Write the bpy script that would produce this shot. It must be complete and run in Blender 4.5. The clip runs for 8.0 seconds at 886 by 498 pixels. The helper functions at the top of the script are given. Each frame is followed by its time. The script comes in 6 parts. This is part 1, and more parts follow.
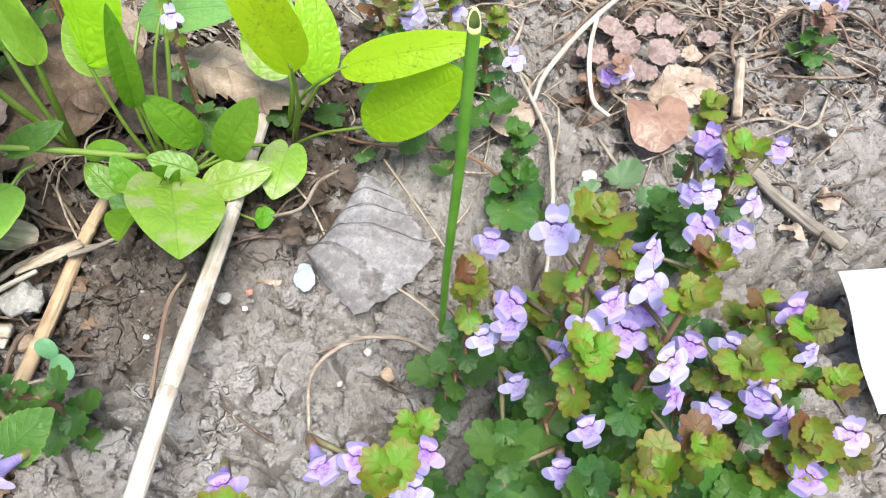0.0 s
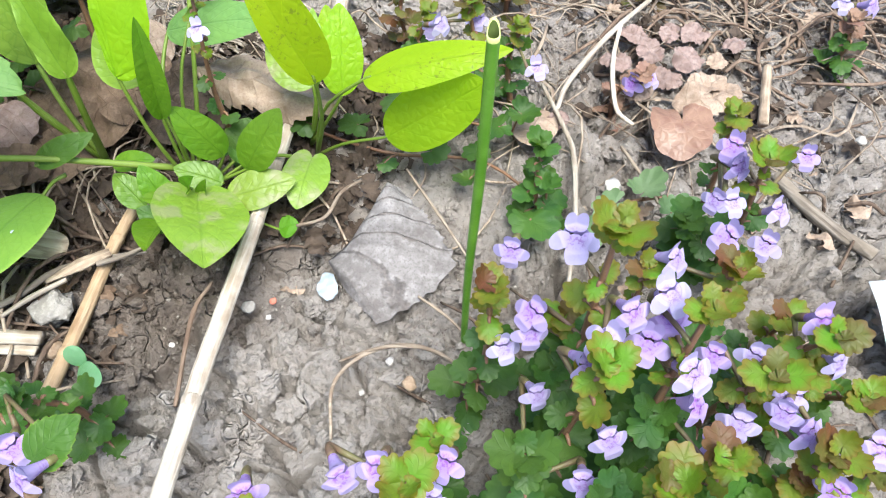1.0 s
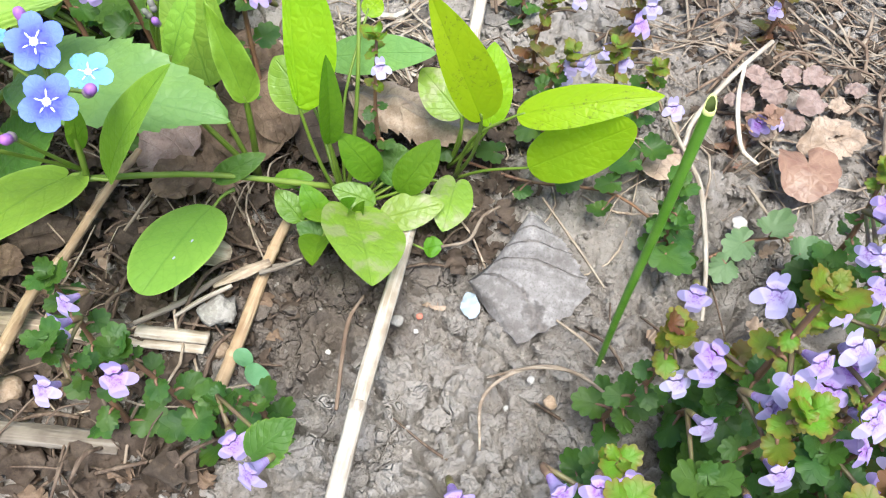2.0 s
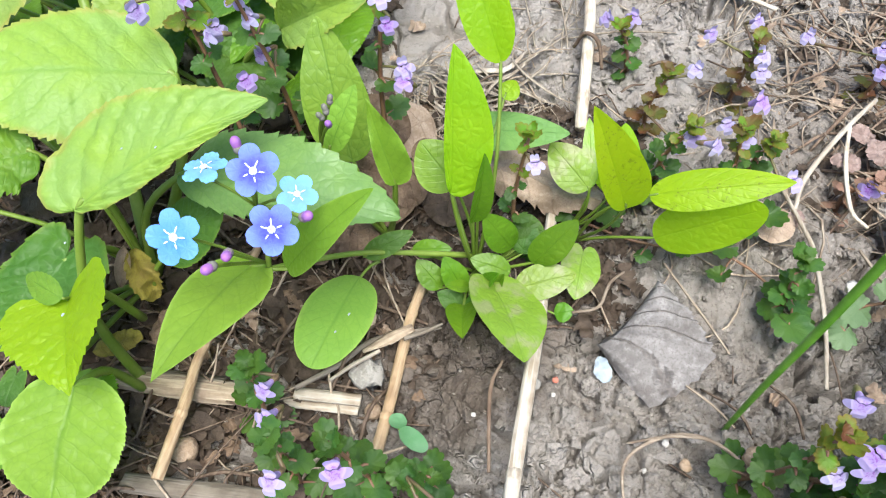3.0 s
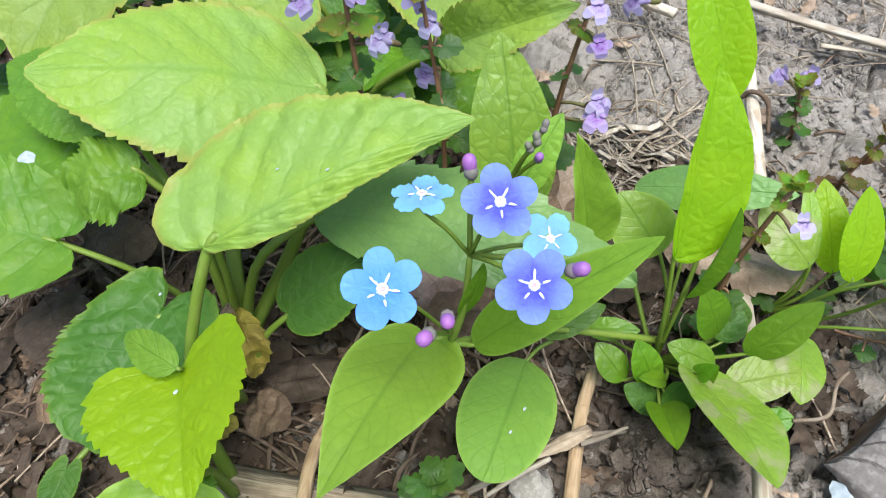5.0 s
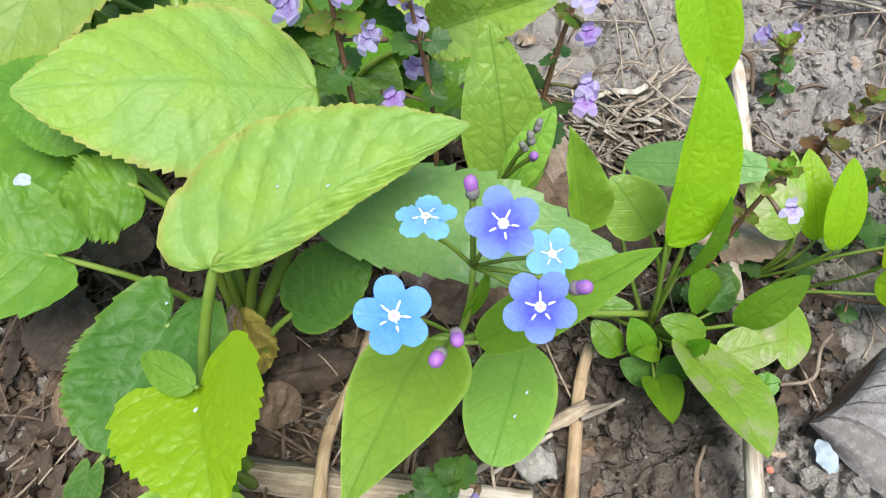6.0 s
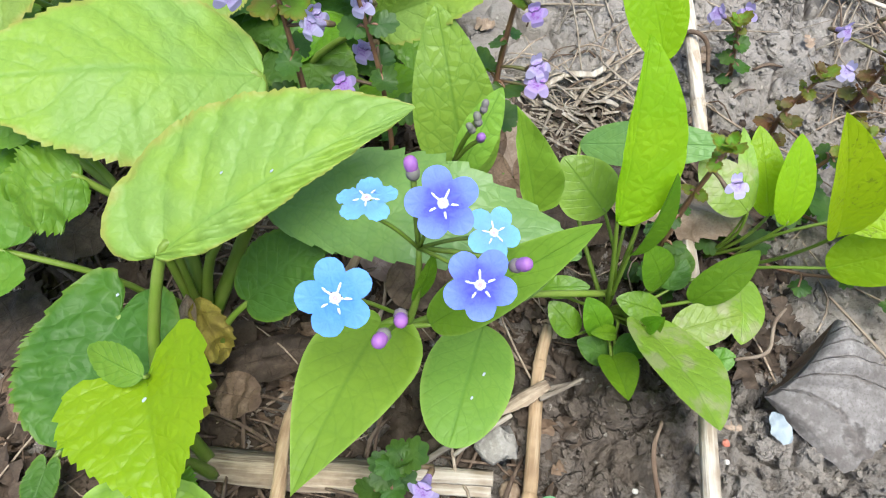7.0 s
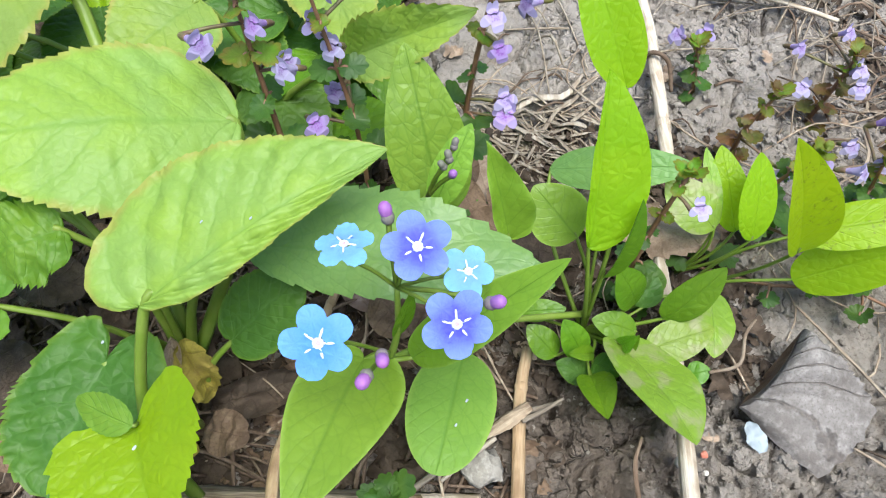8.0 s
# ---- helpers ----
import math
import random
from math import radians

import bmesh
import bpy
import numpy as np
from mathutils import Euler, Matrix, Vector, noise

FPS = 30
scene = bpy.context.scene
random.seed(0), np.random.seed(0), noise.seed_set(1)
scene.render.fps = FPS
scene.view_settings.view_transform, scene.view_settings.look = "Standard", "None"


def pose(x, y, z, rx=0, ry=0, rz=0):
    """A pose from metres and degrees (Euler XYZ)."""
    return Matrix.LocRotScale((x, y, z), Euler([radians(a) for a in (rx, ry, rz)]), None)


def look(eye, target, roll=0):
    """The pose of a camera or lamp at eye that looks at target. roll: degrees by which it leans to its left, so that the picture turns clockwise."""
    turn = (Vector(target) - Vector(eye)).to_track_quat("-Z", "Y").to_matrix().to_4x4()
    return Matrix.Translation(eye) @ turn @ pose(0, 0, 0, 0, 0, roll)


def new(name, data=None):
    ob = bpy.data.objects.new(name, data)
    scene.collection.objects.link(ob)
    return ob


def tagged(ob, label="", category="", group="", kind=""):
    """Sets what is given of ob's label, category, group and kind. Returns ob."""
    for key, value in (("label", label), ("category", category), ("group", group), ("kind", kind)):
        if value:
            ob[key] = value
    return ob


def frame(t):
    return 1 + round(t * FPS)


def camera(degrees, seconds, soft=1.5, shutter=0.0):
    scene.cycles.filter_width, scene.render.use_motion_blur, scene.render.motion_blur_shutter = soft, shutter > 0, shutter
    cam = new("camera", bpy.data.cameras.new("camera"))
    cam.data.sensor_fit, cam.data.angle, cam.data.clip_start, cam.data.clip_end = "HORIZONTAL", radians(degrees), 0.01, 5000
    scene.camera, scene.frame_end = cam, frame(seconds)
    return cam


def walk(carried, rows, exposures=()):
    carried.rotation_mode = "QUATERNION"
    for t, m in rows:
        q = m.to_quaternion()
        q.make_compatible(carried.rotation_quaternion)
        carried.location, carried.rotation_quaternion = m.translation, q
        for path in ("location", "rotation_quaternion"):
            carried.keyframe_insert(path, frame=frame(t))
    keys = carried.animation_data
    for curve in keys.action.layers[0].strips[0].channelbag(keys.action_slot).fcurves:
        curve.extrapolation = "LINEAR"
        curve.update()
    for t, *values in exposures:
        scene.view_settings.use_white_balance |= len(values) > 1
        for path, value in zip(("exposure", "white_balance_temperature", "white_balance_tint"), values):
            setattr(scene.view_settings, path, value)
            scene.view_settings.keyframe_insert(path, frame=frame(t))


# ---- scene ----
cam = camera(63.5, 8.0, soft=1.15)
PATH = [
    (0, (0.022, 0.044, 0.18), (-0.017, 1.116, -1.508), -0.6),
    (0.5, (0.025, 0.042, 0.18), (-0.06, 1.126, -1.499), -2.9),
    (0.8, (0.0249, 0.0431, 0.18), (-0.073, 1.136, -1.492), -3.5),
    (1, (0.023, 0.044, 0.18), (-0.088, 1.135, -1.492), -3.7),
    (1.3, (0.0185, 0.0428, 0.1837), (-0.118, 1.148, -1.477), -4.4),
    (1.5, (0.012, 0.043, 0.189), (-0.115, 1.136, -1.482), -3.5),
    (1.7, (0.004, 0.04, 0.193), (-0.186, 1.123, -1.478), -5.3),
    (2.8, (-0.037, 0.049, 0.222), (-0.254, 1.094, -1.469), -4.9),
    (3, (-0.045, 0.053, 0.23), (-0.302, 1.063, -1.477), -8.1),
    (3.2, (-0.0554, 0.0521, 0.2277), (-0.312, 1.115, -1.447), -6.3),
    (3.5, (-0.074, 0.056, 0.214), (-0.299, 1.166, -1.434), -3.9),
    (3.8, (-0.091, 0.0572, 0.2055), (-0.303, 1.281, -1.362), -1.1),
    (4, (-0.099, 0.064, 0.208), (-0.329, 1.326, -1.327), -2.2),
    (4.2, (-0.1018, 0.0657, 0.1999), (-0.35, 1.299, -1.355), -2.8),
    (4.5, (-0.102, 0.068, 0.193), (-0.397, 1.288, -1.364), -5.0),
    (4.7, (-0.104, 0.068, 0.188), (-0.361, 1.285, -1.378), -3.0),
    (5.8, (-0.113, 0.074, 0.191), (-0.272, 1.215, -1.444), -1.5),
    (6, (-0.113, 0.078, 0.2), (-0.258, 1.146, -1.485), -2.3),
    (6.2, (-0.1102, 0.0819, 0.2116), (-0.207, 1.149, -1.477), -1.2),
    (6.5, (-0.109, 0.077, 0.204), (-0.195, 1.122, -1.499), -1.1),
    (7, (-0.106, 0.077, 0.199), (-0.197, 1.128, -1.5), -1.4),
    (7.2, (-0.1057, 0.0771, 0.1995), (-0.203, 1.132, -1.497), -1.7),
    (7.5, (-0.109, 0.082, 0.199), (-0.176, 1.098, -1.522), -0.4),
    (7.7, (-0.105, 0.083, 0.208), (-0.155, 1.184, -1.461), -2.0),
    (8, (-0.105, 0.079, 0.206), (-0.144, 1.157, -1.478), -1.6),
]
walk(cam, [(t, look(eye, target, roll)) for t, eye, target, roll in PATH],
     exposures=[(0.0, 1.86, 6020, 4), (1.7, 1.82, 6040, 4), (2.8, 1.67, 6130, 4), (3.5, 1.55, 6130, 4), (4.0, 1.39, 6130, 3), (6.0, 1.40, 6100, 3), (8.0, 1.46, 6090, 3)])

# ---------------------------------------------------------------- sky and sun: bright overcast
world = bpy.data.worlds.new("overcast_sky")
scene.world = world
world.use_nodes = True
wn = world.node_tree
sky = wn.nodes.new("ShaderNodeTexSky")
sky.sky_type = "NISHITA"
sky.sun_disc = False
sky.sun_elevation = radians(74)
sky.sun_rotation = radians(150)
sky.dust_density = 3.0
wn.links.new(sky.outputs[0], wn.nodes["Background"].inputs[0])
wn.nodes["Background"].inputs[1].default_value = 0.10
sun_data = bpy.data.lights.new("sun", "SUN")
sun_data.energy = 2.6
sun_data.angle = radians(34)
sun_data.color = (1.0, 0.955, 0.88)
sun = new("sun", sun_data)
sun.matrix_world = look((0.2, -0.35, 1.4), (0, 0, 0))


# ---------------------------------------------------------------- materials
class Mat:
    """A small wrapper that writes node materials in few lines."""

    def __init__(self, name):
        self.m = bpy.data.materials.new(name)
        self.m.use_nodes = True
        self.t = self.m.node_tree
        self.p = self.t.nodes["Principled BSDF"]
        self.out = self.t.nodes["Material Output"]

    def n(self, kind, **props):
        node = self.t.nodes.new("ShaderNode" + kind)
        for k, v in props.items():
            if k == "operation":
                node.operation = v
            elif k == "blend_type":
                node.blend_type = v
            elif k == "feature":
                node.feature = v
        return node

    def put(self, sock, v):
        if isinstance(v, bpy.types.NodeSocket):
            self.t.links.new(v, sock)
        elif isinstance(v, (tuple, list)) and len(v) == 3 and sock.type == "RGBA":
            sock.default_value = (*v, 1)
        else:
            sock.default_value = v

    def math(self, op, a, b=0.0):
        node = self.n("Math", operation=op)
        self.put(node.inputs[0], a)
        self.put(node.inputs[1], b)
        return node.outputs[0]

    def step(self, v, lo, hi, a=0.0, b=1.0):
        node = self.n("MapRange")
        node.interpolation_type = "SMOOTHSTEP"
        for i, x in enumerate((v, lo, hi, a, b)):
            self.put(node.inputs[i], x)
        return node.outputs[0]

    def mix(self, f, a, b, blend="MIX"):
        node = self.n("MixRGB", blend_type=blend)
        for i, x in enumerate((f, a, b)):
            self.put(node.inputs[i], x)
        return node.outputs[0]

    def noise(self, scale, detail=4.0, coord=None, rough=0.55):
        node = self.n("TexNoise")
        node.inputs["Scale"].default_value = scale
        node.inputs["Detail"].default_value = detail
        node.inputs["Roughness"].default_value = rough
        self.t.links.new(coord or self.pos(), node.inputs["Vector"])
        return node.outputs["Fac"]

    def pos(self):
        return self.n("NewGeometry").outputs["Position"]

    def obj(self):
        return self.n("TexCoord").outputs["Object"]

    def uv(self):
        sep = self.n("SeparateXYZ")
        self.t.links.new(self.n("UVMap").outputs[0], sep.inputs[0])
        return sep.outputs[0], sep.outputs[1]

    def warped(self, vec, scale, amount):
        nz = self.n("TexNoise")
        nz.inputs["Scale"].default_value = scale
        self.t.links.new(vec, nz.inputs["Vector"])
        sc = self.n("VectorMath", operation="SCALE")
        sc.inputs["Scale"].default_value = amount
        self.t.links.new(nz.outputs["Color"], sc.inputs[0])
        ad = self.n("VectorMath", operation="ADD")
        self.t.links.new(vec, ad.inputs[0])
        self.t.links.new(sc.outputs[0], ad.inputs[1])
        return ad.outputs[0]

    def random(self):
        return self.n("ObjectInfo").outputs["Random"]

    def bump(self, h, dist, strength=1.0):
        node = self.n("Bump")
        node.inputs["Strength"].default_value = strength
        node.inputs["Distance"].default_value = dist
        self.t.links.new(h, node.inputs["Height"])
        self.t.links.new(node.outputs[0], self.p.inputs["Normal"])
        return node.outputs[0]

    def finish(self, color, rough=0.6, spec=0.4, thin=0.0, thru_color=None, normal=None):
        self.put(self.p.inputs["Base Color"], color)
        self.put(self.p.inputs["Roughness"], rough)
        self.put(self.p.inputs["Specular IOR Level"], spec)
        if thin:
            tr = self.n("BsdfTranslucent")
            self.put(tr.inputs[0], thru_color if thru_color is not None else color)
            if normal is not None:
                self.t.links.new(normal, tr.inputs[1])
            mx = self.n("MixShader")
            mx.inputs[0].default_value = thin
            self.t.links.new(self.p.outputs[0], mx.inputs[1])
            self.t.links.new(tr.outputs[0], mx.inputs[2])
            self.t.links.new(mx.outputs[0], self.out.inputs[0])
        return self.m


VEINS, SLANT = 7.0, 0.62  # side veins per leaf, and how far they lean towards the tip


def leaf_material(name, base, edge, vein, thru, vein_amount=0.35, rough=0.42, spec=0.35, thin=0.3, patches=None, fine=900, mesh_scale=1.0, side_vein=0.3, puffy=0.5, rim=None, cell=330.0, blotch=60.0, net_vein=0.28, rim_at=(0.95, 1.10), specks=None):
    """Green leaf: midrib and side veins, a net of small veins with puffed cells between, mottling and a coloured margin."""
    m = Mat(name)
    u, v = m.uv()
    au = m.math("ABSOLUTE", m.math("SUBTRACT", u, 0.5))
    au = m.math("MULTIPLY", au, 2.0)
    wob = m.math("MULTIPLY", m.math("SUBTRACT", m.noise(220, 2), 0.5), 0.05)
    s = m.math("MULTIPLY", m.math("ADD", m.math("SUBTRACT", v, m.math("MULTIPLY", au, SLANT * 0.5)), wob), VEINS)
    side = m.math("ABSOLUTE", m.math("SINE", m.math("MULTIPLY", s, math.pi)))
    side_line = m.step(side, 0.0, 0.3, 1.0, 0.0)
    mid_line = m.math("MULTIPLY", m.step(au, 0.0, 0.07, 1.0, 0.0), 0.8)
    line = m.math("MAXIMUM", m.math("MULTIPLY", side_line, side_vein), mid_line)
    big = m.noise(blotch, 3)
    c = m.mix(m.step(big, 0.35, 0.65), base, edge)
    c = m.mix(m.math("MULTIPLY", m.step(au, 0.75, 1.0), 0.35), c, edge)
    net = m.n("TexVoronoi", feature="DISTANCE_TO_EDGE")
    net.inputs["Scale"].default_value = 1.0
    cells = m.n("VectorMath", operation="SCALE")
    cells.inputs["Scale"].default_value = cell * mesh_scale
    m.t.links.new(m.obj(), cells.inputs[0])
    m.t.links.new(m.warped(cells.outputs[0], 0.7, 0.45), net.inputs["Vector"])
    puff = m.step(net.outputs["Distance"], -0.1, 0.55)
    hair = m.step(net.outputs["Distance"], 0.0, 0.11, 1.0, 0.0)
    c = m.mix(m.math("MULTIPLY", hair, net_vein), c, vein)
    c = m.mix(m.math("MULTIPLY", line, vein_amount), c, vein)
    grain = m.noise(fine, 3)
    c = m.mix(m.math("MULTIPLY", m.step(grain, 0.35, 0.75), 0.18), c, tuple(x * 0.62 for x in base))
    hue = m.n("HueSaturation")
    m.put(hue.inputs["Hue"], m.math("ADD", 0.488, m.math("MULTIPLY", m.random(), 0.024)))
    m.put(hue.inputs["Value"], m.math("ADD", 0.88, m.math("MULTIPLY", m.random(), 0.24)))
    m.put(hue.inputs["Color"], c)
    c = hue.outputs[0]
    if rim:
        c = m.mix(m.math("MULTIPLY", m.step(m.math("ADD", au, m.math("MULTIPLY", m.noise(300, 2), 0.16)), *rim_at), 0.6), c, rim)
    if patches:
        spot = m.math("MULTIPLY", m.step(m.noise(150, 4), 0.50, 0.66), 0.6)
        c = m.mix(spot, c, patches)
    if specks:
        dots = m.math("MULTIPLY", m.step(m.noise(1100, 2), 0.60, 0.64), m.step(m.noise(95, 1), 0.50, 0.56))
        c = m.mix(m.math("MULTIPLY", dots, 0.8), c, specks)
    h = m.math("ADD", m.math("MULTIPLY", line, -0.45), m.math("MULTIPLY", m.noise(fine * 0.6, 4), 0.22))
    h = m.math("ADD", h, m.math("MULTIPLY", puff, puffy))
    nrm = m.bump(h, 0.0006, 0.55)
    return m.finish(c, m.math("ADD", rough, m.math("MULTIPLY", m.math("SUBTRACT", grain, 0.5), 0.3)), spec, thin, thru, nrm)


LIME = leaf_material("young_leaf", (0.200, 0.345, 0.006), (0.240, 0.375, 0.008), (0.100, 0.210, 0.005), (0.46, 0.72, 0.008), spec=0.28, thin=0.52, cell=400.0, net_vein=0.15, puffy=0.65)
STEMLEAF = leaf_material("stem_leaf", (0.140, 0.262, 0.022), (0.165, 0.290, 0.026), (0.055, 0.145, 0.012), (0.22, 0.40, 0.010), vein_amount=0.55, puffy=0.32, net_vein=0.2, rim=(0.26, 0.38, 0.07))
SMOOTH = leaf_material("smooth_leaf", (0.138, 0.256, 0.036), (0.160, 0.282, 0.040), (0.060, 0.150, 0.016), (0.20, 0.38, 0.016), vein_amount=0.55, puffy=0.32, net_vein=0.2, rim=(0.26, 0.38, 0.07))
GREEN = leaf_material("grown_leaf", (0.080, 0.185, 0.008), (0.110, 0.220, 0.011), (0.045, 0.12, 0.007), (0.15, 0.31, 0.006))
DULLPALE = leaf_material("wavy_leaf", (0.135, 0.250, 0.075), (0.155, 0.275, 0.070), (0.080, 0.18, 0.05), (0.17, 0.33, 0.04))
PALE = leaf_material("toothed_leaf", (0.188, 0.280, 0.060), (0.208, 0.300, 0.038), (0.085, 0.185, 0.022), (0.18, 0.33, 0.014), rough=0.52, spec=0.30, puffy=0.42, side_vein=0.5, vein_amount=0.40, rim=(0.30, 0.235, 0.06), cell=420.0, net_vein=0.12)
FRESH = leaf_material("crinkled_leaf", (0.086, 0.164, 0.016), (0.118, 0.198, 0.016), (0.065, 0.155, 0.014), (0.18, 0.38, 0.008), rough=0.5, spec=0.28, puffy=0.75, side_vein=0.5, vein_amount=0.45, cell=300.0)
# deep green for low and inner leaves, with their shade in the colour
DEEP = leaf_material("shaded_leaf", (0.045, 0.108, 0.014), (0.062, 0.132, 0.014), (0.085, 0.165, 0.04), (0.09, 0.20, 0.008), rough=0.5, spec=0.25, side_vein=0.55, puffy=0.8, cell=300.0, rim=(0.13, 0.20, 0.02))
SPOTTED = leaf_material("mottled_leaf", (0.160, 0.258, 0.024), (0.185, 0.28, 0.028), (0.10, 0.18, 0.025), (0.21, 0.33, 0.02), patches=(0.27, 0.25, 0.15))
NETTED = leaf_material("netted_leaf", (0.150, 0.255, 0.030), (0.180, 0.290, 0.034), (0.050, 0.13, 0.012), (0.20, 0.36, 0.012), vein_amount=0.6, puffy=0.7, cell=300.0, net_vein=0.32)
SPECKED = leaf_material("specked_leaf", (0.228, 0.350, 0.005), (0.264, 0.378, 0.007), (0.125, 0.225, 0.004), (0.47, 0.69, 0.005), spec=0.22, thin=0.5, cell=420.0, net_vein=0.14, puffy=0.35, specks=(0.06, 0.045, 0.015))
IVY_LOOK = dict(fine=1500, mesh_scale=0.012, rough=0.5, spec=0.3, puffy=0.12, blotch=110.0, net_vein=0.05, side_vein=0.28)
IVY = leaf_material("ivy_leaf", (0.029, 0.074, 0.016), (0.052, 0.106, 0.014), (0.028, 0.075, 0.014), (0.12, 0.26, 0.010), **IVY_LOOK)
IVY_BRONZE = leaf_material("ivy_leaf_bronze", (0.080, 0.090, 0.016), (0.115, 0.045, 0.020), (0.06, 0.05, 0.015), (0.20, 0.12, 0.01), **IVY_LOOK)
IVY_TOP = leaf_material("ivy_leaf_top", (0.095, 0.205, 0.011), (0.112, 0.130, 0.014), (0.05, 0.09, 0.012), (0.22, 0.28, 0.010), rim=(0.17, 0.070, 0.016), rim_at=(0.65, 1.2), **IVY_LOOK)
IVY_GREY = leaf_material("ivy_leaf_dull", (0.11, 0.175, 0.075), (0.13, 0.19, 0.09), (0.08, 0.13, 0.05), (0.12, 0.22, 0.03), **IVY_LOOK)
COPPER = leaf_material("copper_leaf", (0.215, 0.125, 0.085), (0.165, 0.085, 0.060), (0.27, 0.17, 0.11), (0.3, 0.14, 0.06), fine=1500, mesh_scale=0.02, thin=0.12, blotch=140.0)


def dry_material(name, base, dark, pale, rough=0.8, along=1.0):
    m = Mat(name)
    st = m.n("Mapping")
    st.inputs["Scale"].default_value = (1, along, 1)
    m.t.links.new(m.obj(), st.inputs[0])
    a = m.noise(130, 5)
    b = m.noise(700, 4, st.outputs[0])
    c = m.mix(m.step(a, 0.3, 0.7), base, dark)
    c = m.mix(m.step(b, 0.42, 0.68, 0.0, 0.7), c, pale)
    c = m.mix(m.step(m.noise(420, 3, st.outputs[0]), 0.5, 0.68, 0.0, 0.55), c, dark)
    hue = m.n("HueSaturation")
    m.put(hue.inputs["Value"], m.math("ADD", 0.75, m.math("MULTIPLY", m.random(), 0.5)))
    m.put(hue.inputs["Color"], c)
    m.bump(b, 0.0008, 0.9)
    return m.finish(hue.outputs[0], rough, 0.25)


def dead_leaf_material(name, base, dark, pale, vein, count=5.0, slant=0.1, ridge=0.4, amount=0.22):
    m = Mat(name)
    u, v = m.uv()
    au = m.math("MULTIPLY", m.math("ABSOLUTE", m.math("SUBTRACT", u, 0.5)), 2.0)
    wob = m.math("MULTIPLY", m.math("SUBTRACT", m.noise(180, 2), 0.5), 0.06)
    s = m.math("MULTIPLY", m.math("ADD", m.math("SUBTRACT", v, m.math("MULTIPLY", au, slant)), wob), count)
    side = m.math("ABSOLUTE", m.math("SINE", m.math("MULTIPLY", s, math.pi)))
    line = m.math("MAXIMUM", m.step(side, 0.0, 0.22, 1.0, 0.0), m.step(au, 0.0, 0.05, 1.0, 0.0))
    net = m.n("TexVoronoi", feature="DISTANCE_TO_EDGE")
    net.inputs["Scale"].default_value = 900
    m.t.links.new(m.pos(), net.inputs["Vector"])
    cell = m.step(net.outputs["Distance"], 0.0, 0.12, 1.0, 0.0)
    c = m.mix(m.step(m.noise(90, 5), 0.3, 0.72), base, dark)
    c = m.mix(m.math("MULTIPLY", m.step(m.noise(380, 5), 0.40, 0.85), 0.55), c, pale)
    c = m.mix(m.math("MULTIPLY", m.step(m.noise(1400, 3), 0.48, 0.68), 0.55), c, dark)
    c = m.mix(m.math("MULTIPLY", cell, 0.07), c, vein)
    c = m.mix(m.math("MULTIPLY", line, amount), c, vein)
    h = m.math("ADD", m.math("ADD", m.math("MULTIPLY", line, ridge), m.math("MULTIPLY", cell, 0.12)), m.noise(420, 5))
    nrm = m.bump(h, 0.0005, 0.9)
    return m.finish(c, 0.75, 0.3, 0.08, base, nrm)


POPLAR = dead_leaf_material("grey_dead_leaf", (0.200, 0.182, 0.176), (0.105, 0.090, 0.084), (0.40, 0.375, 0.365), (0.095, 0.075, 0.066), 6.0, 0.06, 2.4, 0.42)
BROWN = dead_leaf_material("brown_dead_leaf", (0.15, 0.098, 0.064), (0.075, 0.046, 0.03), (0.27, 0.19, 0.13), (0.07, 0.042, 0.026))
TAN = dead_leaf_material("tan_dead_leaf", (0.33, 0.245, 0.185), (0.19, 0.13, 0.09), (0.47, 0.385, 0.31), (0.13, 0.085, 0.055))
YELLOWED = dead_leaf_material("yellowed_leaf", (0.26, 0.21, 0.03), (0.17, 0.12, 0.03), (0.34, 0.29, 0.06), (0.15, 0.10, 0.02))
WITHER = dead_leaf_material("withered_leaf", (0.25, 0.175, 0.155), (0.15, 0.100, 0.085), (0.38, 0.31, 0.285), (0.20, 0.13, 0.10))
STRAW = dry_material("pale_reed", (0.40, 0.345, 0.285), (0.24, 0.185, 0.135), (0.50, 0.455, 0.40), 0.6, 0.06)
REED = dry_material("tan_reed", (0.34, 0.235, 0.14), (0.22, 0.14, 0.08), (0.45, 0.35, 0.235), 0.55, 0.06)
WOOD = dry_material("weathered_wood", (0.25, 0.19, 0.135), (0.12, 0.085, 0.06), (0.40, 0.33, 0.25), 0.85, 0.06)
GREYWOOD = dry_material("grey_wood", (0.20, 0.165, 0.13), (0.12, 0.095, 0.075), (0.30, 0.26, 0.22), 0.9, 0.06)
TWIG = dry_material("brown_twig", (0.13, 0.09, 0.065), (0.08, 0.05, 0.035), (0.21, 0.155, 0.115), 0.8, 0.1)
FIBRE = dry_material("dry_grass", (0.30, 0.25, 0.20), (0.21, 0.16, 0.115), (0.48, 0.42, 0.34), 0.7, 0.1)
STONE = dry_material("grey_stone", (0.29, 0.265, 0.24), (0.20, 0.18, 0.16), (0.38, 0.355, 0.33), 0.85)
PEBBLE = dry_material("brown_pebble", (0.27, 0.19, 0.125), (0.20, 0.135, 0.09), (0.34, 0.26, 0.19), 0.7)
# rotted-leaf brown, made darker still to hold the shade between plants
SHADE_MOULD = dead_leaf_material("rotted_leaf_shade", (0.062, 0.042, 0.030), (0.028, 0.019, 0.013), (0.130, 0.092, 0.066), (0.04, 0.025, 0.018))
BINE = dry_material("dry_bine", (0.25, 0.195, 0.145), (0.15, 0.105, 0.075), (0.36, 0.30, 0.235), 0.75, 0.1)
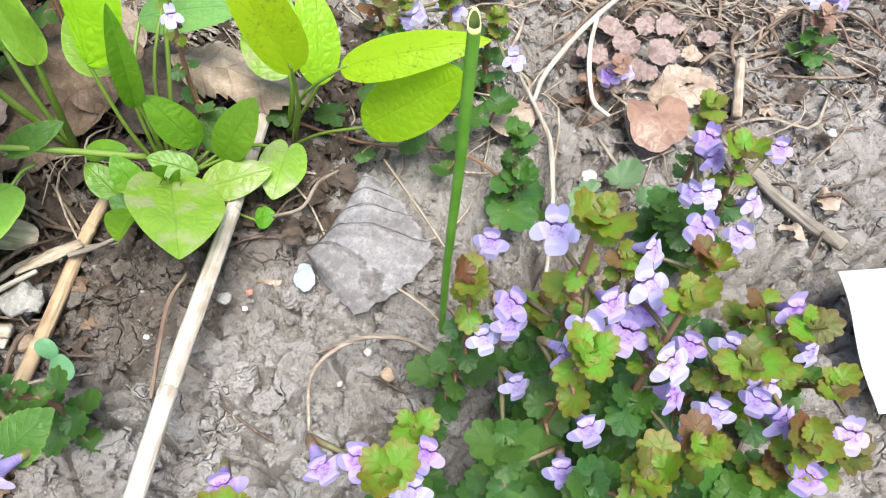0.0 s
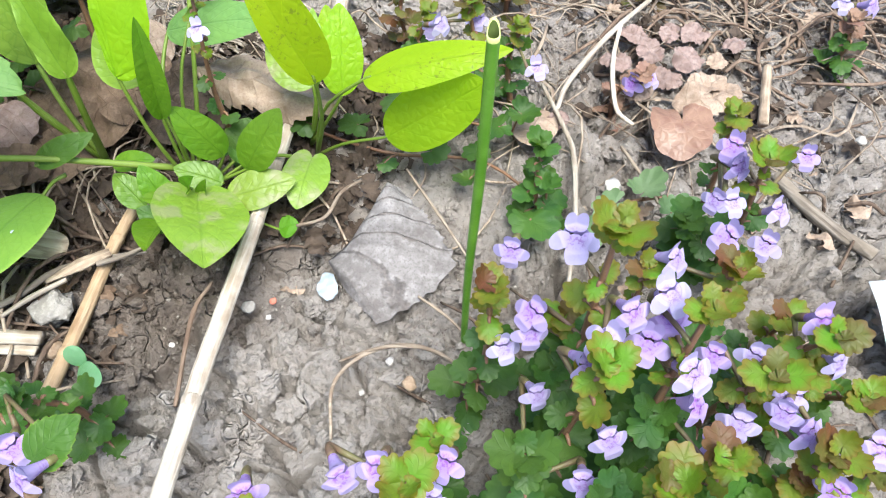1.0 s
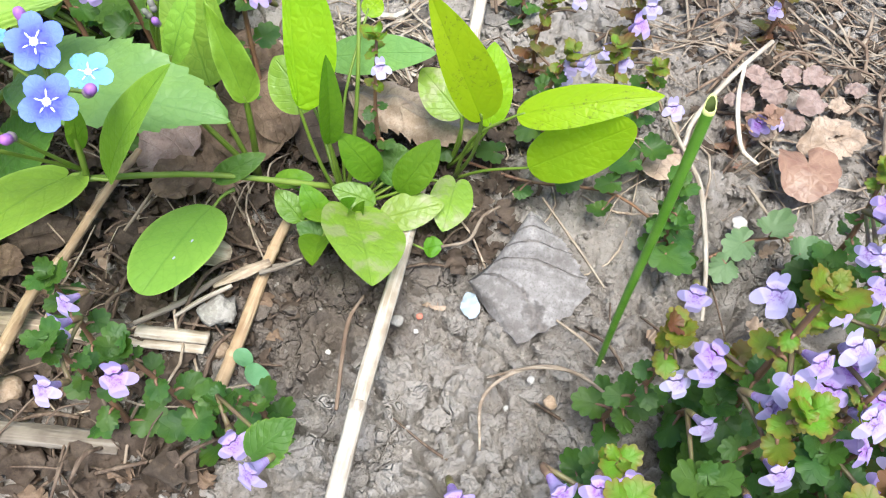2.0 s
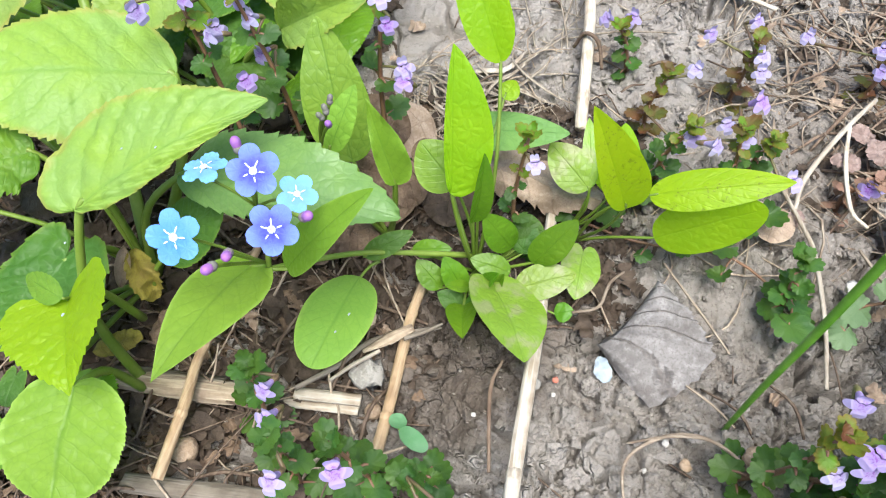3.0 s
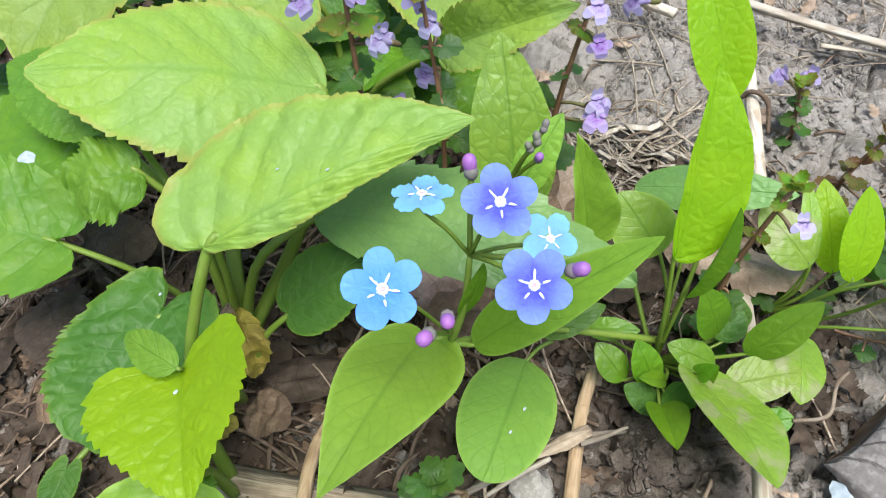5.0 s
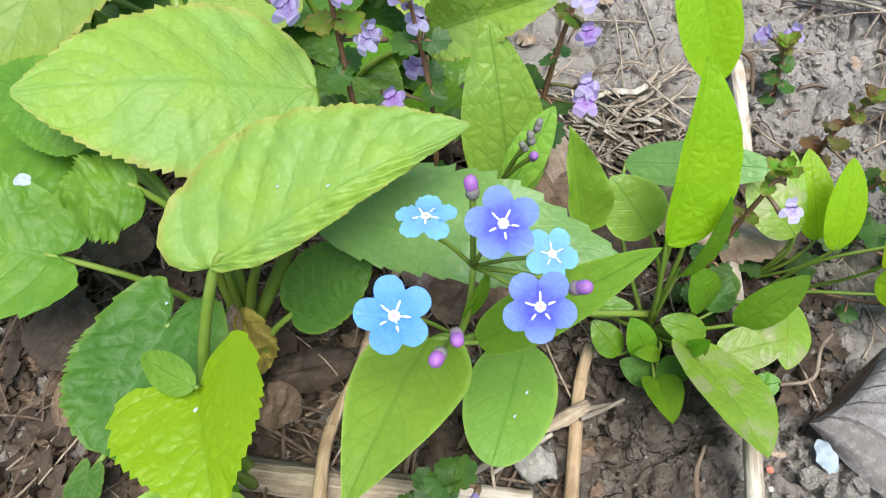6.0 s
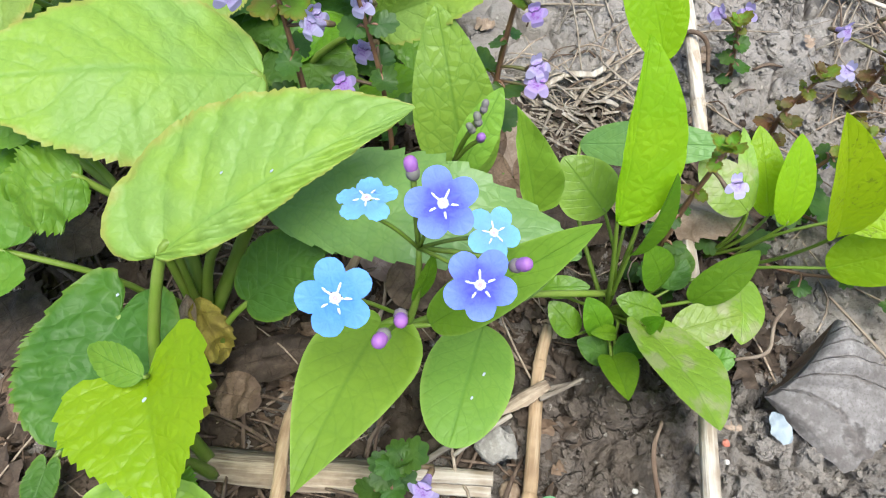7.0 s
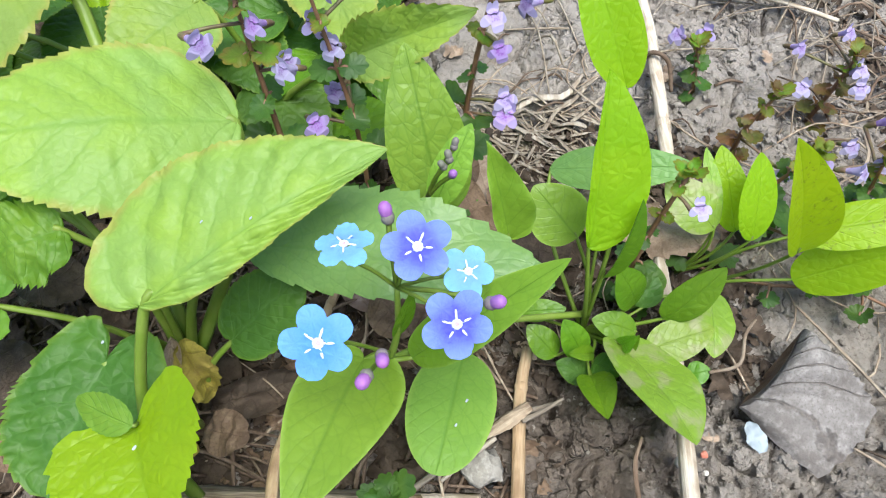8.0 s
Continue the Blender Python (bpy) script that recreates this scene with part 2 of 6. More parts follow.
CHIP = dry_material("white_chip", (0.42, 0.39, 0.36), (0.33, 0.29, 0.26), (0.52, 0.49, 0.46), 0.6)
RED_CHIP = dry_material("red_chip", (0.45, 0.16, 0.11), (0.38, 0.12, 0.08), (0.55, 0.25, 0.2), 0.7)


def soil_material():
    m = Mat("garden_soil")
    a = m.noise(26, 6)
    b = m.noise(170, 6, rough=0.62)
    c = m.noise(1100, 5, rough=0.7)
    col = m.mix(m.step(a, 0.3, 0.7), (0.280, 0.241, 0.214), (0.385, 0.343, 0.312))
    col = m.mix(m.step(b, 0.46, 0.72, 0.0, 0.55), col, (0.150, 0.120, 0.098))
    col = m.mix(m.step(c, 0.45, 0.8, 0.0, 0.6), col, (0.38, 0.35, 0.325))
    col = m.mix(m.step(m.noise(750, 4, rough=0.65), 0.54, 0.66, 0.0, 0.6), col, (0.125, 0.098, 0.080))
    # a paler dry crust on the open ground at the back
    away = m.n("VectorMath", operation="DISTANCE")
    m.t.links.new(m.pos(), away.inputs[0])
    away.inputs[1].default_value = (-0.02, 0.33, 0.0)
    crust = m.step(m.math("ADD", away.outputs["Value"], m.math("MULTIPLY", m.noise(45, 4), 0.10)), 0.10, 0.18, 0.7, 0.0)
    col = m.mix(crust, col, m.mix(m.step(b, 0.35, 0.65), (0.33, 0.292, 0.27), (0.42, 0.38, 0.35)))
    # and a paler soil tone on the crumbled ground in front
    open_soil = m.n("VectorMath", operation="DISTANCE")
    m.t.links.new(m.pos(), open_soil.inputs[0])
    open_soil.inputs[1].default_value = (-0.035, 0.085, 0.0)
    front = m.step(m.math("ADD", open_soil.outputs["Value"], m.math("MULTIPLY", m.noise(60, 4), 0.06)), 0.05, 0.09, 0.55, 0.0)
    col = m.mix(front, col, m.mix(m.step(b, 0.35, 0.65), (0.36, 0.318, 0.29), (0.47, 0.425, 0.39)))
    # two patches of darker earth round the rosettes
    root_dist = m.n("VectorMath", operation="DISTANCE")
    m.t.links.new(m.warped(m.pos(), 60, 0.03), root_dist.inputs[0])
    root_dist.inputs[1].default_value = (-0.045, 0.180, 0.015)
    dark_soil = m.step(root_dist.outputs["Value"], 0.022, 0.048, 0.62, 0.0)
    col = m.mix(dark_soil, col, m.mix(m.step(b, 0.4, 0.6), (0.105, 0.080, 0.064), (0.165, 0.130, 0.106)))
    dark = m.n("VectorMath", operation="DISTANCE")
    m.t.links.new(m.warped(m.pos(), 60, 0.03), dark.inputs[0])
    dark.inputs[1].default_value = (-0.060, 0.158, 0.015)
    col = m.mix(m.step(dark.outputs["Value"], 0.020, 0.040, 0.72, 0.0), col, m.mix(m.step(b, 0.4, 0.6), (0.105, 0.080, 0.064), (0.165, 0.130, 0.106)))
    grit = m.n("TexVoronoi", feature="F1")
    grit.inputs["Scale"].default_value = 520
    m.t.links.new(m.pos(), grit.inputs["Vector"])
    sep = m.n("SeparateColor")
    m.t.links.new(grit.outputs["Color"], sep.inputs[0])
    few = m.math("MULTIPLY", m.step(sep.outputs[0], 0.93, 0.95), m.step(grit.outputs["Distance"], 0.25, 0.42, 1.0, 0.0))
    col = m.mix(m.math("MULTIPLY", few, 0.7), col, (0.48, 0.43, 0.38))
    h = m.math("ADD", m.math("MULTIPLY", b, 0.35), m.math("MULTIPLY", c, 0.9))
    h = m.math("ADD", h, m.math("MULTIPLY", m.noise(2600, 3, rough=0.7), 0.35))
    h = m.math("ADD", h, m.math("MULTIPLY", few, 0.4))
    for scale, lo, hi, deep in ((70.0, 0.50, 0.60, -1.5), (210.0, 0.56, 0.66, -0.7)):
        crack = m.n("TexVoronoi", feature="DISTANCE_TO_EDGE")
        crack.inputs["Scale"].default_value = scale
        m.t.links.new(m.warped(m.pos(), scale * 2.2, 0.5 / scale), crack.inputs["Vector"])
        gap = m.math("MULTIPLY", m.step(crack.outputs["Distance"], 0.0, 0.04, 1.0, 0.0), m.step(m.noise(scale * 0.35, 3), lo, hi))
        h = m.math("ADD", h, m.math("MULTIPLY", gap, deep))
    m.bump(h, 0.0020, 1.0)
    return m.finish(col, 0.95, 0.1)


SOIL = soil_material()


def stem_material(name, base, other, rough=0.45, thin=0.0):
    m = Mat(name)
    c = m.mix(m.step(m.noise(160, 3), 0.35, 0.7), base, other)
    m.bump(m.noise(1400, 3), 0.0002, 0.6)
    return m.finish(c, rough, 0.35, thin)


STALK = stem_material("leaf_stalk", (0.105, 0.165, 0.016), (0.135, 0.185, 0.03))
TALL = stem_material("hollow_stalk", (0.075, 0.185, 0.014), (0.11, 0.235, 0.025), 0.35)
CUT = stem_material("cut_end", (0.42, 0.48, 0.13), (0.5, 0.52, 0.22), 0.5)
IVY_STEM = stem_material("ivy_stem", (0.15, 0.075, 0.045), (0.20, 0.11, 0.06))
CALYX = stem_material("calyx", (0.11, 0.065, 0.045), (0.10, 0.10, 0.03))
BUD = stem_material("flower_bud", (0.31, 0.115, 0.36), (0.21, 0.105, 0.33), 0.5, 0.2)
BUD_GREY = stem_material("bud_cup", (0.120, 0.125, 0.095), (0.150, 0.115, 0.135), 0.6)
SEEDLING = stem_material("seed_leaf", (0.10, 0.22, 0.10), (0.14, 0.26, 0.14), 0.35, 0.1)
PAPER = stem_material("white_paper", (0.80, 0.80, 0.79), (0.78, 0.78, 0.78), 0.55)
PETAL_WHITE = stem_material("fallen_petal", (0.32, 0.36, 0.40), (0.27, 0.31, 0.35), 0.5, 0.15)
THROAT = stem_material("flower_eye", (0.50, 0.54, 0.64), (0.46, 0.49, 0.58), 0.6)
HOLLOW = stem_material("stalk_hollow", (0.10, 0.14, 0.03), (0.13, 0.16, 0.04), 0.8)
THROAT_DARK = stem_material("flower_throat", (0.40, 0.30, 0.33), (0.34, 0.24, 0.26), 0.6)


def blue_petal(name, outer, inner):
    m = Mat(name)
    u, v = m.uv()
    au = m.math("MULTIPLY", m.math("ABSOLUTE", m.math("SUBTRACT", u, 0.5)), 2.0)
    c = m.mix(m.step(v, 0.15, 0.8), inner, outer)
    stripe = m.math("ABSOLUTE", m.math("SINE", m.math("MULTIPLY", au, 16.0)))
    c = m.mix(m.math("MULTIPLY", m.step(stripe, 0.0, 0.3, 1.0, 0.0), 0.18), c, tuple(x * 0.75 for x in inner))
    c = m.mix(m.math("MULTIPLY", m.step(v, 0.7, 1.0), 0.25), c, tuple(min(1, x * 1.35) for x in outer))
    c = m.mix(m.math("MULTIPLY", m.step(m.noise(700, 3), 0.4, 0.75), 0.2), c, tuple(min(1, x * 1.4) for x in outer))
    nrm = m.bump(m.noise(900, 3), 0.0003, 0.6)
    return m.finish(c, 0.6, 0.2, 0.25, outer, nrm)


SKY_BLUE = blue_petal("sky_blue_petal", (0.115, 0.270, 0.68), (0.080, 0.225, 0.66))
VIOLET_BLUE = blue_petal("violet_blue_petal", (0.130, 0.190, 0.66), (0.068, 0.068, 0.50))
TURQUOISE = blue_petal("light_blue_petal", (0.15, 0.335, 0.66), (0.135, 0.28, 0.62))


def lavender():
    m = Mat("lavender_petal")
    u, v = m.uv()
    c = m.mix(m.step(v, 0.1, 0.9), (0.265, 0.185, 0.43), (0.335, 0.275, 0.53))
    c = m.mix(m.math("MULTIPLY", m.step(m.noise(1900, 2), 0.50, 0.58), m.step(v, 0.26, 0.52, 0.9, 0.0)), c, (0.17, 0.035, 0.30))
    hue = m.n("HueSaturation")
    m.put(hue.inputs["Hue"], m.math("ADD", 0.488, m.math("MULTIPLY", m.random(), 0.030)))
    m.put(hue.inputs["Saturation"], m.math("ADD", 0.60, m.math("MULTIPLY", m.random(), 0.42)))
    m.put(hue.inputs["Color"], c)
    nrm = m.bump(m.noise(900, 3), 0.0003, 0.5)
    return m.finish(hue.outputs[0], 0.6, 0.2, 0.25, (0.52, 0.42, 0.76), nrm)


LAVENDER = lavender()



# ---------------------------------------------------------------- building blocks
WORLD_OF = {}


def place(ob, parent, m):
    """Puts ob at the world pose m, under parent if there is one."""
    if parent is not None:
        ob.parent = parent
        ob.matrix_parent_inverse = WORLD_OF[parent.name].inverted()
    ob.matrix_basis = m
    WORLD_OF[ob.name] = m
    return ob


def thing(name, at, label, category, group="", kind=""):
    ob = new(name)
    ob.empty_display_size = 0.005
    place(ob, None, Matrix.Translation(at))
    return tagged(ob, label, category, group, kind)


def mesh_of(name, verts, faces, mat, uvs=None, smooth=True):
    me = bpy.data.meshes.new(name)
    me.from_pydata([tuple(v) for v in verts], [], faces)
    if uvs is not None:
        layer = me.uv_layers.new(name="UVMap")
        idx = np.empty(len(me.loops), dtype=np.int32)
        me.loops.foreach_get("vertex_index", idx)
        layer.data.foreach_set("uv", np.asarray(uvs, dtype=np.float32)[idx].ravel())
    me.materials.append(mat)
    if smooth:
        me.polygons.foreach_set("use_smooth", [True] * len(me.polygons))
    me.update()
    return me


def part(name, me, parent, m=Matrix(), label=""):
    ob = new(name, me)
    place(ob, parent, m)
    return tagged(ob, label)


def axes(base, along, up):
    y = Vector(along).normalized()
    z = Vector(up) - Vector(up).dot(y) * y
    z.normalize()
    x = y.cross(z)
    m = Matrix((x, y, z)).transposed().to_4x4()
    m.translation = base
    return m


def smooth_line(pts, n):
    """n points on a smooth line through pts."""
    p = [np.array(q, float) for q in pts]
    p = [2 * p[0] - p[1], *p, 2 * p[-1] - p[-2]]
    out = []
    for i in range(n):
        s = i / (n - 1) * (len(pts) - 1)
        k = min(int(s), len(pts) - 2)
        f = s - k
        a, b, c, d = p[k:k + 4]
        out.append(0.5 * (2 * b + (c - a) * f + (2 * a - 5 * b + 4 * c - d) * f * f + (3 * b - a - 3 * c + d) * f ** 3))
    return np.array(out)


def tube(pts, radii, n=10, sides=7, flat=1.0, rough=0.0, rng=None, ridge=0.0):
    """A round or flattened rod along pts: vertices and faces."""
    line = smooth_line(pts, n)
    rad = np.interp(np.linspace(0, 1, n), np.linspace(0, 1, len(radii)), radii)
    verts, faces = [], []
    side = None
    rib = [1 + (rng.uniform(-ridge, ridge) if rng else 0) for _ in range(sides)]
    for i in range(n):
        d = line[min(i + 1, n - 1)] - line[max(i - 1, 0)]
        d = d / (np.linalg.norm(d) + 1e-12)
        if side is None:
            side = np.cross(d, (0.13, 0.21, 0.97))
        side = side - side.dot(d) * d
        side /= np.linalg.norm(side) + 1e-12
        other = np.cross(d, side)
        for k in range(sides):
            a = 2 * math.pi * k / sides
            r = rad[i] * rib[k] * (1 + (rng.uniform(-rough, rough) if rng else 0))
            verts.append(line[i] + r * (math.cos(a) * side + flat * math.sin(a) * other))
    for i in range(n - 1):
        for k in range(sides):
            a, b = i * sides + k, i * sides + (k + 1) % sides
            faces.append((a, b, b + sides, a + sides))
    faces.append(tuple(range(sides))[::-1])
    faces.append(tuple((n - 1) * sides + k for k in range(sides)))
    return verts, faces


def joined(lumps):
    verts, faces = [], []
    for v, f in lumps:
        o = len(verts)
        verts.extend(v)
        faces.extend(tuple(i + o for i in q) for q in f)
    return verts, faces


def blade(length, width, a=0.5, b=0.9, lobe=0.0, arch=0.05, fold=0.0, quilt=0.012, teeth=0, bite=0.0, rounded=False,
          wave=0.0, curl=0.0, flap=0.0, droop=0.0, seed=0, rows=40, cols=8, side=(1.0, 1.0), crumple=0.022, sway=0.0, profile=None, notch=1.7):
    """A leaf blade from (0,0,0) to (0,length,0), facing +z: vertices, faces, uvs."""
    rng = random.Random(seed)
    ph = rng.uniform(0, 9)
    rows = max(rows, teeth * 4)
    peak = (a / (a + b)) ** a * (b / (a + b)) ** b
    verts, uvs, faces = [], [], []
    n = 2 * cols + 1
    off = Vector((seed * 3.7 % 50, seed * 1.3 % 50, 0.0))
    for i in range(rows + 1):
        v = i / rows
        vv = 0.5 - 0.5 * math.cos(math.pi * v) if not teeth else v
        vv = vv * 0.999 + 0.0005
        h = vv ** a * (1 - vv) ** b / peak
        if profile:
            h = float(np.interp(vv, profile[0], profile[1]))
        for j in range(n):
            u = (j - cols) / cols
            au = abs(u)
            w = h * width / 2 * (side[0] if u < 0 else side[1])
            ear = lobe[0 if u < 0 else 1] if isinstance(lobe, tuple) else lobe
            y = vv
            if ear > 0.03:
                # rounded ears behind the stalk
                q = min(1.0, vv / 0.24)
                if q < 1:
                    full = 0.24 ** a * 0.76 ** b / peak
                    w = full * (1 - (1 - q) ** notch) * width / 2 * (side[0] if u < 0 else side[1])
                y = vv - ear * au ** 1.5 * math.sin(math.pi * q ** 0.6)
            grow = 1.0
            if teeth and au > 0.99:
                f = (vv * teeth) % 1.0
                tooth = math.sin(math.pi * f) ** 0.7 if rounded else (f if f < 0.8 else (1 - f) * 4)
                grow = 1 + bite * (tooth - 0.5) * (0.85 + 0.4 * math.sin(vv * 37 + ph)) * min(1.0, 6 * (1 - vv))
                y += 0.25 * bite * tooth * (0 if rounded else 1) * width / length
            x = u * w * grow
            s = (vv - SLANT * 0.5 * au) * VEINS
            z = 4 * arch * length * vv * (1 - vv) - droop * length * vv * vv
            z += math.sin(fold) * abs(x)
            s += 0.25 * noise.noise(Vector((u * 2.0 + off.x, vv * 5.0, 1.0)))
            soft = min(1, 2.5 * au) * min(1.0, 5 * (1 - vv))
            z += 0.36 * quilt * width * (abs(math.sin(math.pi * s)) - 0.5) * soft
            z += 0.32 * quilt * width * noise.noise(Vector((x / width * 17, vv * length / width * 17, off.x))) * soft
            z += wave * width * au ** 2 * math.sin(vv * 15 + ph + (1.7 if u > 0 else 0))
            z -= curl * width * au ** 2.2
            if flap and u > 0.45:
                k = (u - 0.45) / 0.55
                x = w * (0.45 + 0.55 * math.sin(k * 2.2) / 2.2)
                z += flap * width * (1 - math.cos(k * 2.2))
            if crumple:
                q = Vector((x / width * 2.2, vv * 2.6, 0)) + off
                z += crumple * width * (noise.noise(q) + 0.5 * noise.noise(q * 2.3))
            xx = x * math.cos(fold) + sway * length * math.sin(math.pi * vv)
            verts.append((xx, y * length, z))
            uvs.append((u * 0.5 + 0.5, vv))
    for i in range(rows):
        for j in range(n - 1):
            a0 = i * n + j
            faces.append((a0, a0 + 1, a0 + n + 1, a0 + n))
    return verts, faces, uvs


def leaf(parent, base, tip, width, up=(0, -0.3, 1), mat=None, root=None, stalk=0.0011, label="", stalk_bow=0.3, **shape):
    """A leaf under a plant, with a stalk down to root."""
    base, tip = Vector(base), Vector(tip)
    length = (tip - base).length
    v, f, uv = blade(length, width, seed=int(abs(base.x * 9e4 + tip.y * 7e4)) % 997, **shape)
    ob = part("leaf", mesh_of("leaf", v, f, mat or GREEN, uv), parent, axes(base, tip - base, up), label)
    if root is not None:
        root = Vector(root)
        stalk *= 0.75 if stalk < 0.00095 else 1.0
        away = (tip - base).normalized()
        mid = root.lerp(base, 0.55) + Vector((0, 0, stalk_bow * 0.3 * (base - root).length)) - away * 0.10 * (base - root).length
        under = WORLD_OF[ob.name].col[2].xyz * (stalk * 0.8)
        into = base + away * length * 0.1 - under * 1.5
        tv, tf = tube([root, mid, base - under, into], [stalk * 1.25, stalk, stalk * 0.85, stalk * 0.35], 14, 7, 0.85)
        part("leaf_stalk", mesh_of("leaf_stalk", tv, tf, STALK), ob)
    return ob


# ---------------------------------------------------------------- ground
def axis_steps(lo, hi, step, far):
    mid = np.arange(lo, hi + step * 0.5, step)
    g = step * 1.5 * np.cumsum(1.35 ** np.arange(36))
    g = g[g < far]
    return np.concatenate([(lo - g)[::-1], mid, hi + g])


def fractal(x, y, scale, seed, octaves=4):
    """Smooth random heights, about -1 to 1, on arrays."""
    rs = np.random.RandomState(seed)
    out, amp = np.zeros_like(x), 1.0
    for _ in range(octaves):
        table = rs.uniform(-1, 1, (256, 256))
        gx, gy = x * scale + rs.uniform(0, 99), y * scale + rs.uniform(0, 99)
        ix, iy = np.floor(gx).astype(int), np.floor(gy).astype(int)
        fx, fy = gx - ix, gy - iy
        fx, fy = fx * fx * (3 - 2 * fx), fy * fy * (3 - 2 * fy)
        a, b = table[ix % 256, iy % 256], table[(ix + 1) % 256, iy % 256]
        c, d = table[ix % 256, (iy + 1) % 256], table[(ix + 1) % 256, (iy + 1) % 256]
        out += amp * ((a * (1 - fx) + b * fx) * (1 - fy) + (c * (1 - fx) + d * fx) * fy)
        amp *= 0.5
        scale *= 2.03
    return out


GX = axis_steps(-0.42, 0.22, 0.00115, 40.0)
GY = axis_steps(0.03, 0.48, 0.00115, 40.0)
# finer where the open soil is seen close by
GX = np.sort(np.concatenate([GX[(GX < -0.125) | (GX > 0.055)], np.arange(-0.125, 0.055, 0.0005)]))
GY = np.sort(np.concatenate([GY[(GY < 0.06) | (GY > 0.155)], np.arange(0.06, 0.155, 0.0005)]))
XX, YY = np.meshgrid(GX, GY)
near = np.exp(-np.maximum(0, np.hypot(XX + 0.1, YY - 0.22) - 0.45) / 0.3)
GZ = 0.005 * fractal(XX, YY, 11, 1, 3) + 0.0022 * fractal(XX, YY, 60, 2, 4) * near
rs = np.random.RandomState(7)


def clods(count, lo, hi, xr, yr, flat):
    """Rounded lumps of earth pressed into the sheet."""
    for _ in range(count):
        cx, cy = rs.uniform(*xr), rs.uniform(*yr)
        r = lo + (hi - lo) * rs.rand() ** 2.2
        i0, i1 = np.searchsorted(GX, (cx - 1.4 * r, cx + 1.4 * r))
        j0, j1 = np.searchsorted(GY, (cy - 1.4 * r, cy + 1.4 * r))
        if i1 - i0 < 2 or j1 - j0 < 2:
            continue
        x, y = XX[j0:j1, i0:i1] - cx, YY[j0:j1, i0:i1] - cy
        a, q = rs.uniform(0, 3.14), rs.uniform(0.65, 1.0)
        xr_, yr_ = x * math.cos(a) + y * math.sin(a), (-x * math.sin(a) + y * math.cos(a)) / q
        d = np.hypot(xr_, yr_) / r * (1 + 0.45 * fractal(x + cx, y + cy, 1.3 / r, rs.randint(999), 2))
        top = flat * r * np.sqrt(np.clip(1 - d ** 3, 0, 1))
        GZ[j0:j1, i0:i1] = np.maximum(GZ[j0:j1, i0:i1], GZ[j0:j1, i0:i1] * 0.6 + top)


clods(800, 0.002, 0.009, (-0.13, 0.06), (0.06, 0.150), 0.6)
clods(1300, 0.002, 0.0065, (-0.42, 0.22), (0.03, 0.48), 0.6)
clods(1800, 0.0012, 0.003, (-0.2, 0.2), (0.05, 0.36), 0.5)
# bring the lumpy parts back to the common level


def blurred(z, k):
    c = np.cumsum(np.pad(z, ((k + 1, k), (0, 0)), mode="edge"), 0)
    z = (c[2 * k + 1:] - c[:-2 * k - 1]) / (2 * k + 1)
    c = np.cumsum(np.pad(z, ((0, 0), (k + 1, k)), mode="edge"), 1)
    return (c[:, 2 * k + 1:] - c[:, :-2 * k - 1]) / (2 * k + 1)


GZ -= blurred(blurred(GZ, 13), 13) * 0.9 + 0.0005
# hollows between the lumps
for cx, cy, r, deep in ((-0.052, 0.093, 0.008, 0.006), (-0.066, 0.118, 0.006, 0.006), (-0.049, 0.118, 0.006, 0.005), (-0.078, 0.125, 0.006, 0.006),
                        (-0.03, 0.105, 0.007, 0.005), (0.012, 0.115, 0.008, 0.005), (0.005, 0.105, 0.005, 0.006), (-0.02, 0.155, 0.006, 0.005)):
    GZ -= 1.5 * deep * np.exp(-((XX - cx) ** 2 + (YY - cy) ** 2) / r ** 2)
GZ += 0.0006 * fractal(XX, YY, 320, 5, 3) * near


def crumbled(cell, seed):
    """A bed of irregular crumbs about one cell wide: their height, 0 to 1, and how near the gap between two crumbs is, in cells."""
    r = np.random.RandomState(seed)
    jx, jy, jh = r.rand(128, 128), r.rand(128, 128), r.rand(128, 128)
    wx = XX + 0.20 * cell * fractal(XX, YY, 1.1 / cell, seed + 1, 3)
    wy = YY + 0.20 * cell * fractal(XX, YY, 1.1 / cell, seed + 2, 3)
    cx, cy = np.floor(wx / cell).astype(int), np.floor(wy / cell).astype(int)
    best, first, second = np.zeros_like(XX), np.full_like(XX, 9.0), np.full_like(XX, 9.0)
    for ax in (-1, 0, 1):
        for ay in (-1, 0, 1):
            kx, ky = (cx + ax) % 128, (cy + ay) % 128
            d = np.hypot(wx / cell - cx - ax - jx[kx, ky], wy / cell - cy - ay - jy[kx, ky])
            size = 0.40 + 0.55 * jh[kx, ky]
            best = np.maximum(best, size * np.sqrt(np.clip(1 - (d / size) ** 2.6, 0, 1)))
            second = np.minimum(second, np.maximum(first, d))
            first = np.minimum(first, d)
    return best, second - first


rough_here = np.clip(0.45 + 0.9 * fractal(XX, YY, 16, 31, 2), 0.05, 1.15) * near
# trodden smoother further back
rough_here *= 1 - 0.5 * np.clip((YY - 0.19) / 0.04, 0, 1)
for cell, seed, height in ((0.0150, 44, 0.0075), (0.0080, 41, 0.0048), (0.0042, 42, 0.0028)):
    bed, gap = crumbled(cell, seed)
    GZ += (height * (bed - 0.5) - 1.0 * height * np.exp(-(gap / 0.075) ** 2)) * rough_here * np.clip(0.7 + 0.9 * fractal(XX, YY, 0.28 / cell, seed + 9, 2), 0.1, 1.3)
fine_here = ((XX > -0.13) & (XX < 0.06) & (YY > 0.055) & (YY < 0.16)) * 1.0
patchy = np.clip(0.4 + 1.2 * fractal(XX, YY, 55, 33, 3), 0.0, 1.2)
